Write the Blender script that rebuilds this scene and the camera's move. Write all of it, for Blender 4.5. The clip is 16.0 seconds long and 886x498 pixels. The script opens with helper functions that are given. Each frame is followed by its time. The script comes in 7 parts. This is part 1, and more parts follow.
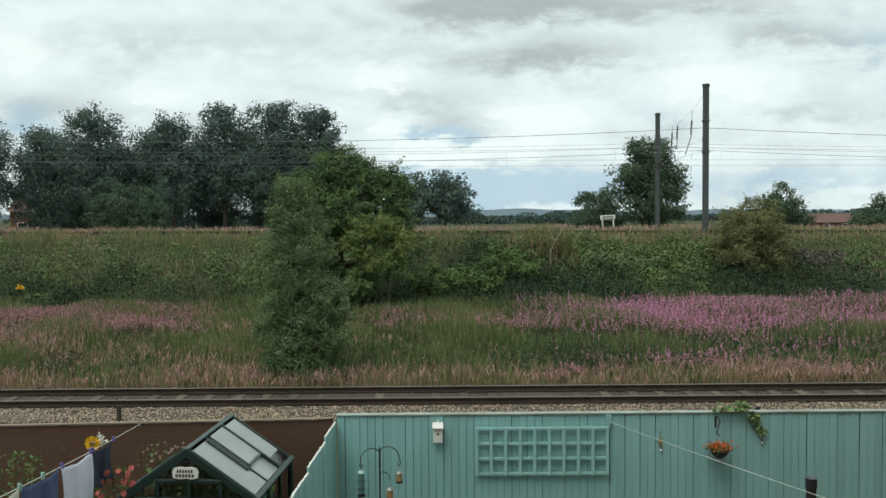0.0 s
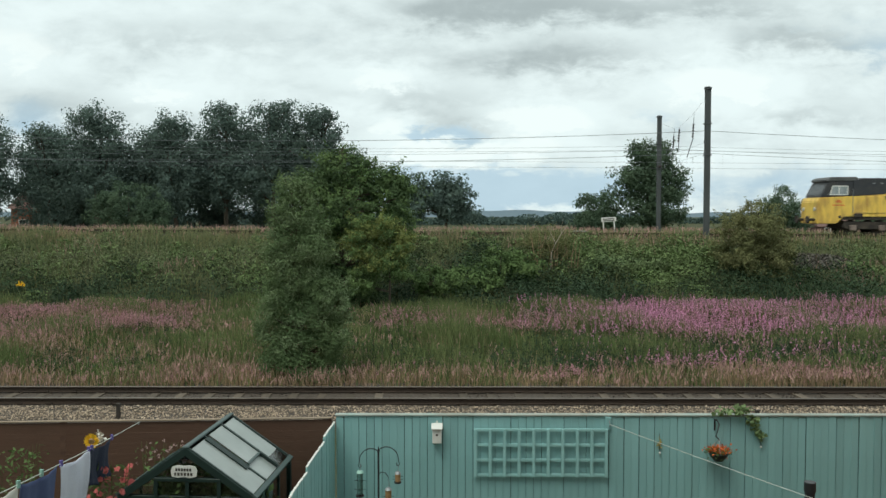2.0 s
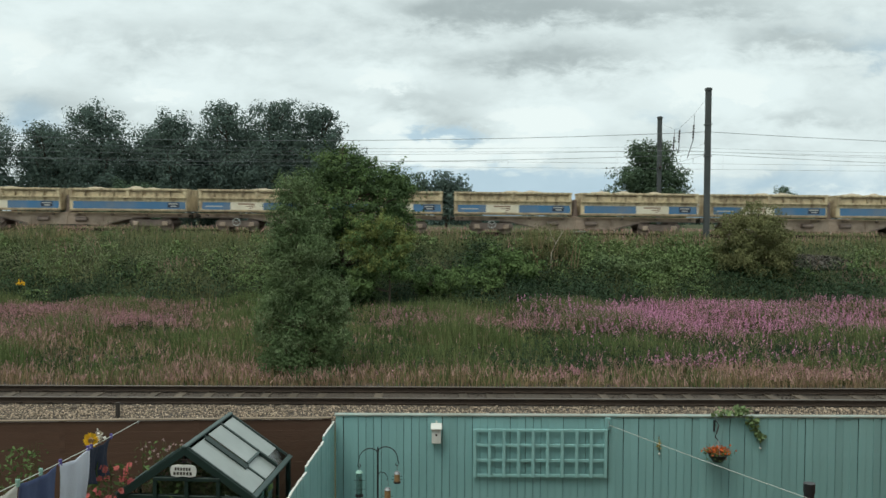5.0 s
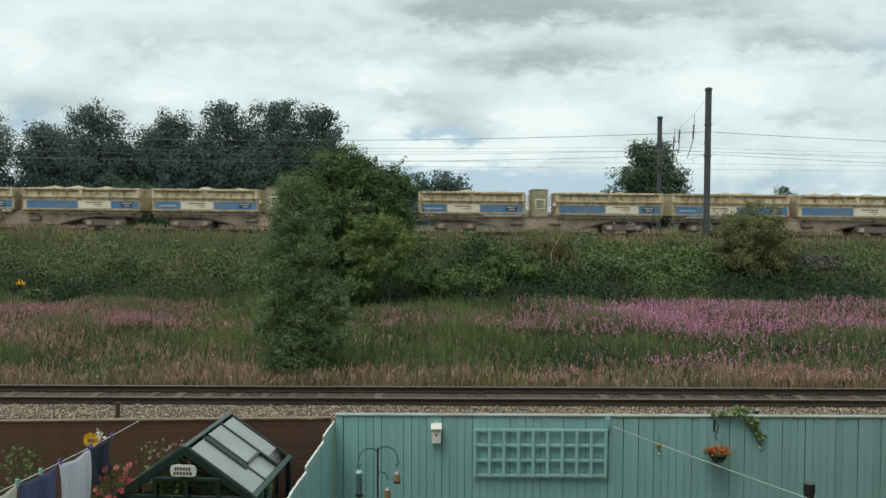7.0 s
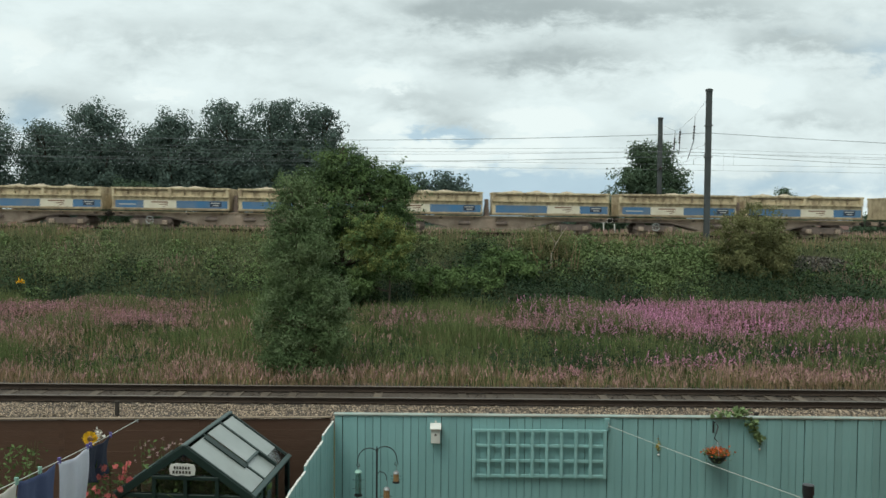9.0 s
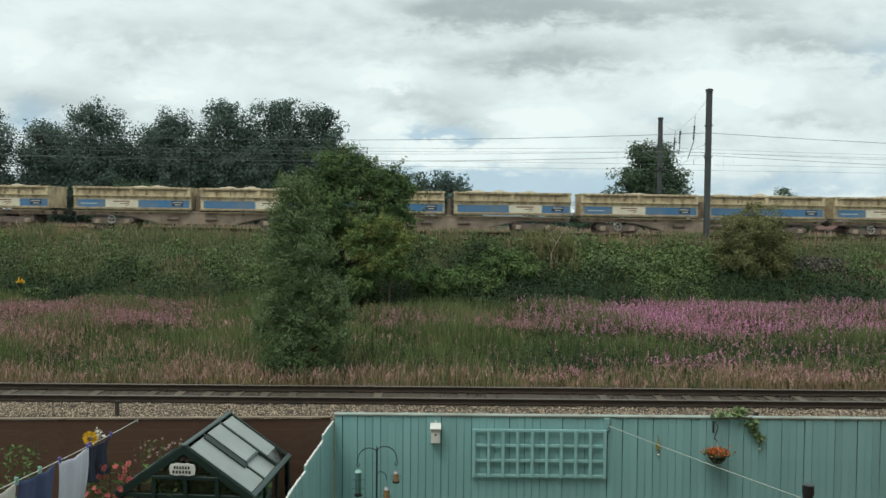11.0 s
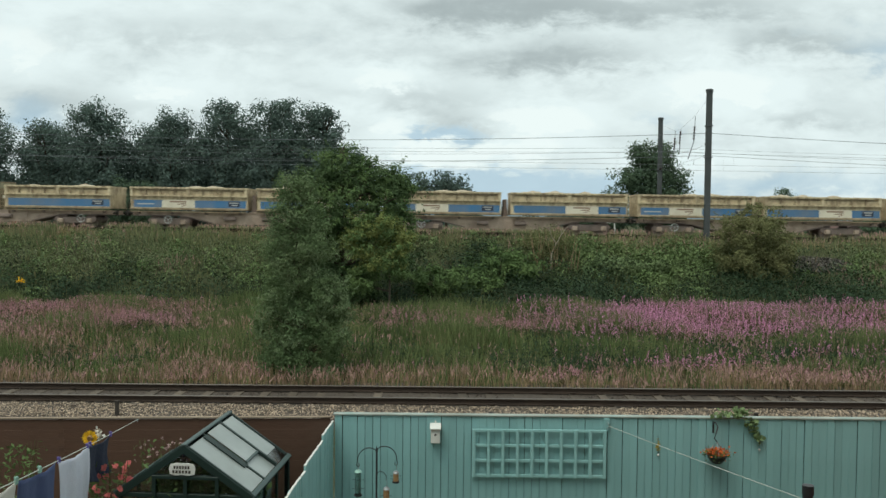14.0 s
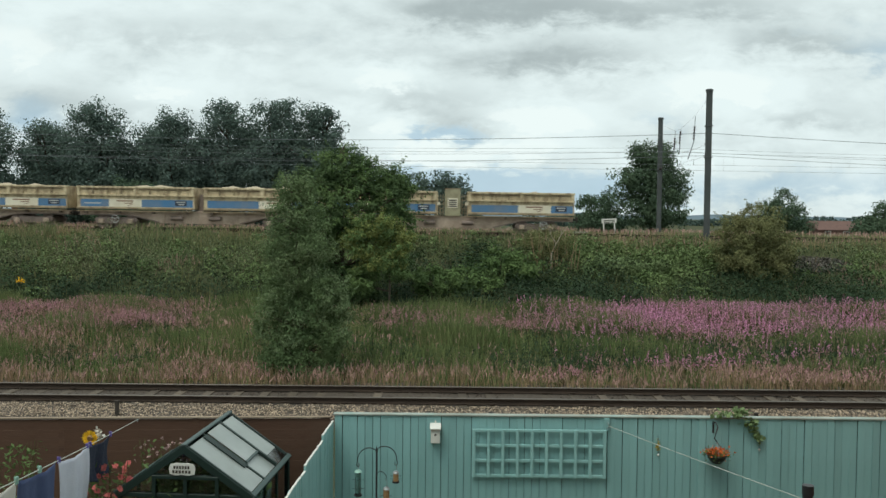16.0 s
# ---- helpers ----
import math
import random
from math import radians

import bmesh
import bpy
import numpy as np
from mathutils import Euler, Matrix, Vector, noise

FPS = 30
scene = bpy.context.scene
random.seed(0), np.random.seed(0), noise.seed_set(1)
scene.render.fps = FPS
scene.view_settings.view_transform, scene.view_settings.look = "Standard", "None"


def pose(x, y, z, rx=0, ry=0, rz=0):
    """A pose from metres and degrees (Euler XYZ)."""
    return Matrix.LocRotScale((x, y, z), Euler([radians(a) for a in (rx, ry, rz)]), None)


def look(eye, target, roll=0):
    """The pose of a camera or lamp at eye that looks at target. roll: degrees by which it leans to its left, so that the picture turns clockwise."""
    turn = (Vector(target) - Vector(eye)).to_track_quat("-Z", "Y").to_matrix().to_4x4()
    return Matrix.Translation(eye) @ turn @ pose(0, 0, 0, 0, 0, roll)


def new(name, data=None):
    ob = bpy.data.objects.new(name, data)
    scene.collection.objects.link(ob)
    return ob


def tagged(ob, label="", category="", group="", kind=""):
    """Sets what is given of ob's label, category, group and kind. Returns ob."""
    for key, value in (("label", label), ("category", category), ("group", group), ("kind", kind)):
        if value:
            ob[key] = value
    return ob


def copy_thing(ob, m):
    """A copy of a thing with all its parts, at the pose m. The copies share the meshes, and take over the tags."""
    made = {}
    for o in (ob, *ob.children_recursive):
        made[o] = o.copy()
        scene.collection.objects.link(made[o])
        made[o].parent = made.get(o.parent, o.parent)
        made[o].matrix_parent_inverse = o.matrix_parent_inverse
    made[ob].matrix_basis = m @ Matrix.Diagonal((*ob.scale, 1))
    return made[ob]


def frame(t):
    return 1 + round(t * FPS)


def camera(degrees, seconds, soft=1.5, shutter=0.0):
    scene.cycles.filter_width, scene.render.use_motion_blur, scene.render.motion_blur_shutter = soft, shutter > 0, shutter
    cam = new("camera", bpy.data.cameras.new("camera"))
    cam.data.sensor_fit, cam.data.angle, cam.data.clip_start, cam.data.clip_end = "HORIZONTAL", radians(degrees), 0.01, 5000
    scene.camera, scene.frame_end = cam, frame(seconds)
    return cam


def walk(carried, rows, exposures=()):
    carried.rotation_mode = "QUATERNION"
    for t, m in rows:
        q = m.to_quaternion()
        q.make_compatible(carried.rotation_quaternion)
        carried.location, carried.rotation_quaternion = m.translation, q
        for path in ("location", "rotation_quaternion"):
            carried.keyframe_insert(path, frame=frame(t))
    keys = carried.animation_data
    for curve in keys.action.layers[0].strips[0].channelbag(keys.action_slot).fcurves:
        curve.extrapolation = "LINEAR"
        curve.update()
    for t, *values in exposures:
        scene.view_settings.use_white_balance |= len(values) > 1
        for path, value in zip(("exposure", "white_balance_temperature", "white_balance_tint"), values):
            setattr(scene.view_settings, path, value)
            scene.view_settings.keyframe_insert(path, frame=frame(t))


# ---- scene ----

# ---------- camera ----------
EYE = (0.0, 0.0, 4.55)
PITCH = 87.72
ROLL = 0.24
TURNS = [  # seconds, yaw, pitch, roll
    (0.0, -0.041, -0.050, -0.694), (0.5, -0.028, -0.054, -1.015), (1.0, 0.001, -0.014, -0.347),
    (1.5, 0.000, -0.002, -0.189), (2.0, 0.003, -0.002, -0.190), (3.0, 0.010, -0.005, -0.171),
    (3.5, 0.012, -0.006, -0.149), (4.0, -0.004, 0.008, -0.050), (6.5, 0.003, 0.000, 0.004),
    (7.5, 0.001, 0.000, 0.004), (8.0, 0.010, -0.005, 0.083), (8.5, 0.002, 0.004, 0.185),
    (9.0, 0.004, 0.002, 0.240), (11.5, 0.006, -0.004, 0.261), (13.0, 0.008, -0.004, 0.287),
    (14.0, 0.010, -0.004, 0.318), (16.0, 0.008, -0.005, 0.318)]


def aim(yaw, pitch, roll):
    return pose(*EYE, PITCH + pitch, 0, yaw) @ pose(0, 0, 0, 0, 0, ROLL + roll)


cam = camera(55.0, 16.0, soft=1.5, shutter=0.12)
walk(cam, [(t, aim(a, b, c)) for t, a, b, c in TURNS], exposures=[(t, e, 6500, 2.0) for t, e in ((0.0, 0.15), (1.5, 0.18), (2.0, 0.15), (2.3, 0.02), (2.5, -0.02), (3.5, 0.03), (4.0, 0.06), (7.0, 0.07), (16.0, 0.09))])

# ---------- sky and sun ----------
SUN_EL, SUN_AZ = 62.0, 215.0


def make_world():
    w = bpy.data.worlds.new("overcast_sky")
    w.use_nodes = True
    nt = w.node_tree
    nt.nodes.clear()
    N = nt.nodes.new

    def math_(op, a, b=None, clamp=False):
        n = N("ShaderNodeMath")
        n.operation, n.use_clamp = op, clamp
        for i, v in enumerate((a, b)):
            if v is None:
                continue
            if isinstance(v, (int, float)):
                n.inputs[i].default_value = v
            else:
                nt.links.new(v, n.inputs[i])
        return n.outputs[0]

    def mix(f, a, b):
        n = N("ShaderNodeMix")
        n.data_type = "RGBA"
        for i, v in ((0, f), (6, a), (7, b)):
            if isinstance(v, (int, float, tuple)):
                n.inputs[i].default_value = v
            else:
                nt.links.new(v, n.inputs[i])
        return n.outputs[2]

    def smooth(v, lo, hi):
        n = N("ShaderNodeMapRange")
        n.interpolation_type = "SMOOTHSTEP"
        nt.links.new(v, n.inputs[0])
        n.inputs[1].default_value, n.inputs[2].default_value = lo, hi
        return n.outputs[0]

    sky = N("ShaderNodeTexSky")
    sky.sky_type, sky.sun_disc = "NISHITA", False
    sky.sun_elevation, sky.sun_rotation = radians(SUN_EL), radians(SUN_AZ)
    co = N("ShaderNodeTexCoord").outputs["Generated"]
    sep = N("ShaderNodeSeparateXYZ")
    nt.links.new(co, sep.inputs[0])
    x, y, z = sep.outputs
    # slopes of the view: sideways and upwards
    yy = math_("MAXIMUM", y, 0.05)
    u0, v0 = math_("DIVIDE", x, yy), math_("DIVIDE", z, yy)
    flat = N("ShaderNodeCombineXYZ")
    nt.links.new(u0, flat.inputs[0])
    nt.links.new(math_("MULTIPLY", v0, 2.1), flat.inputs[1])

    def noise_(scale, detail, rough, distort=0.0, shift=(0, 0, 0)):
        mp = N("ShaderNodeMapping")
        mp.inputs[1].default_value = shift
        nt.links.new(flat.outputs[0], mp.inputs[0])
        n = N("ShaderNodeTexNoise")
        n.inputs["Scale"].default_value, n.inputs["Detail"].default_value = scale, detail
        n.inputs["Roughness"].default_value, n.inputs["Distortion"].default_value = rough, distort
        nt.links.new(mp.outputs[0], n.inputs[0])
        return n.outputs[0]

    big = noise_(4.0, 6.0, 0.5, 0.3)
    mid = noise_(9.0, 8.0, 0.55, 0.2, (4.0, 1.0, 0))
    fine = noise_(24.0, 10.0, 0.62, 0.25, (9.0, 3.0, 0))
    u = math_("ADD", u0, math_("MULTIPLY", math_("SUBTRACT", mid, 0.5), 0.22))
    v = math_("ADD", v0, math_("ADD", math_("MULTIPLY", math_("SUBTRACT", big, 0.5), 0.05), math_("MULTIPLY", math_("SUBTRACT", fine, 0.5), 0.06)))

    u1 = math_("ADD", u0, math_("MULTIPLY", math_("SUBTRACT", mid, 0.5), 0.09))
    v1 = math_("ADD", v0, math_("MULTIPLY", math_("SUBTRACT", fine, 0.5), 0.055))

    def bank(cu, cv, ru, rv, tight=False):
        """A soft round mass of cloud."""
        uu, vv = (u1, v1) if tight else (u, v)
        p = math_("POWER", math_("ABSOLUTE", math_("DIVIDE", math_("SUBTRACT", uu, cu), ru)), 2.0)
        q = math_("POWER", math_("ABSOLUTE", math_("DIVIDE", math_("SUBTRACT", vv, cv), rv)), 2.0)
        return math_("EXPONENT", math_("MULTIPLY", math_("ADD", p, q), -1.0))

    def total(banks, tight=False):
        t = None
        for k, *b in banks:
            e = math_("MULTIPLY", bank(*b, tight), k)
            t = e if t is None else math_("ADD", t, e)
        return t

    grey_mass = total([(1.2, 0.10, 0.238, 0.15, 0.022), (0.5, 0.32, 0.245, 0.10, 0.018), (0.85, 0.15, 0.182, 0.10, 0.019), (0.6, 0.42, 0.205, 0.10, 0.014), (0.5, -0.05, 0.135, 0.08, 0.016), (0.5, 0.42, 0.115, 0.08, 0.014), (0.35, -0.30, 0.205, 0.15, 0.02), (0.55, 0.02, 0.108, 0.06, 0.012), (0.5, -0.45, 0.125, 0.08, 0.02)])
    gaps = total([(1.1, 0.00, 0.092, 0.07, 0.012), (0.9, -0.035, 0.080, 0.022, 0.026), (0.6, 0.50, 0.196, 0.06, 0.03), (0.7, -0.48, 0.11, 0.05, 0.03), (1.4, 0.10, 0.030, 0.16, 0.022), (0.7, 0.44, 0.04, 0.16, 0.024), (1.0, -0.02, 0.028, 0.08, 0.024), (0.5, 0.25, 0.115, 0.05, 0.012)], True)
    white = total([(1.2, 0.115, 0.112, 0.055, 0.020), (1.4, -0.022, 0.072, 0.030, 0.013), (1.1, 0.33, 0.150, 0.07, 0.024), (0.9, -0.335, 0.142, 0.045, 0.014), (0.8, -0.07, 0.160, 0.05, 0.018), (0.7, -0.50, 0.19, 0.07, 0.04), (1.1, 0.045, 0.070, 0.045, 0.012), (0.8, 0.11, 0.078, 0.04, 0.012), (0.5, 0.32, 0.066, 0.10, 0.012), (0.8, -0.06, 0.100, 0.022, 0.020)], True)
    shade = math_("ADD", grey_mass, math_("MULTIPLY", math_("SUBTRACT", big, 0.5), 1.3))
    shade = math_("ADD", shade, math_("MULTIPLY", math_("SUBTRACT", mid, 0.5), 1.2))
    shade = math_("ADD", shade, math_("MULTIPLY", math_("SUBTRACT", fine, 0.5), 0.75))
    shade = math_("SUBTRACT", shade, math_("MULTIPLY", white, 0.65))
    cloud = mix(smooth(shade, -0.50, 1.25), (0.80, 0.875, 0.91, 1), (0.39, 0.44, 0.465, 1))
    hole = math_("ADD", gaps, math_("ADD", math_("MULTIPLY", math_("SUBTRACT", mid, 0.5), 1.1), math_("MULTIPLY", math_("SUBTRACT", fine, 0.5), 0.7)))
    hole = math_("SUBTRACT", hole, math_("MULTIPLY", white, 0.9))
    blue = mix(0.004, (0.36, 0.51, 0.66, 1), sky.outputs[0])
    col = mix(math_("MULTIPLY", smooth(hole, 0.15, 0.95), 0.70), cloud, blue)
    puff = math_("ADD", white, math_("ADD", math_("MULTIPLY", math_("SUBTRACT", fine, 0.5), 1.3), math_("MULTIPLY", math_("SUBTRACT", mid, 0.5), 0.9)))
    col = mix(math_("MULTIPLY", smooth(puff, 0.40, 0.72), 0.75), col, (0.87, 0.925, 0.945, 1))
    bg = N("ShaderNodeBackground")
    nt.links.new(col, bg.inputs[0])
    bg.inputs[1].default_value = 0.98
    out = N("ShaderNodeOutputWorld")
    nt.links.new(bg.outputs[0], out.inputs[0])
    scene.world = w


make_world()
sun = new("sun", bpy.data.lights.new("sun", "SUN"))
sun.data.energy, sun.data.angle, sun.data.color = 1.5, radians(30), (1.0, 0.97, 0.90)
_e, _a = radians(SUN_EL), radians(SUN_AZ)
sun.matrix_world = look((math.sin(_a) * math.cos(_e) * 50, math.cos(_a) * math.cos(_e) * 50, math.sin(_e) * 50), (0, 0, 0))
sun.location = (0, -20, 60)


# ---------- materials ----------
def material(name, base, second=None, rough=0.8, metal=0.0, scale=3.0, detail=6.0, bump=0.0, bump_scale=40.0,
             island=0.0, obj_rand=0.0, dirt=None, dirt_amount=0.0, dirt_scale=2.0, stretch=(1, 1, 1), spec=0.3, through_=0.0):
    m = bpy.data.materials.new(name)
    m.use_nodes = True
    nt = m.node_tree
    N, L = nt.nodes.new, nt.links.new
    bsdf = nt.nodes["Principled BSDF"]
    bsdf.inputs["Roughness"].default_value, bsdf.inputs["Metallic"].default_value = rough, metal
    bsdf.inputs["Specular IOR Level"].default_value = spec
    tc = N("ShaderNodeTexCoord")
    mp = N("ShaderNodeMapping")
    mp.inputs[3].default_value = stretch
    L(tc.outputs["Object"], mp.inputs[0])

    def noise_(s, d):
        n = N("ShaderNodeTexNoise")
        n.inputs["Scale"].default_value, n.inputs["Detail"].default_value = s, d
        L(mp.outputs[0], n.inputs[0])
        return n.outputs[0]

    def ramp(v, lo, hi):
        n = N("ShaderNodeMapRange")
        n.inputs[1].default_value, n.inputs[2].default_value = lo, hi
        L(v, n.inputs[0])
        return n.outputs[0]

    def mix(f, a, b, mode="MIX"):
        n = N("ShaderNodeMix")
        n.data_type, n.blend_type = "RGBA", mode
        for i, v in ((0, f), (6, a), (7, b)):
            if isinstance(v, (int, float)):
                n.inputs[i].default_value = v
            elif isinstance(v, tuple):
                n.inputs[i].default_value = (*v, 1) if len(v) == 3 else v
            else:
                L(v, n.inputs[i])
        return n.outputs[2]

    second = second or tuple(c * 0.75 for c in base)
    col = mix(ramp(noise_(scale, detail), 0.3, 0.7), base, second)
    if island:
        g = N("ShaderNodeNewGeometry")
        h = N("ShaderNodeHueSaturation")
        L(col, h.inputs["Color"])
        L(ramp(g.outputs["Random Per Island"], 0, 1), h.inputs["Value"])
        r = h.inputs["Value"].links[0].from_node
        r.inputs[3].default_value, r.inputs[4].default_value = 1 - island, 1 + island
        col = h.outputs[0]
    if obj_rand:
        o = N("ShaderNodeObjectInfo")
        h = N("ShaderNodeHueSaturation")
        L(col, h.inputs["Color"])
        L(ramp(o.outputs["Random"], 0, 1), h.inputs["Value"])
        r = h.inputs["Value"].links[0].from_node
        r.inputs[3].default_value, r.inputs[4].default_value = 1 - obj_rand, 1 + obj_rand
        col = h.outputs[0]
    if dirt:
        f = N("ShaderNodeMath")
        f.operation = "MULTIPLY"
        L(ramp(noise_(dirt_scale, 8.0), 0.42, 0.68), f.inputs[0])
        f.inputs[1].default_value = dirt_amount
        col = mix(f.outputs[0], col, dirt)
    L(col, bsdf.inputs["Base Color"])
    if bump:
        b = N("ShaderNodeBump")
        b.inputs["Strength"].default_value = bump
        b.inputs["Distance"].default_value = 0.02
        L(noise_(bump_scale, 6.0), b.inputs["Height"])
        L(b.outputs[0], bsdf.inputs["Normal"])
    if through_:
        t = N("ShaderNodeBsdfTranslucent")
        L(col, t.inputs[0])
        ms = N("ShaderNodeMixShader")
        ms.inputs[0].default_value = through_
        L(bsdf.outputs[0], ms.inputs[1])
        L(t.outputs[0], ms.inputs[2])
        L(ms.outputs[0], nt.nodes["Material Output"].inputs[0])
    return m


def leaf_mat(name, a, b, island=0.30, through_=0.20, scale=0.6):
    return material(name, a, b, rough=0.75, scale=scale, island=island, through_=through_, spec=0.12)


def glass_mat(name, tint=(0.85, 0.9, 0.9), rough=0.05):
    m = bpy.data.materials.new(name)
    m.use_nodes = True
    b = m.node_tree.nodes["Principled BSDF"]
    b.inputs["Base Color"].default_value = (*tint, 1)
    b.inputs["Transmission Weight"].default_value = 1.0
    b.inputs["Roughness"].default_value = rough
    b.inputs["IOR"].default_value = 1.45
    return m


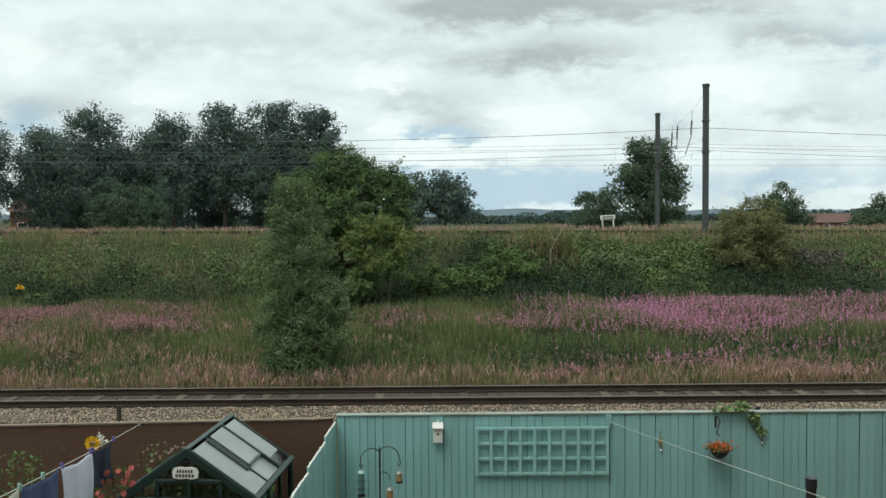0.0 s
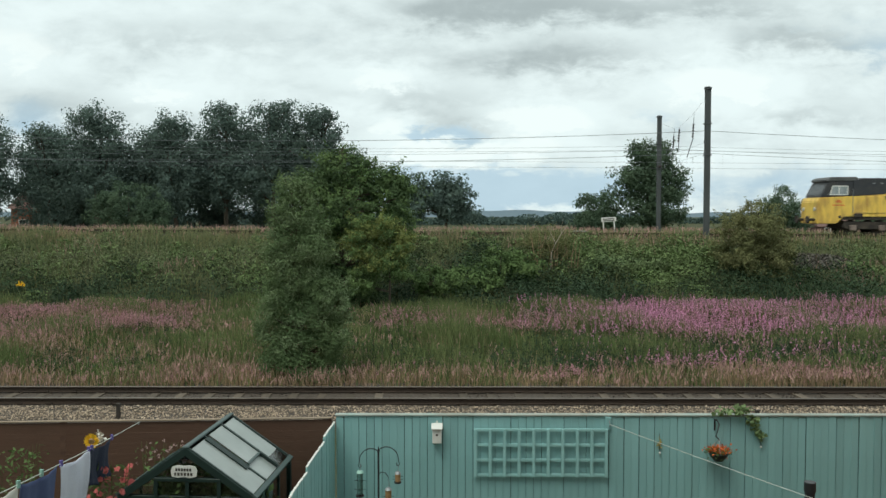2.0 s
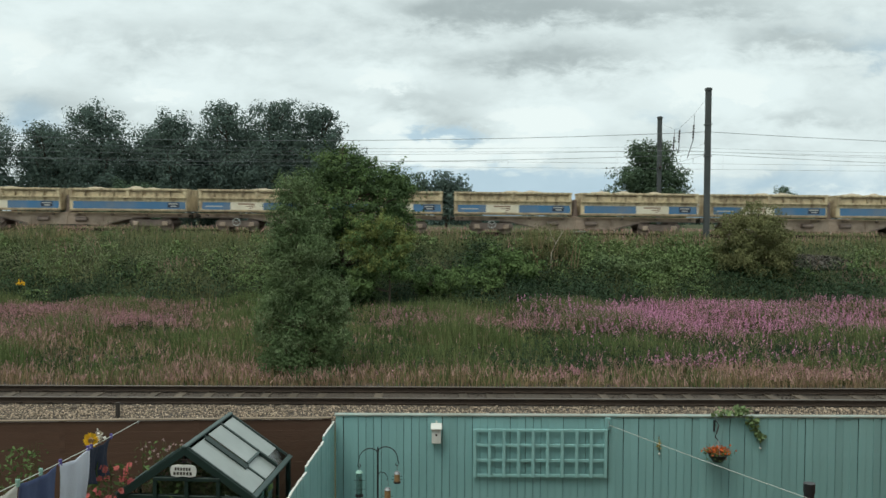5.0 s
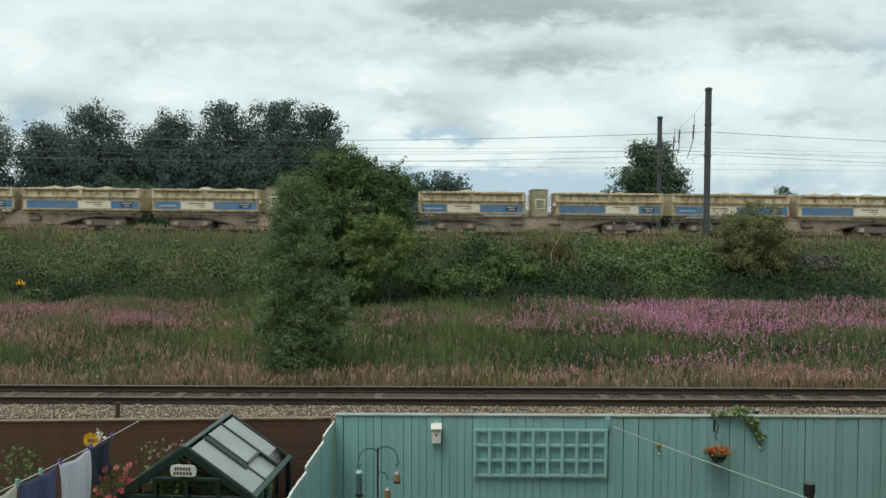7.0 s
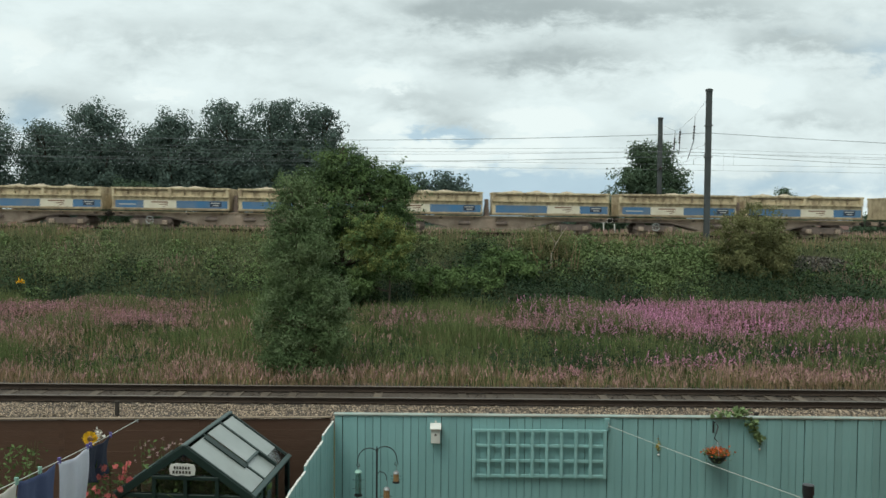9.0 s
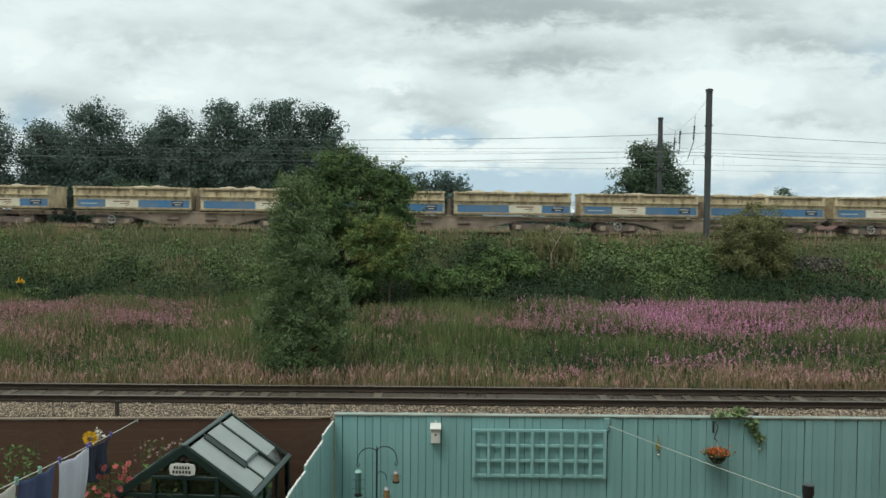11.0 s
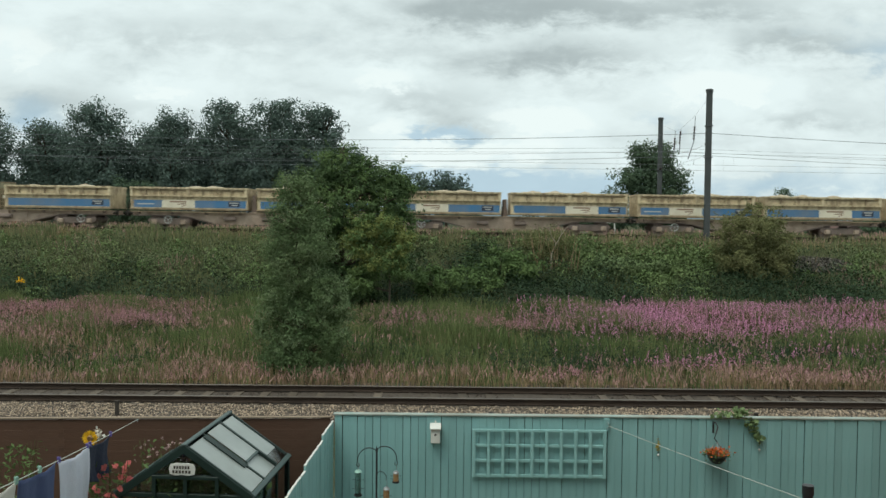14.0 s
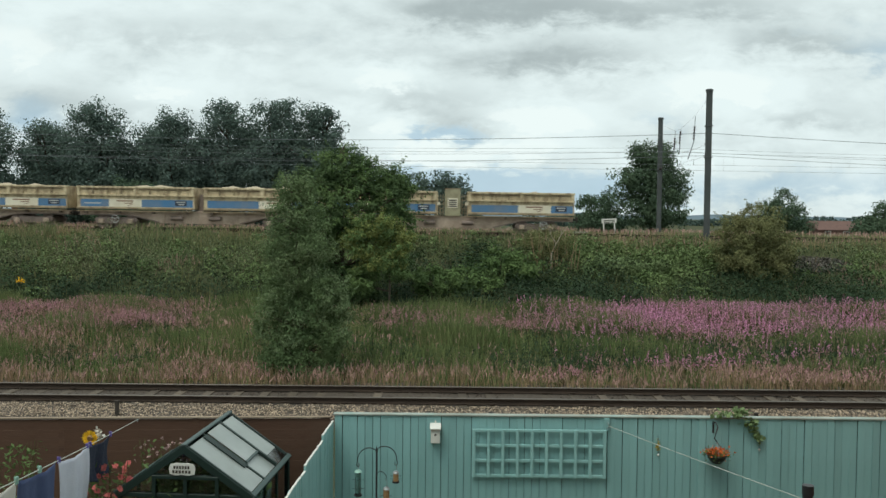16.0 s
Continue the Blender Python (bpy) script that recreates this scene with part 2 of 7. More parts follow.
M = {
    "soil": material("meadow_soil", (0.058, 0.072, 0.032), (0.085, 0.085, 0.042), scale=0.35, bump=0.6, bump_scale=6, dirt=(0.05, 0.045, 0.03), dirt_amount=0.6, dirt_scale=1.2, rough=0.95, spec=0.1),
    "earth": material("bare_grey_brown_earth", (0.165, 0.148, 0.128), (0.115, 0.102, 0.09), scale=3, island=0.5, bump=0.4, rough=0.95),
    "teal": material("teal_painted_board", (0.265, 0.468, 0.464), (0.228, 0.420, 0.418), rough=0.6, scale=1.4, bump=0.25, bump_scale=30, obj_rand=0.06, dirt=(0.12, 0.25, 0.24), dirt_amount=0.4, dirt_scale=2.0, stretch=(3, 3, 0.5)),
    "teal_slat": material("teal_painted_slat", (0.295, 0.505, 0.495), (0.25, 0.455, 0.445), rough=0.6, scale=4, obj_rand=0.05),
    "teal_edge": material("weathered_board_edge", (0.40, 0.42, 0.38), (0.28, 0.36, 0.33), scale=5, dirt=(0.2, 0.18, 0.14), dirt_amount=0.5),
    "brown": material("brown_stained_board", (0.098, 0.052, 0.033), (0.070, 0.037, 0.024), rough=0.75, scale=2.5, bump=0.3, bump_scale=25, obj_rand=0.03, dirt=(0.14, 0.085, 0.06), dirt_amount=0.35, stretch=(0.6, 3, 3)),
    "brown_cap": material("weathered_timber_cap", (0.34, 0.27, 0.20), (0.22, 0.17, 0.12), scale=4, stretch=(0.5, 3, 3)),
    "ballast": material("limestone_ballast", (0.45, 0.35, 0.255), (0.30, 0.235, 0.175), scale=8, island=0.7, bump=0.4),
    "ballast_dark": material("oil_stained_ballast", (0.062, 0.047, 0.036), (0.042, 0.033, 0.026), scale=8, island=0.6, bump=0.4),
    "ballast_bed": material("ballast_bed", (0.09, 0.07, 0.055), (0.06, 0.048, 0.038), scale=14, bump=1.0, bump_scale=25),
    "sleeper": material("grey_concrete_sleeper", (0.125, 0.098, 0.072), (0.075, 0.060, 0.046), scale=3, bump=0.3, obj_rand=0.35),
    "rail": material("rusty_steel_rail", (0.046, 0.031, 0.022), (0.028, 0.020, 0.015), scale=6, rough=0.95, metal=0.0, stretch=(0.3, 1, 1)),
    "rail_head": material("polished_rail_head", (0.20, 0.175, 0.15), (0.13, 0.11, 0.095), scale=3, rough=0.5, metal=0.6, stretch=(0.1, 1, 1)),
    "bark": material("grey_brown_bark", (0.09, 0.07, 0.05), (0.05, 0.04, 0.03), scale=6, bump=0.6, bump_scale=12, stretch=(1, 1, 0.3)),
    "deadwood": material("bleached_dead_wood", (0.42, 0.36, 0.28), (0.30, 0.25, 0.19), scale=6, bump=0.3),
    "leaf_dark": leaf_mat("dark_green_leaves", (0.104, 0.146, 0.130), (0.122, 0.166, 0.134), through_=0.36),
    "leaf_far": leaf_mat("dull_green_leaves", (0.080, 0.122, 0.078), (0.098, 0.140, 0.082), through_=0.3),
    "leaf_haw": leaf_mat("mid_green_leaves", (0.095, 0.152, 0.056), (0.14, 0.20, 0.072)),
    "leaf_thorn": leaf_mat("deep_green_hawthorn_leaves", (0.070, 0.112, 0.050), (0.098, 0.145, 0.060)),
    "leaf_willow": leaf_mat("grey_green_willow_leaves", (0.090, 0.140, 0.062), (0.135, 0.185, 0.08), island=0.28),
    "leaf_pale": leaf_mat("pale_grey_green_leaves", (0.155, 0.21, 0.105), (0.185, 0.235, 0.12), island=0.25),
    "leaf_young": leaf_mat("bright_green_leaves", (0.17, 0.205, 0.065), (0.205, 0.225, 0.075)),
    "leaf_ivy": leaf_mat("pale_ivy_leaves", (0.20, 0.29, 0.13), (0.26, 0.34, 0.16), island=0.4),
    "leaf_olive": leaf_mat("olive_green_leaves", (0.155, 0.165, 0.072), (0.185, 0.182, 0.082)),
    "bramble": leaf_mat("bramble_leaves", (0.090, 0.135, 0.060), (0.145, 0.178, 0.080), island=0.5, scale=0.25, through_=0.12),
    "bramble_bright": leaf_mat("light_green_bramble_leaves", (0.135, 0.195, 0.075), (0.175, 0.225, 0.095), island=0.45, scale=0.4, through_=0.12),
    "weed_pale": leaf_mat("pale_grey_green_weeds", (0.165, 0.200, 0.100), (0.200, 0.212, 0.120), island=0.4, scale=0.3),
    # on the bank this deep green also stands in for shadow between mounds
    "dark_leaf_and_shade": leaf_mat("deep_green_leaves_and_shade", (0.034, 0.058, 0.032), (0.052, 0.082, 0.040), island=0.5, scale=0.4, through_=0.1),
    "grass": leaf_mat("long_green_grass", (0.088, 0.138, 0.046), (0.19, 0.205, 0.09), island=0.45, scale=0.35),
    "grass_pale": leaf_mat("pale_green_grass", (0.15, 0.19, 0.085), (0.23, 0.235, 0.12), island=0.4, scale=0.4),
    "grass_dry": leaf_mat("dry_seeding_grass", (0.36, 0.27, 0.15), (0.28, 0.19, 0.13), island=0.35, scale=0.5),
    "seed_pink": leaf_mat("reddish_seed_heads", (0.46, 0.27, 0.245), (0.40, 0.27, 0.215), island=0.35, scale=0.5),
    "fire_stem": leaf_mat("fireweed_stems", (0.075, 0.10, 0.035), (0.11, 0.085, 0.04), island=0.35),
    "fire_flower": leaf_mat("magenta_fireweed_flowers", (0.62, 0.27, 0.44), (0.54, 0.25, 0.36), island=0.35, scale=0.4),
    "fire_dull": leaf_mat("faded_pink_fireweed_flowers", (0.44, 0.22, 0.27), (0.40, 0.23, 0.21), island=0.35, scale=0.4),
    "yellow_paint": material("yellow_loco_paint", (0.86, 0.61, 0.12), (0.78, 0.50, 0.10), rough=0.45, scale=0.8, dirt=(0.36, 0.20, 0.07), dirt_amount=0.75, dirt_scale=1.7, stretch=(1.4, 1, 0.5)),
    "orange_paint": material("orange_loco_paint", (0.86, 0.25, 0.055), (0.76, 0.21, 0.05), rough=0.4, scale=0.8, dirt=(0.28, 0.10, 0.05), dirt_amount=0.75, dirt_scale=1.7, stretch=(1.4, 1, 0.5)),
    "black_paint": material("black_loco_paint", (0.036, 0.039, 0.045), (0.050, 0.050, 0.053), rough=0.5, scale=0.7, dirt=(0.08, 0.07, 0.06), dirt_amount=0.4),
    "roof_grey": material("grey_cab_roof", (0.12, 0.12, 0.12), (0.08, 0.08, 0.08), rough=0.6, scale=2),
    "under": material("black_grimy_underframe", (0.03, 0.026, 0.022), (0.055, 0.045, 0.038), scale=2.5, dirt=(0.10, 0.08, 0.06), dirt_amount=0.5),
    "cream": material("dusty_cream_yellow_steel", (0.66, 0.55, 0.36), (0.53, 0.43, 0.28), rough=0.85, scale=2.2, dirt=(0.21, 0.14, 0.09), dirt_amount=0.75, dirt_scale=2.6, stretch=(1.6, 1, 0.7), obj_rand=0.08),
    "housing": material("dusty_greenish_cream_steel", (0.40, 0.37, 0.24), (0.32, 0.29, 0.19), rough=0.85, scale=2.0, dirt=(0.18, 0.14, 0.09), dirt_amount=0.5, dirt_scale=2.4),
    "cream_dark": material("grimy_cream_steel", (0.36, 0.285, 0.18), (0.26, 0.20, 0.13), scale=2, dirt=(0.12, 0.08, 0.05), dirt_amount=0.5),
    "blue": material("dusty_blue_band", (0.075, 0.20, 0.38), (0.09, 0.19, 0.33), scale=1.0, rough=0.7, dirt=(0.26, 0.25, 0.24), dirt_amount=0.45, dirt_scale=0.9, obj_rand=0.06),
    "panel": material("dusty_white_panel", (0.78, 0.72, 0.58), (0.68, 0.61, 0.48), scale=2, rough=0.7),
    "panel_mark": material("brown_panel_mark", (0.30, 0.17, 0.11), (0.24, 0.14, 0.09), scale=5),
    "lettering": material("dark_brown_lettering", (0.085, 0.055, 0.03), (0.06, 0.04, 0.025), scale=5),
    "label_dark": material("dark_blue_label", (0.04, 0.055, 0.09), (0.05, 0.06, 0.08), scale=3),
    # opaque pane; the pale reflection is mixed into its greys
    "cab_glass": material("glass_with_painted_reflection", (0.20, 0.23, 0.24), (0.32, 0.35, 0.35), rough=0.12, scale=3, spec=0.7),
    "label_light": material("pale_lettering_bar", (0.5, 0.5, 0.48), (0.42, 0.42, 0.4), scale=6),
    "wagon_frame": material("dusty_brown_wagon_frame", (0.60, 0.47, 0.37), (0.45, 0.345, 0.27), scale=1.6, dirt=(0.20, 0.14, 0.105), dirt_amount=0.55, dirt_scale=1.5),
    "bogie": material("dusty_bogie_steel", (0.27, 0.205, 0.175), (0.16, 0.125, 0.105), scale=2.5, dirt=(0.34, 0.26, 0.22), dirt_amount=0.5),
    "gravel": material("pale_crushed_stone_load", (0.52, 0.44, 0.32), (0.38, 0.31, 0.22), scale=5, bump=1.0, bump_scale=18),
    "steel": material("galvanised_steel", (0.33, 0.34, 0.34), (0.25, 0.26, 0.26), metal=0.5, rough=0.5, scale=4),
    "mast": material("grey_weathered_mast", (0.080, 0.088, 0.088), (0.060, 0.064, 0.063), scale=2, rough=0.8, stretch=(1, 1, 0.3)),
    "wire": material("dark_overhead_wire", (0.17, 0.18, 0.19), (0.13, 0.14, 0.15), scale=2),
    "insulator": material("brown_insulator", (0.045, 0.03, 0.028), (0.03, 0.022, 0.02), rough=0.35, scale=5),
    # frame paint; its dark also serves as shade in fence joints and vent gap
    "gh_frame": material("dark_green_frame_and_gap_shade", (0.017, 0.033, 0.028), (0.014, 0.027, 0.023), rough=0.45, scale=5),
    "gh_capping": material("grey_green_roof_bar", (0.075, 0.105, 0.10), (0.055, 0.08, 0.075), rough=0.5, scale=5),
    "poly": material("pale_polycarbonate_glazing", (0.34, 0.37, 0.355), (0.27, 0.30, 0.285), rough=0.3, scale=2.2, dirt=(0.22, 0.24, 0.22), dirt_amount=0.6, dirt_scale=3, spec=0.5),
    "poly_clear": glass_mat("smoky_clear_glazing", (0.45, 0.5, 0.48), 0.12),
    "glass": glass_mat("clear_glass"),
    "dark": material("black_plastic", (0.02, 0.02, 0.022), (0.03, 0.03, 0.03), rough=0.4, scale=6),
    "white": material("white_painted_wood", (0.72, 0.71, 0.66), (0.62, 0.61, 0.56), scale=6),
    "hole": material("dark_entrance_hole", (0.05, 0.035, 0.025), (0.03, 0.02, 0.015)),
    "navy": material("navy_cloth", (0.022, 0.028, 0.05), (0.03, 0.036, 0.06), rough=0.95, scale=6, bump=0.5, bump_scale=60),
    "blue_cloth": material("slate_blue_cloth", (0.085, 0.11, 0.21), (0.07, 0.09, 0.18), rough=0.95, scale=4, bump=0.5, bump_scale=60),
    "pale_cloth": material("pale_lilac_grey_cloth", (0.68, 0.69, 0.76), (0.60, 0.61, 0.69), rough=0.95, scale=3, bump=0.5, bump_scale=60),
    "white_cloth": material("off_white_cloth", (0.66, 0.63, 0.56), (0.58, 0.55, 0.48), rough=0.95, scale=3, bump=0.5, bump_scale=60),
    "rope": material("pale_washing_line", (0.55, 0.58, 0.52), (0.45, 0.48, 0.43), scale=20),
    "peg_purple": material("purple_plastic_peg", (0.13, 0.10, 0.34), (0.10, 0.08, 0.28), scale=9, rough=0.4),
    "peg_green": material("mint_plastic_peg", (0.30, 0.50, 0.42), (0.26, 0.44, 0.37), scale=9, rough=0.4),
    "sunflower": leaf_mat("golden_petals", (0.90, 0.58, 0.04), (0.82, 0.46, 0.03), scale=20),
    "ornament": leaf_mat("faded_yellow_petals", (0.55, 0.42, 0.10), (0.45, 0.36, 0.10), scale=20),
    "flower_red": leaf_mat("coral_red_petals", (0.64, 0.20, 0.16), (0.56, 0.13, 0.15), scale=20),
    "flower_orange": leaf_mat("orange_petals", (0.66, 0.17, 0.04), (0.58, 0.12, 0.05), scale=20),
    "flower_pale": leaf_mat("pale_pink_buds", (0.50, 0.34, 0.32), (0.42, 0.30, 0.28), scale=20),
    "seed": material("seed_mix", (0.36, 0.23, 0.11), (0.22, 0.13, 0.06), scale=60),
    "brick": material("red_brick", (0.32, 0.13, 0.08), (0.25, 0.10, 0.06), scale=5),
    "roof_tile": material("red_brown_roof_tile", (0.15, 0.085, 0.07), (0.12, 0.07, 0.058), scale=1.5),
    # hill and far wood carry the haze of distance as blue in their colour
    "hill": material("haze_tinted_hill", (0.105, 0.150, 0.185), (0.12, 0.165, 0.19), scale=0.01),
    "far_wood": leaf_mat("haze_tinted_woodland", (0.060, 0.092, 0.082), (0.075, 0.105, 0.088)),
}


# ---------- building helpers ----------
def part(name, bm, mat, parent=None, label=""):
    me = bpy.data.meshes.new(name)
    bm.normal_update()
    bm.to_mesh(me)
    bm.free()
    me.materials.append(M[mat])
    ob = new(name, me)
    if parent:
        ob.parent = parent
    return tagged(ob, label)


def thing(name, label, category, group="", kind="", at=None):
    ob = new(name)
    ob.empty_display_size = 0.2
    if at is not None:
        ob.matrix_basis = at
    return tagged(ob, label, category, group, kind)


def same(name, mesh_ob, parent, m):
    """Another object on the same mesh."""
    ob = new(name, mesh_ob.data)
    ob.parent = parent
    ob.matrix_basis = m
    return ob


def box(bm, x0, x1, y0, y1, z0, z1, bevel=0.0, m=None):
    r = bmesh.ops.create_cube(bm, size=1.0)
    vs = r["verts"]
    for v in vs:
        v.co = Vector(((x0 + x1) / 2 + v.co.x * (x1 - x0), (y0 + y1) / 2 + v.co.y * (y1 - y0), (z0 + z1) / 2 + v.co.z * (z1 - z0)))
    if m:
        bmesh.ops.transform(bm, matrix=m, verts=vs)
    if bevel:
        es = list({e for v in vs for e in v.link_edges})
        bmesh.ops.bevel(bm, geom=es, offset=bevel, segments=1, affect="EDGES")
    return bm


def cyl(bm, p0, p1, r0, r1=None, seg=8, caps=True):
    p0, p1 = Vector(p0), Vector(p1)
    d = p1 - p0
    q = d.to_track_quat("Z", "Y").to_matrix().to_4x4()
    bmesh.ops.create_cone(bm, cap_ends=caps, segments=seg, radius1=r0, radius2=r0 if r1 is None else r1, depth=d.length,
                          matrix=Matrix.Translation((p0 + p1) / 2) @ q)
    return bm


def tube(bm, pts, r0, r1=None, seg=6):
    """A round bar through the points, tapering from r0 to r1."""
    r1 = r0 if r1 is None else r1
    rings = []
    n = len(pts)
    for i, p in enumerate(pts):
        p = Vector(p)
        d = (Vector(pts[min(i + 1, n - 1)]) - Vector(pts[max(i - 1, 0)])).normalized()
        a = d.orthogonal().normalized() if abs(d.z) > 0.98 else d.cross(Vector((0, 0, 1))).normalized()
        b = d.cross(a)
        r = r0 + (r1 - r0) * i / (n - 1)
        rings.append([bm.verts.new(p + (a * math.cos(k * math.tau / seg) + b * math.sin(k * math.tau / seg)) * r) for k in range(seg)])
    for s, t in zip(rings, rings[1:]):
        for k in range(seg):
            bm.faces.new((s[k], s[(k + 1) % seg], t[(k + 1) % seg], t[k]))
    bm.faces.new(rings[0][::-1])
    bm.faces.new(rings[-1])
    return bm


def prism(bm, poly, y0, y1, bevel=0.0):
    """A slab with the outline poly in x and z, from y0 to y1."""
    a = [bm.verts.new((x, y0, z)) for x, z in poly]
    b = [bm.verts.new((x, y1, z)) for x, z in poly]
    n = len(poly)
    fs = [bm.faces.new(a), bm.faces.new(b[::-1])]
    for i in range(n):
        fs.append(bm.faces.new((a[i], b[i], b[(i + 1) % n], a[(i + 1) % n])))
    bmesh.ops.recalc_face_normals(bm, faces=fs)
    if bevel:
        es = list({e for f in fs for e in f.edges})
        bmesh.ops.bevel(bm, geom=es, offset=bevel, segments=2, affect="EDGES")
    return bm


def quads_object(name, verts, mat, parent=None, label="", smooth=False):
    """One mesh of loose four-cornered pieces; verts is (n, 4, 3)."""
    v = np.asarray(verts, dtype=np.float32).reshape(-1, 3)
    n = len(v) // 4
    me = bpy.data.meshes.new(name)
    me.vertices.add(len(v))
    me.vertices.foreach_set("co", v.ravel())
    me.loops.add(len(v))
    me.loops.foreach_set("vertex_index", np.arange(len(v), dtype=np.int32))
    me.polygons.add(n)
    me.polygons.foreach_set("loop_start", np.arange(0, 4 * n, 4, dtype=np.int32))
    me.update(calc_edges=True)
    me.materials.append(M[mat])
    ob = new(name, me)
    if parent:
        ob.parent = parent
    return tagged(ob, label)


def leaf_quads(P, size, rng, aspect=0.55, upright=0.3, facing=None):
    """Pointed leaves at the places P, in all directions or leaning towards facing."""
    n = len(P)
    nor = rng.normal(size=(n, 3))
    nor[:, 2] += upright * 2
    if facing is not None:
        nor = nor * 0.55 + facing
    nor /= np.linalg.norm(nor, axis=1, keepdims=True)
    t = rng.normal(size=(n, 3))
    t -= (t * nor).sum(1, keepdims=True) * nor
    t /= np.linalg.norm(t, axis=1, keepdims=True)
    s = np.cross(nor, t)
    L = (size * rng.uniform(0.6, 1.3, n))[:, None]
    a = t * L * 0.5
    b = s * L * 0.5 * aspect
    return np.stack([P - a, P + b - a * 0.1, P + a, P - b - a * 0.1], axis=1)


def blades(P, height, width, rng, lean=0.25):
    """Tapering blades standing at P."""
    n = len(P)
    ang = rng.uniform(0, math.tau, n)
    w = np.stack([np.cos(ang), np.sin(ang), np.zeros(n)], 1) * np.reshape(width, (-1, 1)) * 0.5
    h = np.reshape(height, (-1, 1)) * rng.uniform(0.55, 1.25, (n, 1))
    tip = np.concatenate([rng.normal(0, lean, (n, 2)) * h, h], 1)
    return np.stack([P - w, P + w, P + tip + w * 0.25, P + tip - w * 0.25], axis=1)


# ---------- lie of the land ----------
FALL = 0.0057          # the upper line falls towards +x
TRACK_Y, RAIL_Z = 57.1, 3.35


def rail_z(x):
    return RAIL_Z - FALL * x


_PY = np.array([-60, 12.6, 14.5, 20, 27, 43.0, 44.5, 51.0, 52.4, 72, 82, 140, 4500], dtype=float)
_PZ = np.array([0, 0, -0.48, -0.60, -0.52, -0.42, -0.1, 2.72, 2.98, 3.05, 1.9, 1.2, -6], dtype=float)


def land(x, y):
    x, y = np.asarray(x, float), np.asarray(y, float)
    z = np.interp(y, _PY, _PZ)
    k = np.clip((y - 43) / 9, 0, 1) * np.clip((260 - y) / 100, 0, 1)
    z = z - FALL * np.clip(x, -500, 500) * k
    bumpy = np.clip((y - 27) / 4, 0, 1) * np.clip((52.5 - y) / 2, 0, 1)
    z = z + bumpy * (0.10 * np.sin(x * 0.9 + y * 0.4) + 0.08 * np.sin(x * 0.37 - y * 0.8 + 1.3) + 0.05 * np.sin(x * 2.1 + y * 1.7))
    return z


def make_ground():
    xs = np.concatenate([np.linspace(-3500, -520, 14), np.linspace(-500, -60, 16), np.linspace(-55, 55, 111), np.linspace(60, 500, 16), np.linspace(520, 3500, 14)])
    ys = np.concatenate([np.linspace(-60, 12, 10), np.linspace(12.6, 27, 22), np.linspace(27.5, 54, 60), np.linspace(55, 84, 30), np.linspace(90, 400, 20), np.linspace(450, 4500, 24)])
    X, Y = np.meshgrid(xs, ys)
    Z = land(X, Y)
    bm = bmesh.new()
    vs = [[bm.verts.new((X[j, i], Y[j, i], Z[j, i])) for i in range(len(xs))] for j in range(len(ys))]
    for j in range(len(ys) - 1):
        for i in range(len(xs) - 1):
            bm.faces.new((vs[j][i], vs[j][i + 1], vs[j + 1][i + 1], vs[j + 1][i]))
    for f in bm.faces:
        f.smooth = True
    ob = part("ground", bm, "soil")
    return tagged(ob, "rough grassy ground rising to a railway embankment", "ground", kind="structure")


make_ground()


# ---------- lower railway ----------
LOW_Z = -0.28
LOW_NEAR, LOW_FAR = 22.30, 23.80


def rail_profile(bm, y, z, x0, x1):
    """Flat-bottomed rail; z is the top of its head."""
    pts = [(-0.07, -0.159), (0.07, -0.159), (0.07, -0.148), (0.012, -0.125), (0.009, -0.05), (0.035, -0.036), (0.035, -0.006), (-0.035, -0.006), (-0.035, -0.036), (-0.009, -0.05), (-0.012, -0.125), (-0.07, -0.148)]
    a = [bm.verts.new((x0, y + p, z(x0) + q)) for p, q in pts]
    b = [bm.verts.new((x1, y + p, z(x1) + q)) for p, q in pts]
    n = len(pts)
    bm.faces.new(a)
    bm.faces.new(b[::-1])
    for i in range(n):
        bm.faces.new((a[i], b[i], b[(i + 1) % n], a[(i + 1) % n]))
    bmesh.ops.recalc_face_normals(bm, faces=bm.faces[:])
    return bm


def rail_cap(bm, y, z, x0, x1):
    vs = [bm.verts.new((x, y + p, z(x) + q)) for x, p, q in ((x0, -0.036, -0.012), (x1, -0.036, -0.012), (x1, -0.030, 0.0), (x0, -0.030, 0.0), (x0, 0.030, 0.0), (x1, 0.030, 0.0), (x1, 0.036, -0.012), (x0, 0.036, -0.012))]
    bm.faces.new((vs[0], vs[1], vs[2], vs[3]))
    bm.faces.new((vs[3], vs[2], vs[5], vs[4]))
    bm.faces.new((vs[4], vs[5], vs[6], vs[7]))
    return bm


def bed(name, y0, y1, z, x0, x1, drop, mat, label):
    bm = bmesh.new()
    n = 120
    rows_ = [(y0 - drop * 1.2, -drop), (y0, 0), ((y0 + y1) / 2, 0.0), (y1, 0), (y1 + drop * 1.2, -drop)]
    grid = [[bm.verts.new((x0 + (x1 - x0) * i / n, y, z(x0 + (x1 - x0) * i / n) + q + random.uniform(-0.015, 0.015))) for i in range(n + 1)] for y, q in rows_]
    for a, b in zip(grid, grid[1:]):
        for i in range(n):
            bm.faces.new((a[i], a[i + 1], b[i + 1], b[i]))
    ob = part(name, bm, mat)
    return tagged(ob, label, "trackbed", kind="structure")


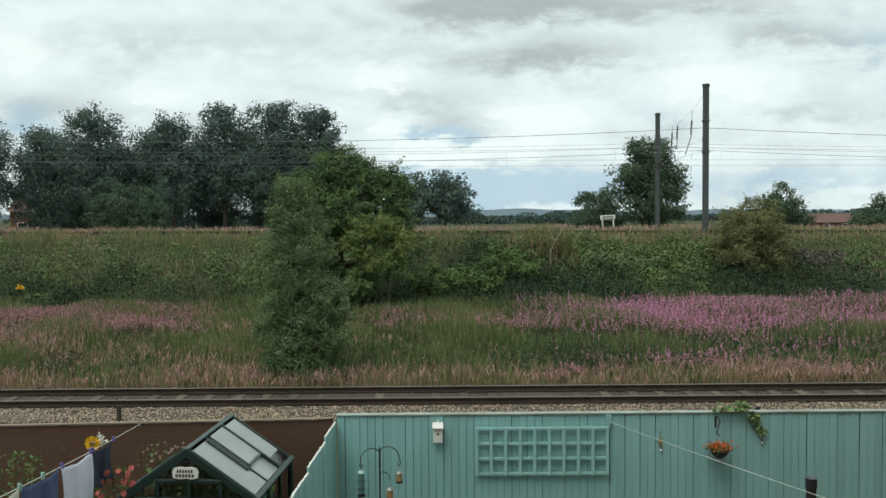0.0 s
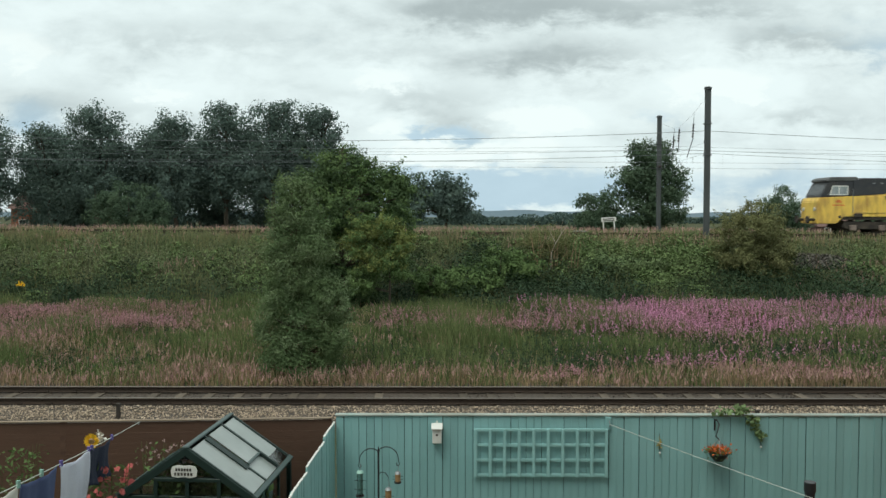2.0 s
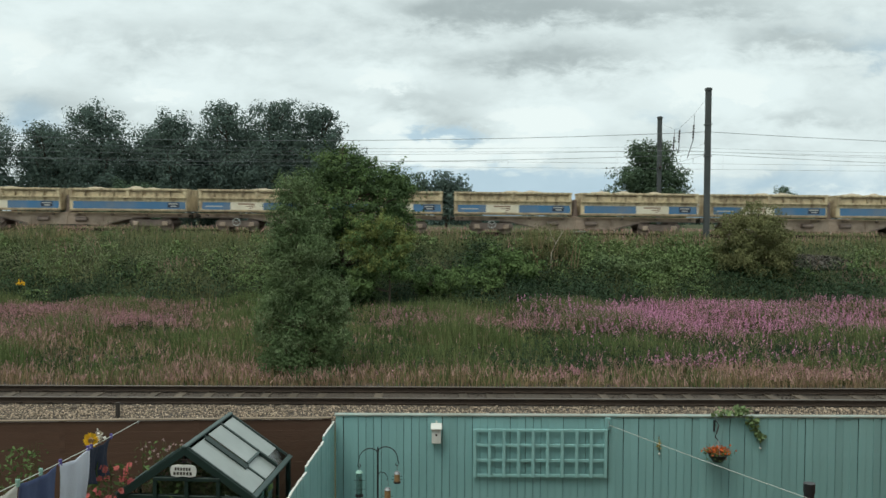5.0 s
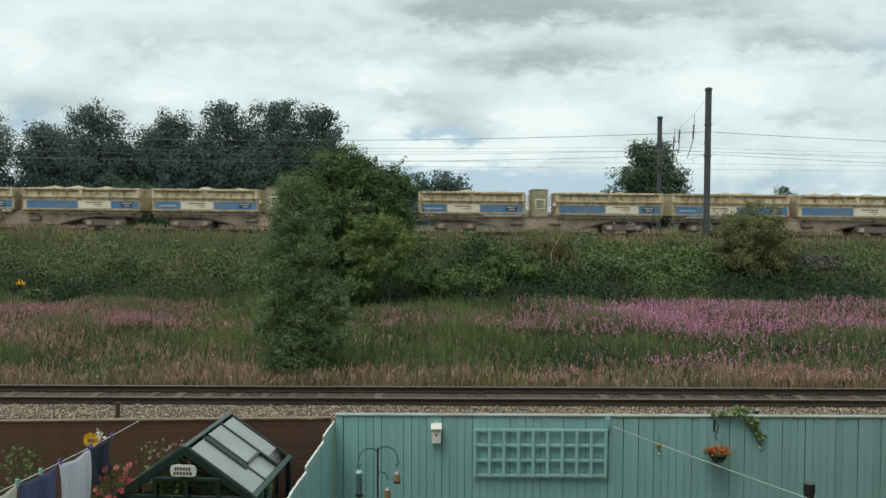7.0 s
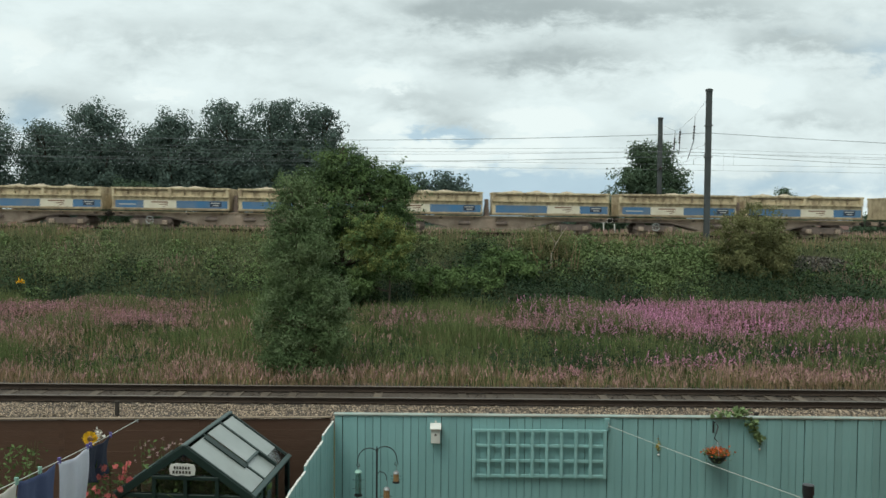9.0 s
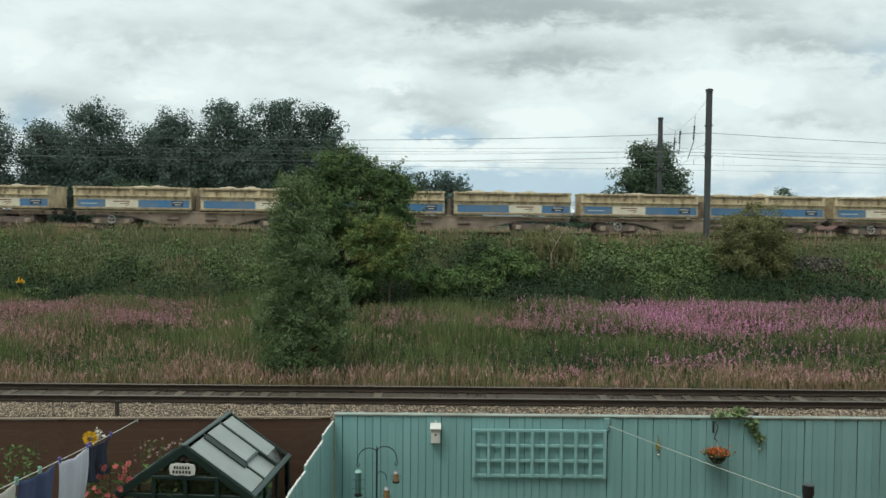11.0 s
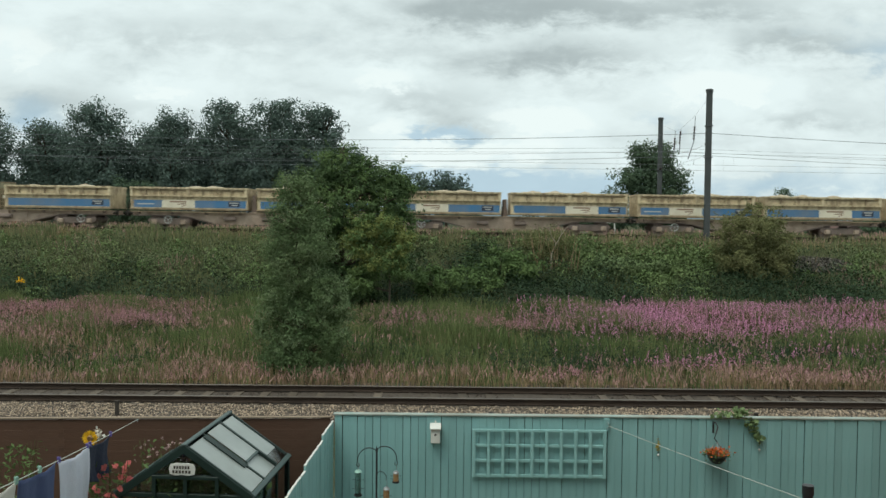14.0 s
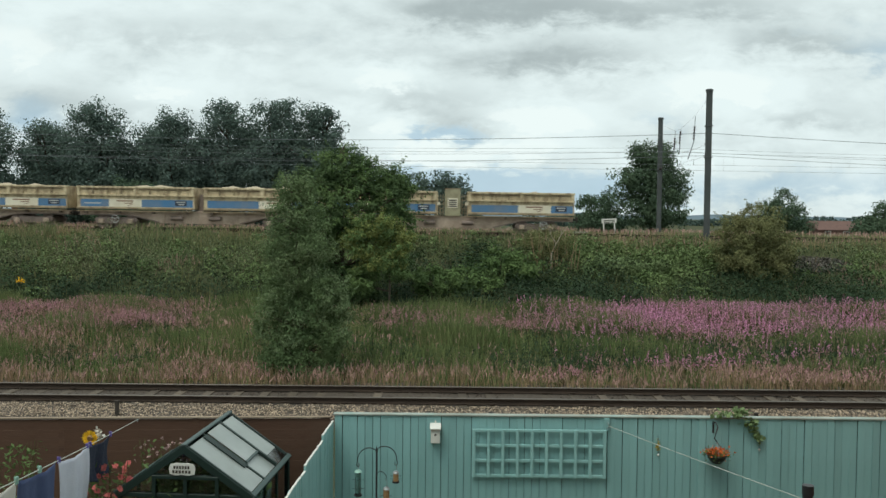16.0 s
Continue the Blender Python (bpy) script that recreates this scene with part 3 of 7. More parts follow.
def make_lower_track():
    flat = lambda x: LOW_Z
    bed("trackbed", 20.4, 25.2, lambda x: LOW_Z - 0.19, -70, 70, 0.35, "ballast_bed", "pale stone ballast bed under the lower railway")
    tr = thing("railway_track", "single line of rusty rails on concrete sleepers in pale ballast", "railway track", kind="structure")
    for y in (LOW_NEAR, LOW_FAR):
        r = part("rail", rail_profile(bmesh.new(), y, flat, -70, 70), "rail", tr, "rusty steel rail")
        part("rail_head", rail_cap(bmesh.new(), y, lambda x: LOW_Z + 0.003, -70, 70), "rail_head", r, "worn shiny running surface")
    bm = bmesh.new()
    prism(bm, [(-0.14, -0.2), (0.14, -0.2), (0.11, 0.0), (-0.11, 0.0)], -1.25, 1.25)
    first = part("sleeper", bm, "sleeper", tr)
    first.matrix_basis = pose(-40, 23.05, LOW_Z - 0.162)
    for i in range(1, 104):
        same("sleeper", first, tr, pose(-40 + i * 0.78 + random.uniform(-0.02, 0.02), 23.05 + random.uniform(-0.03, 0.03), LOW_Z - 0.162 + random.uniform(-0.012, 0.004), 0, 0, random.uniform(-0.7, 0.7)))
    # rail clips and pads
    bm = bmesh.new()
    box(bm, -0.08, 0.08, -0.14, -0.07, 0, 0.05, 0.01)
    box(bm, -0.08, 0.08, 0.07, 0.14, 0, 0.05, 0.01)
    clip = None
    for i in range(104):
        for y in (LOW_NEAR, LOW_FAR):
            m = pose(-40 + i * 0.78, y, LOW_Z - 0.16)
            if clip is None:
                clip = part("rail_clip", bm, "rail", tr)
                clip.matrix_basis = m
            else:
                same("rail_clip", clip, tr, m)


def stones(name, x0, x1, bands, size, seed, label, mat="ballast"):
    """Loose stones: lumpy eight-faced pieces, thick over the bands (y0, y1, number, z)."""
    rng = np.random.default_rng(seed)
    base = np.array([(1, 0, 0), (0, 1, 0), (-1, 0, 0), (0, -1, 0), (0, 0, 1), (0, 0, -1)], float)
    faces = np.array([(0, 1, 4), (1, 2, 4), (2, 3, 4), (3, 0, 4), (1, 0, 5), (2, 1, 5), (3, 2, 5), (0, 3, 5)])
    V, F, k = [], [], 0
    for y0, y1, n, z in bands:
        P = np.stack([rng.uniform(x0, x1, n), rng.uniform(y0, y1, n), np.full(n, z)], 1)
        P[:, 2] += rng.uniform(-0.02, 0.02, n)
        S = size * rng.uniform(0.5, 1.25, (n, 1, 1)) * 0.5
        ang = rng.uniform(0, math.tau, n)
        c, s = np.cos(ang), np.sin(ang)
        B = base[None] * rng.uniform(0.6, 1.15, (n, 6, 1)) * S
        R = np.stack([B[..., 0] * c[:, None] - B[..., 1] * s[:, None], B[..., 0] * s[:, None] + B[..., 1] * c[:, None], B[..., 2] * 0.8], -1)
        V.append((R + P[:, None]).reshape(-1, 3))
        F.append((faces[None] + (np.arange(n) * 6)[:, None, None] + k).reshape(-1, 3))
        k += n * 6
    V, F = np.concatenate(V), np.concatenate(F)
    me = bpy.data.meshes.new(name)
    me.vertices.add(len(V))
    me.vertices.foreach_set("co", V.astype(np.float32).ravel())
    me.loops.add(F.size)
    me.loops.foreach_set("vertex_index", F.astype(np.int32).ravel())
    me.polygons.add(len(F))
    me.polygons.foreach_set("loop_start", np.arange(0, F.size, 3, dtype=np.int32))
    me.update(calc_edges=True)
    me.materials.append(M[mat])
    return tagged(new(name, me), label, "gravel", kind="stuff")


make_lower_track()
_z = LOW_Z - 0.19
stones("ballast_stones", -17, 17, [(20.6, 22.12, 18500, _z + 0.015)], 0.055, 5, "loose pale limestone ballast beside the track")
stones("track_stones", -17, 17, [(22.15, 23.75, 6500, _z - 0.012), (23.8, 25.2, 2500, _z + 0.0)], 0.065, 6, "dark stained ballast between the rails and sleepers", "ballast_dark")


# ---------- upper railway ----------
def make_upper_track(y, name_label):
    bed("upper_trackbed", y - 1.6, y + 1.6, lambda x: rail_z(x) - 0.2, -480, 480, 0.3, "ballast_bed", "stone ballast bed along the top of the embankment")
    tr = thing("upper_railway_track", name_label, "railway track", kind="structure")
    for dy in (-0.75, 0.75):
        part("rail", rail_profile(bmesh.new(), y + dy, rail_z, -480, 480), "rail", tr)
    bm = bmesh.new()
    prism(bm, [(-0.14, -0.2), (0.14, -0.2), (0.11, 0.0), (-0.11, 0.0)], -1.25, 1.25)
    first = part("sleeper", bm, "sleeper", tr)
    first.matrix_basis = pose(-45, y, rail_z(-45) - 0.162)
    for i in range(1, 116):
        x = -45 + i * 0.78
        same("sleeper", first, tr, pose(x, y, rail_z(x) - 0.162))


make_upper_track(TRACK_Y, "rails on sleepers along the embankment under the train")
make_upper_track(61.6, "second pair of rails along the embankment top")


# ---------- overhead line ----------
def make_mast(x, y, top, label):
    z0 = float(land(x, y))
    t = thing("catenary_mast", label, "mast", "railway masts", at=pose(x, y, z0))
    h = top - z0
    bm = bmesh.new()
    box(bm, -0.16, 0.16, -0.16, 0.16, -0.3, h - 0.12, 0.02)
    part("post", bm, "mast", t)
    bm = bmesh.new()
    cyl(bm, (0, 0, h - 0.16), (0, 0, h - 0.02), 0.225, 0.24, 12)
    cyl(bm, (0, 0, h - 0.02), (0, 0, h + 0.03), 0.24, 0.15, 12)
    part("cap", bm, "mast", t, "round grey mast cap")
    bm = bmesh.new()
    box(bm, -0.35, 0.35, -0.35, 0.35, -0.3, 0.12, 0.03)
    part("footing", bm, "sleeper", t, "concrete footing")
    for hz in (h - 2.3, h - 4.25):
        bm = bmesh.new()
        box(bm, -0.21, 0.21, -0.2, 0.2, hz, hz + 0.09, 0.01)
        part("clamp", bm, "mast", t)
    return t


MAST_A, MAST_B = (16.45, 53.2), (17.45, 69.0)
mast_a = make_mast(*MAST_A, 12.50, "tall brown steel railway mast with a round cap")
mast_b = make_mast(*MAST_B, 12.55, "brown steel railway mast beyond the tracks")


def insulator(bm, p0, p1, n=6, r=0.11):
    p0, p1 = Vector(p0), Vector(p1)
    cyl(bm, p0, p1, 0.03, 0.03, 6)
    for i in range(n):
        a = p0.lerp(p1, (i + 0.2) / n)
        b = p0.lerp(p1, (i + 0.75) / n)
        cyl(bm, a, b, r, r * 0.55, 8)


def make_cross_span():
    """Wires strung from mast to mast across the tracks, from which the insulators hang."""
    t = thing("cross_span_wires", "thin span wires strung across the tracks between two masts", "wire")
    (xa, ya), (xb, yb) = MAST_A, MAST_B
    at = lambda y, z: (xa + (xb - xa) * (y - ya) / (yb - ya), y, z)
    part("head_span", tube(bmesh.new(), [at(*p) for p in ((53.36, 12.0), (57.1, 11.30), (61.6, 10.87), (63.5, 10.98), (68.84, 12.0))], 0.006, seg=5), "wire", t)
    part("upper_span", tube(bmesh.new(), [at(53.36, 9.15), at(57.1, 9.1), at(68.84, 9.15)], 0.007, seg=5), "wire", t)
    part("lower_span", tube(bmesh.new(), [at(53.36, 8.45), at(57.1, 8.42), at(68.84, 8.45)], 0.007, seg=5), "wire", t)
    for y in (57.1, 61.6):
        p, q = at(y, 8.43), at(y, 8.06 if y < 60 else 7.95)
        part("contact_hanger", tube(bmesh.new(), [p, q], 0.012, seg=5), "wire", t)
    for y0, y1, z in ((53.36, 53.9, 8.45), (53.36, 53.9, 9.15), (68.84, 68.3, 8.45)):
        bm = bmesh.new()
        insulator(bm, at(y0, z), at(y1, z), 5, 0.10)
        part("insulator", bm, "insulator", t, "ribbed brown insulator")


make_cross_span()


def make_dropper(x, y, zt, zi, zb, lean, label):
    """A hanging insulator string seen beside the masts."""
    t = thing("insulator_string", label, "insulator", "hanging insulators", at=pose(x, y, 0))
    bm = bmesh.new()
    part("hanger", tube(bm, [(0.05, 0, zt), (0.02, 0, zi + 0.5)], 0.018), "wire", t)
    part("link_rod", tube(bmesh.new(), [(0, 0, zi - 0.45), (lean, 0, zb)], 0.03), "wire", t)
    bm = bmesh.new()
    insulator(bm, (0.02, 0, zi + 0.5), (-0.04, 0, zi - 0.45), 5, 0.085)
    part("insulator", bm, "insulator", t, "dark ribbed insulator")


make_dropper(16.70, 57.1, 11.30, 10.15, 8.42, -0.40, "dark insulator string hanging from the span wire over the near track")
make_dropper(17.00, 61.6, 10.86, 10.25, 9.1, -0.06, "dark insulator string hanging over the far track")
make_dropper(17.12, 63.5, 10.97, 9.95, 9.1, -0.30, "leaning dark insulator string hanging over the far track")


def make_wire(y, zs, sag, span, x_mast, r, label, hang=None, count=3):
    t = thing("overhead_wire", label, "wire", "overhead wires")
    for k in range(-count, count - 1):
        pts = []
        for i in range(17):
            f = i / 16
            x = x_mast + (k + f) * span
            pts.append((x, y, zs - sag * 4 * f * (1 - f) - FALL * (x - x_mast)))
        part("span", tube(bmesh.new(), pts, r, seg=5), "wire", t)
        if hang:
            for i in range(8):
                f = (i + 0.5) / 8
                x = x_mast + (k + f) * span
                z = zs - FALL * (x - x_mast)
                part("dropper", tube(bmesh.new(), [(x, y, z - sag * 4 * f * (1 - f)), (x, y, z + hang[0] - hang[1] * 4 * f * (1 - f))], 0.004, seg=4), "wire", t)


for args in ((53.2, 9.80, 0.82, 62, 16.45, 0.015), (53.45, 8.43, 0.75, 62, 16.45, 0.013), (57.1, 8.95, 0.55, 62, 15.5, 0.009), (57.1, 8.07, 0.02, 62, 15.5, 0.008),
             (61.6, 9.25, 0.30, 62, 16.3, 0.009), (61.6, 7.95, 0.02, 62, 16.3, 0.008), (69.0, 10.15, 0.40, 62, 17.4, 0.009)):
    make_wire(*args, "thin overhead wire strung between the masts", {8.07: (0.88, 0.55), 7.95: (1.30, 0.30)}.get(args[1]))


# ---------- train ----------
SPEED = 26.64


def loco():
    t = thing("locomotive", "yellow and orange diesel locomotive with black roof pulling wagons", "locomotive")
    L, W = 21.7, 1.32
    dip = lambda x: 2.60 + 0.62 * max(0.0, 1 - abs(x - 10.5) / 8.6)     # colour line along the side
    # lower body, yellow then orange
    part("lower_body", prism(bmesh.new(), [(2.3, 1.28), (10.1, 1.28), (11.1, 3.20), (10.5, 3.22), (8.5, 3.06), (5.0, 2.80), (2.3, 2.60)], -W, W, 0.02), "yellow_paint", t, "yellow painted lower bodyside")
    part("lower_body", prism(bmesh.new(), [(10.1, 1.28), (19.3, 1.28), (19.3, 2.62), (17.5, 2.74), (14.0, 2.97), (11.1, 3.20)], -W, W, 0.02), "orange_paint", t, "orange painted lower bodyside")
    part("upper_body", prism(bmesh.new(), [(2.3, 2.60), (5.0, 2.80), (8.5, 3.06), (10.5, 3.22), (11.1, 3.20), (14.0, 2.97), (17.5, 2.74), (19.3, 2.62), (19.3, 3.66), (17.0, 3.72), (2.3, 3.70)], -W + 0.03, W - 0.03, 0.05), "black_paint", t, "black upper bodyside and roof")
    bm = bmesh.new()
    prism(bm, [(2.9, 3.66), (12.0, 3.66), (11.9, 3.84), (3.0, 3.82)], -0.95, 0.95, 0.06)
    part("roof_hood", bm, "black_paint", t)
    part("roof_vent", prism(bmesh.new(), [(12.1, 3.66), (15.1, 3.66), (15.0, 3.90), (12.2, 3.90)], -1.1, 1.1, 0.06), "roof_grey", t, "raised grey radiator housing")
    part("roof_vent", prism(bmesh.new(), [(15.3, 3.66), (16.4, 3.66), (16.3, 3.84), (15.4, 3.84)], -0.9, 0.9, 0.06), "black_paint", t)
    part("roof_vent", prism(bmesh.new(), [(16.6, 3.60), (18.6, 3.60), (18.5, 3.90), (16.7, 3.90)], -1.1, 1.1, 0.06), "roof_grey", t)

    def cab(sign, x0, low, nose):
        fx = lambda x: x0 + sign * x
        lower = part("cab", prism(bmesh.new(), [(fx(a), b) for a, b in ((0.0, 0.80), (0.02, 2.25), (0.14, 2.52), (2.35, 2.62), (2.35, 1.28), (1.75, 1.28), (1.25, 0.80))], -W, W, 0.05), low, t, "painted cab with a short sloping nose")
        part("cab_top", prism(bmesh.new(), [(fx(a), b) for a, b in ((0.22, 2.53), (0.72, 3.55), (2.35, 3.62), (2.35, 2.63))], -W + 0.06, W - 0.06, 0.06), "black_paint", lower, "black cab top")
        part("cab_roof", prism(bmesh.new(), [(fx(a), b) for a, b in ((0.62, 3.56), (0.60, 3.66), (0.85, 3.86), (2.6, 3.88), (2.6, 3.60))], -W + 0.04, W - 0.04, 0.05), "roof_grey", lower, "grey cab roof")
        for sy in (-1, 1):
            y = sy * (W - 0.055)
            bm = bmesh.new()
            for a, b, c, d in ((0.80, 1.98, 2.68, 2.74), (0.98, 1.98, 3.24, 3.30), (1.92, 1.98, 2.68, 3.30), (1.36, 1.42, 2.7, 3.28)):
                box(bm, min(fx(a), fx(b)), max(fx(a), fx(b)), y - 0.02, y + 0.02, c, d)
            tube(bm, [(fx(0.78), y, 2.68), (fx(1.0), y, 3.28)], 0.03)
            part("window_frame", bm, "white", lower, "pale window frame")
            part("window", prism(bmesh.new(), [(fx(a), b) for a, b in ((0.82, 2.72), (1.02, 3.25), (1.94, 3.25), (1.94, 2.72))], y - 0.012, y + 0.012), "cab_glass", lower, "side window with a pale reflection in its colour")
            bm = bmesh.new()
            tube(bm, [(fx(2.28), sy * (W + 0.03), 1.3), (fx(2.28), sy * (W + 0.03), 3.1)], 0.02)
            part("handrail", bm, "steel", lower)
            bm = bmesh.new()
            box(bm, min(fx(2.36), fx(2.95)), max(fx(2.36), fx(2.95)), sy * (W + 0.004) - 0.012, sy * (W + 0.004) + 0.012, 1.25, 1.48)
            part("step_recess", bm, "under", lower)
            # small sun badge: half disc over a bar
            bm = bmesh.new()
            pts = [(fx(1.35) + 0.22 * math.cos(a * math.pi / 8), 2.18 + 0.2 * math.sin(a * math.pi / 8)) for a in range(9)]
            prism(bm, pts, sy * (W + 0.002) - 0.006, sy * (W + 0.002) + 0.006)
            box(bm, min(fx(0.95), fx(1.75)), max(fx(0.95), fx(1.75)), sy * (W + 0.002) - 0.006, sy * (W + 0.002) + 0.006, 1.98, 2.06)
            part("badge", bm, "orange_paint" if low == "yellow_paint" else "panel_mark", lower, "small half-round badge over a bar")
            bm = bmesh.new()
            cyl(bm, (fx(1.45), sy * (W - 0.01), 1.25), (fx(1.45), sy * (W + 0.02), 1.25), 0.1, 0.1, 12)
            part("filler_cap", bm, "under", lower)
        # front: screen, nose end, lamps, buffers
        bm = bmesh.new()
        m = Matrix.Translation((fx(0.455), 0, 3.02)) @ Matrix.Rotation(sign * radians(26), 4, "Y")
        box(bm, -0.02, 0.02, -1.0, 1.0, -0.38, 0.42, 0.01, m)
        part("windscreen", bm, "glass", lower, "raked windscreen")
        if nose:
            part("nose_end", prism(bmesh.new(), [(fx(a), b) for a, b in ((-0.03, 0.82), (-0.04, 2.2), (0.10, 2.50), (0.42, 2.54), (0.42, 0.82))], -W - 0.006, W + 0.006, 0.02), nose, lower, "yellow warning end")
        for sy in (-0.85, 0.85):
            bm = bmesh.new()
            cyl(bm, (fx(0.02), sy, 1.06), (fx(-0.42), sy, 1.06), 0.1, 0.08, 10)
            cyl(bm, (fx(-0.42), sy, 1.06), (fx(-0.5), sy, 1.06), 0.24, 0.24, 14)
            part("buffer", bm, "under", lower)
            bm = bmesh.new()
            cyl(bm, (fx(0.02), sy, 1.75), (fx(-0.06), sy, 1.75), 0.13, 0.12, 12)
            part("headlight", bm, "label_light", lower, "round headlight")
        return lower

    cab(1, 0.0, "yellow_paint", None)
    cab(-1, L, "orange_paint", "yellow_paint")
    for sy in (-1, 1):
        y = sy * (W + 0.002)
        # side grilles and doors
        for x in (4.4, 5.14, 5.86):
            part("grille", box(bmesh.new(), x, x + 0.46, y - 0.02, y + 0.012, 2.42, 2.64), "under", t, "dark louvred opening")
        for i in range(7):
            if i != 3:
                x = 13.95 + i * 0.5
                part("vent_slot", box(bmesh.new(), x, x + 0.22, y - 0.02, y + 0.012, 2.36, 2.82), "under", t, "upright dark vent slot")
        part("access_door", box(bmesh.new(), 15.42, 15.78, y - 0.02, y + 0.016, 2.34, 2.80), "under", t)
        part("access_door", box(bmesh.new(), 13.15, 13.60, y - 0.02, y + 0.016, 1.85, 2.45), "under", t, "dark square hatch")
        for x in (7.3, 9.05, 10.35, 12.75, 13.75, 15.0, 16.1, 18.95):
            part("door_seam", box(bmesh.new(), x, x + 0.045, y - 0.02, y + 0.008, 1.45, dip(x) - 0.12), "panel_mark", t)
        part("solebar_line", box(bmesh.new(), 2.4, 19.2, y - 0.02, y + 0.01, 1.50, 1.54), "panel_mark", t)
        for x in (3.2, 17.15):
            part("equipment_box", box(bmesh.new(), x, x + (1.0 if x < 10 else 1.45), y - 0.04, y + 0.04, 1.50, 2.60, 0.03), "yellow_paint" if x < 10 else "orange_paint", t)
        # lettering turned into a row of plain bars
        for x0, x1 in ((7.38, 9.10), (9.35, 10.30), (10.60, 12.62)):
            n = max(3, round((x1 - x0) / 0.30))
            for i in range(n):
                a = x0 + (x1 - x0) * i / n
                part("lettering_bar", box(bmesh.new(), a, a + (x1 - x0) / n * 0.42, y - 0.02, y + 0.012, 1.86, 2.42), "lettering", t)
        # pale outline of the rear access door
        for a, b, c, d in ((17.2, 17.24, 1.5, 2.56), (18.46, 18.5, 1.5, 2.56), (17.2, 18.5, 2.56, 2.60)):
            part("door_edge", box(bmesh.new(), a, b, y + 0.04, y + 0.055, c, d) if sy > 0 else box(bmesh.new(), a, b, y - 0.055, y - 0.04, c, d), "panel", t)
        for x in (3.6, 4.1, 5.3, 6.0, 6.8, 7.6):
            part("roof_lamp", box(bmesh.new(), x, x + 0.14, sy * (W - 0.03) - 0.02, sy * (W - 0.03) + 0.02, 3.43, 3.50), "steel", t)
    part("solebar", box(bmesh.new(), 1.4, 20.3, -1.25, 1.25, 1.06, 1.275, 0.02), "under", t)
    part("fuel_tank", prism(bmesh.new(), [(7.6, 0.35), (14.1, 0.35), (14.4, 1.05), (7.3, 1.05)], -1.15, 1.15, 0.05), "under", t, "grimy fuel tank slung between the bogies")
    for cx in (4.3, 17.4):
        b = part("bogie", prism(bmesh.new(), [(cx - 2.6, 0.62), (cx - 2.3, 0.45), (cx + 2.3, 0.45), (cx + 2.6, 0.62), (cx + 2.5, 0.95), (cx - 2.5, 0.95)], -1.16, 1.16, 0.03), "under", t)
        for dx in (-1.9, 0, 1.9):
            bm = bmesh.new()
            for sy in (-0.75, 0.75):
                cyl(bm, (cx + dx, sy - 0.06, 0.53), (cx + dx, sy + 0.06, 0.53), 0.53, 0.53, 24)
            cyl(bm, (cx + dx, -1.2, 0.53), (cx + dx, 1.2, 0.53), 0.1, 0.1, 10)
            part("wheelset", bm, "under", b)
            bm = bmesh.new()
            for sy in (-1, 1):
                box(bm, cx + dx - 0.2, cx + dx + 0.2, sy * 1.2 - 0.08, sy * 1.2 + 0.08, 0.36, 0.72, 0.03)
            part("axle_box", bm, "bogie", b)
    return t


WAGON = 15.95
HALF = [(0.0, 7.66), (8.29, 15.95)]
GEN_HALF = [(0.0, 6.95), (9.0, 15.95)]


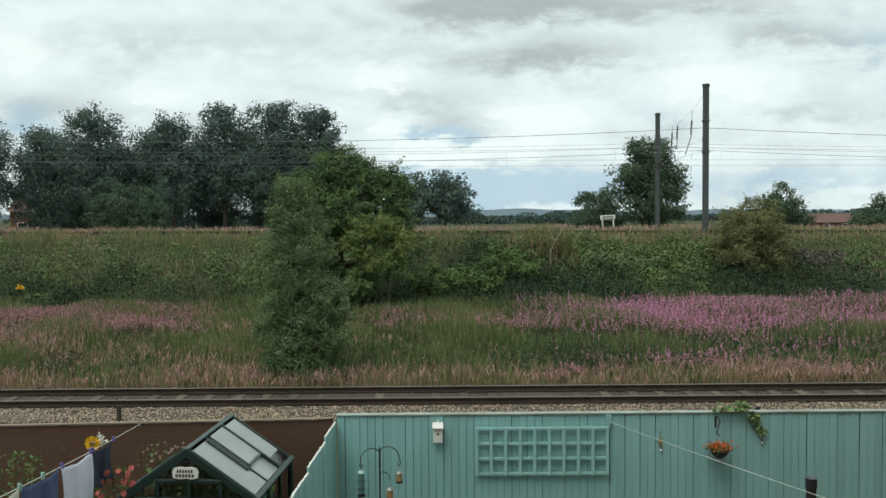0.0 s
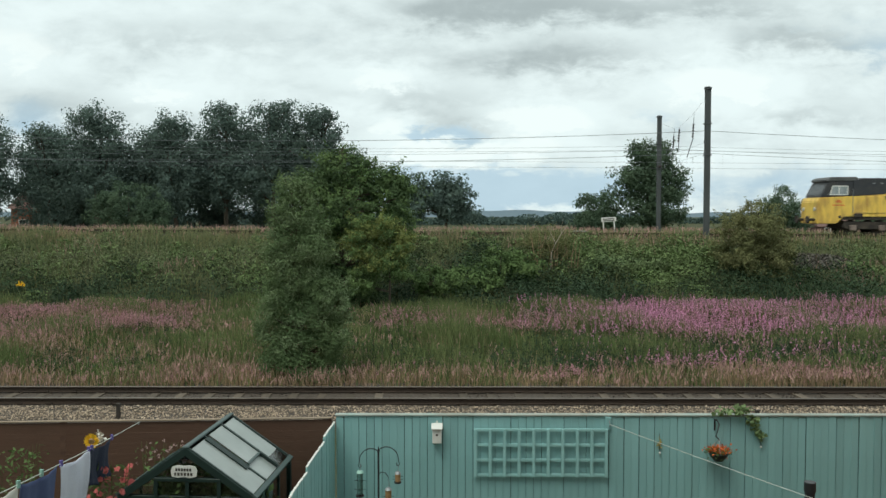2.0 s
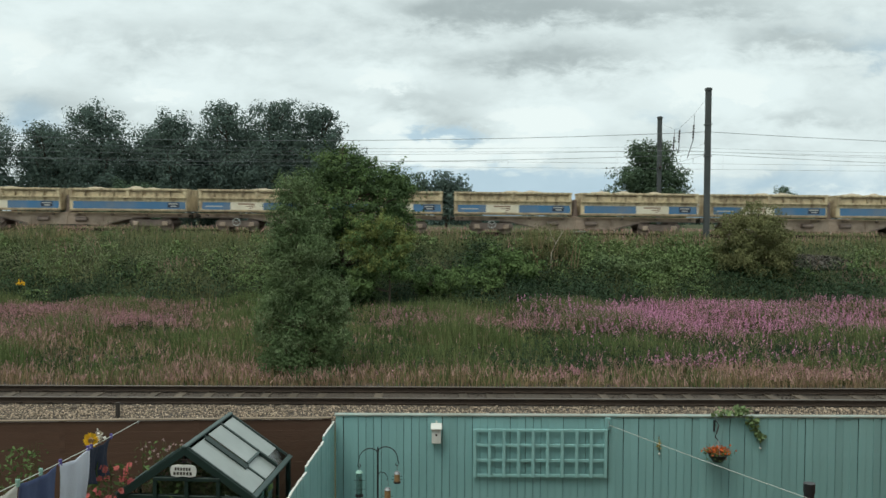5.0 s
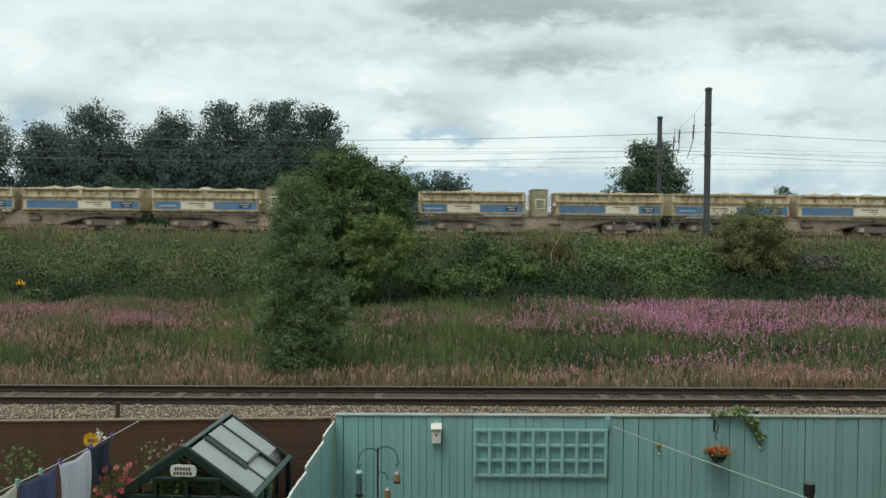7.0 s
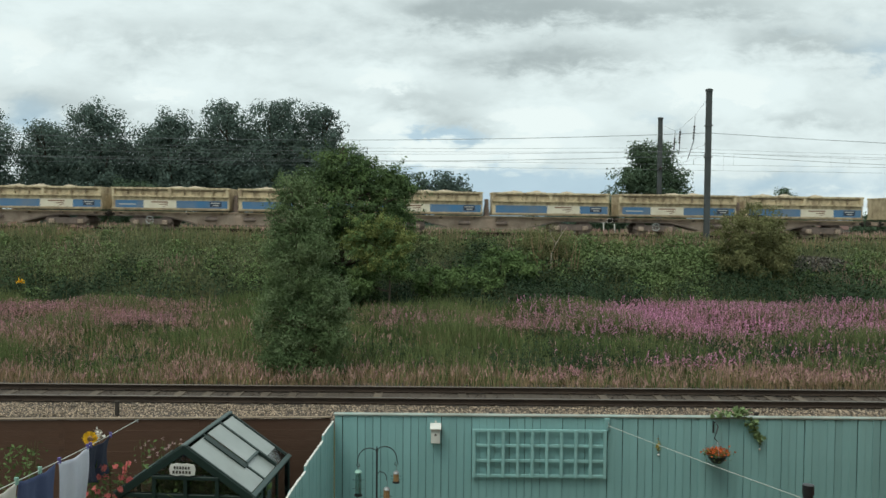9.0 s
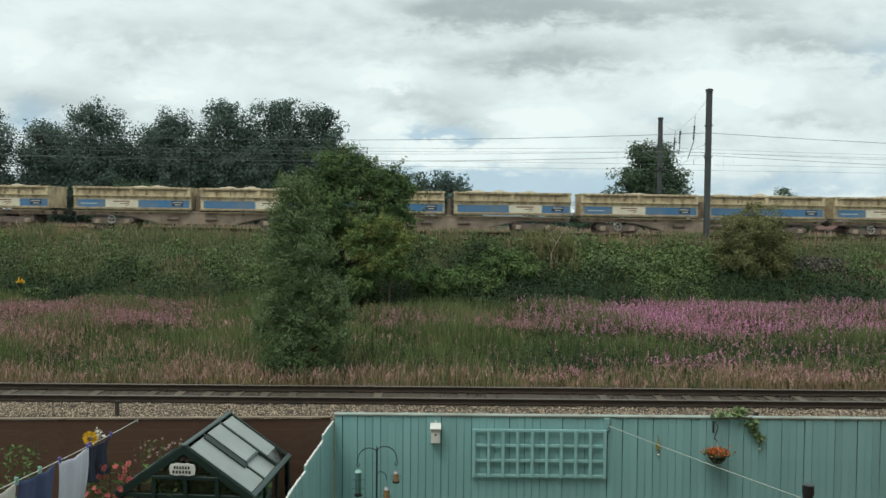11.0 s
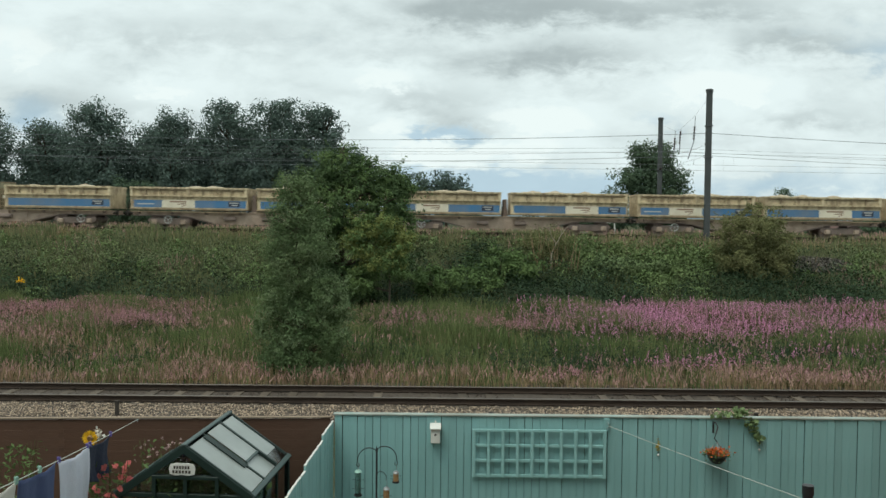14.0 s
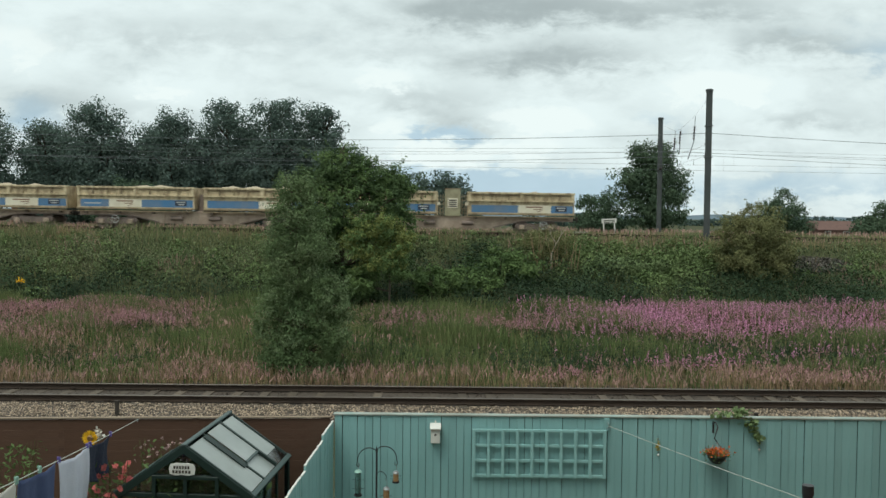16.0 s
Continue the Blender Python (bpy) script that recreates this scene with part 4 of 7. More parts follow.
def wagon(gen, white):
    """Side-tipping wagon with two tubs; white tells which tubs carry a pale panel."""
    t = thing("tipping_wagon", "dusty cream and blue side-tipping ballast wagon loaded with stone", "wagon", "wagons of the train")
    if gen:
        tagged(t, "dusty cream and blue tipping wagon with a generator housing")
    W = 1.30
    halves = GEN_HALF if gen else HALF
    # frame with a deep middle and shallow ends over the bogies
    frame_poly = [(0.05, 1.14), (WAGON - 0.05, 1.14), (WAGON - 0.05, 0.88), (12.9, 0.88), (12.2, 0.80), (10.6, 0.36), (5.35, 0.36), (3.75, 0.80), (3.05, 0.88), (0.05, 0.88)]
    part("underframe", prism(bmesh.new(), frame_poly, -1.0, 1.0, 0.02), "wagon_frame", t, "dusty brown deep-bellied underframe")
    part("frame_flange", prism(bmesh.new(), [(10.65, 0.40), (12.25, 0.78), (12.95, 0.86), (15.9, 0.86), (15.9, 0.92), (12.9, 0.92), (12.2, 0.84), (10.6, 0.46)], -1.1, 1.1), "bogie", t)
    part("frame_flange", prism(bmesh.new(), [(5.30, 0.40), (3.70, 0.78), (3.0, 0.86), (0.05, 0.86), (0.05, 0.92), (3.05, 0.92), (3.75, 0.84), (5.35, 0.46)], -1.1, 1.1), "bogie", t)
    for x in (5.6, 6.8, 7.97, 9.15, 10.35):
        part("frame_rib", prism(bmesh.new(), [(x - 0.03, 0.40), (x + 0.03, 0.40), (x + 0.03, 1.12), (x - 0.03, 1.12)], -1.06, 1.06), "wagon_frame", t)
    for x in (6.1, 8.6):
        part("brake_cylinder", cyl(bmesh.new(), (x, -1.12, 0.72), (x + 0.75, -1.12, 0.72), 0.14, 0.14, 12), "bogie", t)
    for k, (a, b) in enumerate(halves):
        n = b - a
        # tub: four walls and a floor
        bm = bmesh.new()
        prism(bm, [(a, 1.30), (b, 1.30), (b, 2.72), (a, 2.72)], -W, -W + 0.06)
        prism(bm, [(a, 1.30), (b, 1.30), (b, 2.72), (a, 2.72)], W - 0.06, W)
        box(bm, a, a + 0.06, -W + 0.06, W - 0.06, 1.30, 2.72)
        box(bm, b - 0.06, b, -W + 0.06, W - 0.06, 1.30, 2.72)
        box(bm, a + 0.06, b - 0.06, -W + 0.06, W - 0.06, 1.30, 1.36)
        tub = part("tub", bm, "cream", t, "dusty cream steel tub with ribbed sides")
        bm = bmesh.new()
        for sy in (-1, 1):
            y = sy * (W + 0.03)
            box(bm, a - 0.02, b + 0.02, y - 0.06 - 0.05 * (sy < 0), y + 0.06 + 0.05 * (sy > 0), 2.63, 2.75, 0.01)
            box(bm, a, b, y - 0.06 - 0.05 * (sy < 0), y + 0.06 + 0.05 * (sy > 0), 2.14, 2.23)
        for x in (a, b):
            box(bm, x - 0.03, x + 0.03, -W, W, 2.66, 2.74)
        part("top_rail", bm, "cream", tub)
        bm = bmesh.new()
        for sy in (-1, 1):
            y = sy * (W + 0.06)
            box(bm, a - 0.02, b + 0.02, y - 0.09, y + 0.09, 1.26, 1.36, 0.01)
            box(bm, a, b, y - 0.06, y + 0.02, 1.12, 1.18)
        part("bottom_rail", bm, "cream_dark", tub)
        for sy in (-1, 1):
            y = sy * (W + 0.02)
            for j in range(9):
                x = a + 0.12 + (n - 0.24) * j / 8
                big = j in (0, 4, 8)
                w = 0.10 if big else 0.035
                part("rib", box(bmesh.new(), x - w, x + w, y - 0.03 - 0.07 * (sy < 0), y + 0.03 + 0.07 * (sy > 0), 2.23, 2.63), "cream" if big else "cream_dark", tub)
            part("recess_bar", box(bmesh.new(), a + 0.3, a + n / 2 - 0.2, y - 0.025, y + 0.02, 2.52, 2.58), "cream_dark", tub)
            part("recess_bar", box(bmesh.new(), a + n / 2 + 0.2, b - 0.3, y - 0.025, y + 0.02, 2.52, 2.58), "cream_dark", tub)
            yb = sy * (W + 0.004)
            part("blue_band", box(bmesh.new(), a + 0.22, b - 0.1, yb - 0.012, yb + 0.012, 1.42, 1.90), "blue", tub, "dusty blue painted band")
            yp = sy * (W + 0.018)
            f0 = 0.27 if k == 0 else 0.47
            if k in white:
                pn = part("panel", box(bmesh.new(), a + n * f0, a + n * f0 + 2.15, yp - 0.012, yp + 0.012, 1.42, 1.92), "panel", tub, "pale painted panel with a worn brown emblem")
                ym = sy * (W + 0.032)
                x = a + n * f0
                bm = bmesh.new()
                box(bm, x + 0.5, x + 1.6, ym - 0.004, ym + 0.004, 1.76, 1.84)
                prism(bm, [(x + 0.95, 1.66), (x + 1.6, 1.72), (x + 1.5, 1.64), (x + 1.05, 1.62)], ym - 0.004, ym + 0.004)
                prism(bm, [(x + 1.2, 1.50), (x + 1.55, 1.62), (x + 1.62, 1.62), (x + 1.35, 1.50)], ym - 0.004, ym + 0.004)
                part("emblem", bm, "panel_mark", tub)
            part("number_label", box(bmesh.new(), b - 1.25, b - 0.5, yp - 0.012, yp + 0.012, 1.52, 1.86), "label_dark", tub, "dark label with pale lettering bars")
            bm = bmesh.new()
            ym = sy * (W + 0.032)
            box(bm, b - 1.18, b - 0.58, ym - 0.004, ym + 0.004, 1.73, 1.80)
            box(bm, b - 1.05, b - 0.66, ym - 0.004, ym + 0.004, 1.58, 1.65)
            part("lettering_bar", bm, "label_light", tub)
            if k == 0:
                part("lettering_bar", box(bmesh.new(), a + 0.45, a + 1.55, yp - 0.004, yp + 0.004, 1.60, 1.68), "label_light", tub)
            for j in range(4):
                x = a + 0.5 + (n - 1.0) * j / 3
                part("tipping_hinge", box(bmesh.new(), x - 0.09, x + 0.09, sy * 1.2 - 0.1, sy * 1.2 + 0.1, 0.98, 1.16, 0.02), "bogie", t)
        # heaped load
        bm = bmesh.new()
        nx, ny = 64, 12
        rr = random.Random(k * 7 + gen * 31 + len(white))
        peaks = [(a + n * f, rr.uniform(0.10, 0.24), rr.uniform(0.9, 1.7), rr.uniform(-0.3, 0.3)) for f in (0.2 + rr.uniform(-0.06, 0.06), 0.42 + rr.uniform(-0.1, 0.1), 0.72 + rr.uniform(-0.08, 0.1))]
        grid = []
        for i in range(nx + 1):
            x = a + 0.07 + (n - 0.14) * i / nx
            col = []
            for j in range(ny + 1):
                y = -W + 0.07 + (2 * W - 0.14) * j / ny
                hump = max(h * max(0.0, 1 - math.hypot((x - c) / w / 1.5, (y - o) / 1.15)) * 1.5 for c, h, w, o in peaks)
                lump = noise.noise(Vector((x * 1.7 + k * 9, y * 1.7, gen * 3.0))) * 0.07 + noise.noise(Vector((x * 5.1, y * 5.1, k * 4.0))) * 0.03
                z = 2.60 + hump + lump + rr.uniform(-0.015, 0.015)
                if abs(y) > W - 0.1 or i in (0, nx):
                    z = 2.5
                col.append(bm.verts.new((x, y, z)))
            grid.append(col)
        for p, q in zip(grid, grid[1:]):
            for j in range(ny):
                bm.faces.new((p[j], q[j], q[j + 1], p[j + 1]))
        part("stone_load", bm, "gravel", tub, "heap of pale crushed stone")
    # bogies with two axles each
    for cx in (2.45, WAGON - 2.45):
        bg = part("bogie", prism(bmesh.new(), [(cx - 1.45, 0.55), (cx - 1.2, 0.34), (cx - 0.5, 0.30), (cx + 0.5, 0.30), (cx + 1.2, 0.34), (cx + 1.45, 0.55), (cx + 1.3, 0.72), (cx - 1.3, 0.72)], -1.08, 1.08, 0.03), "bogie", t)
        for dx in (-0.95, 0.95):
            bm = bmesh.new()
            for sy in (-0.75, 0.75):
                cyl(bm, (cx + dx, sy - 0.06, 0.46), (cx + dx, sy + 0.06, 0.46), 0.46, 0.46, 24)
            cyl(bm, (cx + dx, -1.12, 0.46), (cx + dx, 1.12, 0.46), 0.09, 0.09, 10)
            part("wheelset", bm, "bogie", bg)
            bm = bmesh.new()
            for sy in (-1, 1):
                box(bm, cx + dx - 0.17, cx + dx + 0.17, sy * 1.13 - 0.07, sy * 1.13 + 0.07, 0.32, 0.62, 0.03)
                cyl(bm, (cx + dx, sy * 1.18, 0.47), (cx + dx, sy * 1.24, 0.47), 0.1, 0.1, 10)
            part("axle_box", bm, "wagon_frame", bg)
    # brake wheel on one bogie
    bm = bmesh.new()
    cx = 2.45 if not gen else WAGON - 2.0
    ring = [(cx + 0.24 * math.cos(a * math.tau / 20), -1.27, 0.62 + 0.24 * math.sin(a * math.tau / 20)) for a in range(21)]
    tube(bm, ring, 0.028)
    for a in range(3):
        tube(bm, [(cx, -1.27, 0.62), (cx + 0.24 * math.cos(a * math.tau / 3 + 0.5), -1.27, 0.62 + 0.24 * math.sin(a * math.tau / 3 + 0.5))], 0.02)
    part("brake_wheel", bm, "label_light", t, "pale spoked hand brake wheel")
    for x, s in ((0.0, -1), (WAGON, 1)):
        for sy in (-0.85, 0.85):
            bm = bmesh.new()
            cyl(bm, (x, sy, 1.0), (x + s * 0.2, sy, 1.0), 0.08, 0.08, 8)
            cyl(bm, (x + s * 0.2, sy, 1.0), (x + s * 0.26, sy, 1.0), 0.2, 0.2, 12)
            part("buffer", bm, "under", t)
    # end pillars of the middle gap
    if not gen:
        part("centre_bracket", prism(bmesh.new(), [(7.80, 1.14), (8.15, 1.14), (8.08, 2.3), (7.88, 2.3)], -0.8, 0.8, 0.02), "bogie", t)
        part("step_plate", box(bmesh.new(), 7.72, 8.22, -1.1, 1.1, 1.141, 1.19), "wagon_frame", t)
    else:
        g = part("generator_housing", prism(bmesh.new(), [(7.46, 1.14), (8.49, 1.14), (8.49, 2.90), (7.46, 2.90)], -1.2, 1.2, 0.03), "housing", t, "dull greenish cream generator housing")
        part("lid", prism(bmesh.new(), [(7.42, 2.901), (8.53, 2.901), (8.50, 2.96), (7.45, 2.96)], -1.22, 1.22, 0.02), "cream_dark", g)
        for j in range(4):
            part("louvre", box(bmesh.new(), 7.72, 8.23, -1.235, -1.19, 1.75 + j * 0.13, 1.83 + j * 0.13), "under", g)
        part("grille_frame", box(bmesh.new(), 7.66, 8.29, -1.225, -1.185, 1.68, 2.32), "panel", g)
        for x in (7.16, 7.36, 8.59, 8.79):
            part("ladder_rail", box(bmesh.new(), x - 0.022, x + 0.022, -1.16, -1.11, 1.14, 2.55), "cream_dark", t)
        for x in (7.26, 8.69):
            for j in range(5):
                part("ladder_rung", box(bmesh.new(), x - 0.10, x + 0.10, -1.15, -1.12, 1.35 + j * 0.27, 1.38 + j * 0.27), "cream_dark", t)
        for x in (7.0, 8.95):
            part("ladder_post", box(bmesh.new(), x - 0.04, x + 0.04, -1.2, -1.12, 1.14, 2.6), "cream", t)
            part("lamp_box", box(bmesh.new(), x - 0.14, x + 0.14, -1.24, -1.1, 1.85, 2.05, 0.01), "panel", t, "small pale box")
    return t


def make_train():
    cars = [(loco(), 0.0)]
    starts = [22.65 + 16.74 * i for i in range(5)] + [107.05 + 16.6 * i for i in range(5)] + [191.03 + 16.6 * i for i in range(5)] + [274.65 + 16.6 * i for i in range(5)]
    kinds = {}
    for i, s in enumerate(starts):
        key = (i in (4, 5, 14, 19), (0,) if i in (0, 12, 14) else (0, 1))
        if key not in kinds:
            kinds[key] = w = wagon(*key)
        else:
            w = copy_thing(kinds[key], Matrix())
        cars.append((w, s))
    return cars


TRAIN = make_train()


# ---------- plants of the line side ----------
def wedge(rng, n, y0, y1, slope=0.58, edge=2.0):
    """Places spread evenly over a stretch of ground that widens away from the garden."""
    y = np.sqrt(rng.uniform(y0 ** 2, y1 ** 2, n))
    x = rng.uniform(-1, 1, n) * (slope * y + edge)
    return x, y


def soft(v, a, b):
    t = np.clip((v - a) / (b - a), 0, 1)
    return t * t * (3 - 2 * t)


def patchy(x, y, s, k):
    return 0.5 + 0.25 * (np.sin(x * s + k) + np.sin(y * s * 1.3 + x * s * 0.6 + 2 * k)) * (0.7 + 0.3 * np.sin(x * s * 2.7 - y * s * 1.9 + k))


def on_land(x, y, up=0.0):
    return np.stack([x, y, land(x, y) + up], 1)


def right_patch(x, y):
    """Where the fireweed stands thick, on the side towards +x."""
    u = x / y
    far = soft(u, 0.05, 0.20) * soft(y, 31.0 + 1.6 * soft(u, 0.2, 0.1), 33.0 + 1.6 * soft(u, 0.2, 0.1)) * (0.55 + 0.6 * soft(u, 0.17, 0.23) * soft(0.44 - u, 0.0, 0.10))
    near = 0.95 * soft(u, 0.22, 0.26) * soft(u, 0.36, 0.32) * soft(y, 25.9, 26.4) * soft(y, 28.2, 27.4)
    near = np.maximum(near, 0.16 * soft(u, 0.12, 0.24) * soft(y, 26.2, 27.5))
    return np.clip(np.maximum(far, near) * (0.45 + 0.8 * patchy(x, y, 1.5, 0.6)), 0, 1)


def left_patch(x, y):
    u = x / y
    return soft(-u, 0.25, 0.38) * soft(y, 29.5 + 3 * soft(-u, 0.5, 0.3), 32 + 3 * soft(-u, 0.5, 0.3))


def make_meadow():
    rng = np.random.default_rng(11)
    x, y = wedge(rng, 150000, 24.2, 43.5)
    keep = rng.uniform(0, 1, len(x)) < (0.22 + 0.78 * soft(patchy(x, y, 1.2, 0.4), 0.2, 0.75)) * (0.30 + 0.70 * soft(y, 25.4, 27.5))
    x, y = x[keep], y[keep]
    h = 0.14 + 0.58 * soft(patchy(x, y, 0.85, 2.0), 0.15, 0.85) + 0.16 * soft(y, 27, 32) + 0.16 * patchy(x, y, 1.7, 0.9)
    tagged(quads_object("meadow_grass", blades(on_land(x, y), h, 0.034, rng, 0.24), "grass"), "long green meadow grass below the embankment", "grass", kind="stuff")
    # dry seeding grass, thick beside the track
    x, y = wedge(rng, 95000, 24.15, 43.0)
    u = x / y
    p = 0.9 * soft(y, 27.0, 25.4) + 0.04 + 0.14 * soft(-u, -0.02, 0.1) + 0.45 * soft(-u, 0.16, 0.30) * patchy(x, y, 0.6, 4.0) + 0.12 * soft(u, 0.1, 0.3)
    keep = rng.uniform(0, 1, len(x)) < p * (0.5 + 0.7 * patchy(x, y, 1.3, 0.7))
    x, y = x[keep], y[keep]
    h = 0.28 + 0.34 * patchy(x, y, 0.8, 1.0) + 0.18 * soft(y, 27, 30)
    P = on_land(x, y)
    tagged(quads_object("dry_grass", blades(P, h, 0.026, rng, 0.16), "grass_dry"), "dry straw-coloured seeding grass beside the track", "grass", kind="stuff")
    pick = rng.uniform(0, 1, len(x)) < 0.26 * (0.3 + patchy(x, y, 0.9, 3.1))
    Q = P[pick]
    tops = []
    for k in range(3):
        R = Q.copy()
        R[:, 2] += h[pick] * rng.uniform(0.55, 1.05, len(R))
        R[:, :2] += rng.normal(0, 0.05, (len(R), 2))
        tops.append(blades(R, 0.15, 0.034, rng, 0.3))
    tagged(quads_object("seed_heads", np.concatenate(tops), "seed_pink"), "reddish seed heads of long dry grass", "grass", kind="stuff")
    # leafy stalks without flowers, and broad weeds, in drifts
    x, y = wedge(rng, 24000, 25.8, 43.0)
    drift = patchy(x, y, 0.75, 3.0) + 0.30 * soft(x / y, -0.02, 0.08) * soft(y, 26.0, 27.0) * soft(y, 32.5, 30.5)
    keep = rng.uniform(0, 1, len(x)) < np.clip(2.6 * (drift - 0.42), 0.02, 1) * (0.55 + 0.6 * soft(x / y, 0.02, 0.2))
    x, y = x[keep], y[keep]
    P = on_land(x, y)
    m = len(P)
    h = 0.45 + 0.45 * rng.uniform(0, 1, m)
    stalks = [blades(P, h, 0.02, rng, 0.06)]
    for k in range(8):
        R = P.copy()
        R[:, 2] += h * rng.uniform(0.1, 0.98, m)
        R[:, :2] += rng.normal(0, 0.06, (m, 2))
        stalks.append(leaf_quads(R, 0.12, rng, 0.22))
    tagged(quads_object("leafy_stalks", np.concatenate(stalks), "dark_leaf_and_shade"), "dark green leafy stalks standing in the meadow", "weeds", kind="stuff")
    x, y = wedge(rng, 42000, 26.0, 43.5)
    keep = rng.uniform(0, 1, len(x)) < np.clip(2.4 * (patchy(x, y, 1.1, 3.0) - 0.45), 0, 1)
    x, y = x[keep], y[keep]
    P = on_land(x, y)
    P[:, 2] += rng.uniform(0.05, 0.62, len(x))
    tagged(quads_object("meadow_weeds", leaf_quads(P, 0.10, rng, 0.40), "bramble"), "broad-leaved weeds among the grass", "weeds", kind="stuff")


def make_fireweed(name, dens, n, mat, seed, h0, h1, label, spikes=9):
    rng = np.random.default_rng(seed)
    x, y = wedge(rng, n, 24.7, 41.5)
    keep = rng.uniform(0, 1, n) < dens(x, y)
    x, y = x[keep], y[keep]
    P = on_land(x, y)
    m = len(P)
    h = (h0 + (h1 - h0) * soft(y, 27, 33)) * rng.uniform(0.75, 1.15, m)
    stems = [blades(P, h, 0.022, rng, 0.05)]
    for k in range(5):
        R = P.copy()
        R[:, 2] += h * rng.uniform(0.15, 0.72, m)
        R[:, :2] += rng.normal(0, 0.05, (m, 2))
        stems.append(leaf_quads(R, 0.15, rng, 0.22))
    tagged(quads_object(name + "_stems", np.concatenate(stems), "fire_stem"), "leafy upright green stems of fireweed", "wildflowers", kind="stuff")
    heads = []
    for k in range(spikes):
        f = (k + rng.uniform(0, 1, m)) / spikes
        R = P.copy()
        R[:, 2] += h * (0.68 + 0.36 * f)
        R[:, :2] += rng.normal(0, 1, (m, 2)) * (0.045 * (1.15 - f))[:, None]
        heads.append(leaf_quads(R, 0.055, rng, 0.8))
    tagged(quads_object(name + "_flowers", np.concatenate(heads), mat), label, "wildflowers", kind="stuff")


make_meadow()
make_fireweed("fireweed", right_patch, 21000, "fire_flower", 21, 0.62, 0.98, "tall magenta fireweed spikes in the meadow")
make_fireweed("faded_fireweed", lambda x, y: np.clip(left_patch(x, y) * 1.0 + 0.6 * soft(x / y, -0.10, -0.06) * soft(x / y, 0.2, 0.1) * soft(y, 32.5, 34) * soft(y, 39, 37) + 0.5 * right_patch(x, y) + 0.10 * soft(y, 30, 26.5) * patchy(x, y, 0.7, 0.3) + 0.65 * soft(x / y, 0.34, 0.40) * soft(y, 27.6, 26.6) + 0.5 * soft(x / y, 0.10, 0.13) * soft(x / y, 0.20, 0.17) * soft(y, 26.4, 25.6), 0, 1), 24000, "fire_dull", 22, 0.5, 0.80, "faded pink fireweed spikes in the meadow")


def mound_leaves(rng, x, y, r, h, per, size, flat=0.5):
    """Leaves over low rounded mounds of growth; gives places, facings and sizes."""
    n = len(x)
    idx = np.repeat(np.arange(n), np.maximum((per * (r / 0.8) ** 2).astype(int), 12))
    d = rng.normal(size=(len(idx), 3))
    d[:, 2] = np.abs(d[:, 2])
    d[:, 1] -= 0.25
    d /= np.linalg.norm(d, axis=1, keepdims=True)
    k = rng.uniform(0.72, 1.08, len(idx))[:, None]
    P = np.stack([x[idx], y[idx], np.zeros(len(idx))], 1) + d * k * np.stack([r[idx], r[idx], h[idx]], 1)
    P[:, 2] += land(P[:, 0], P[:, 1])
    face = d * 0.9 + np.array((0, 0, flat))
    return P, face, size * rng.uniform(0.7, 1.3, len(idx))


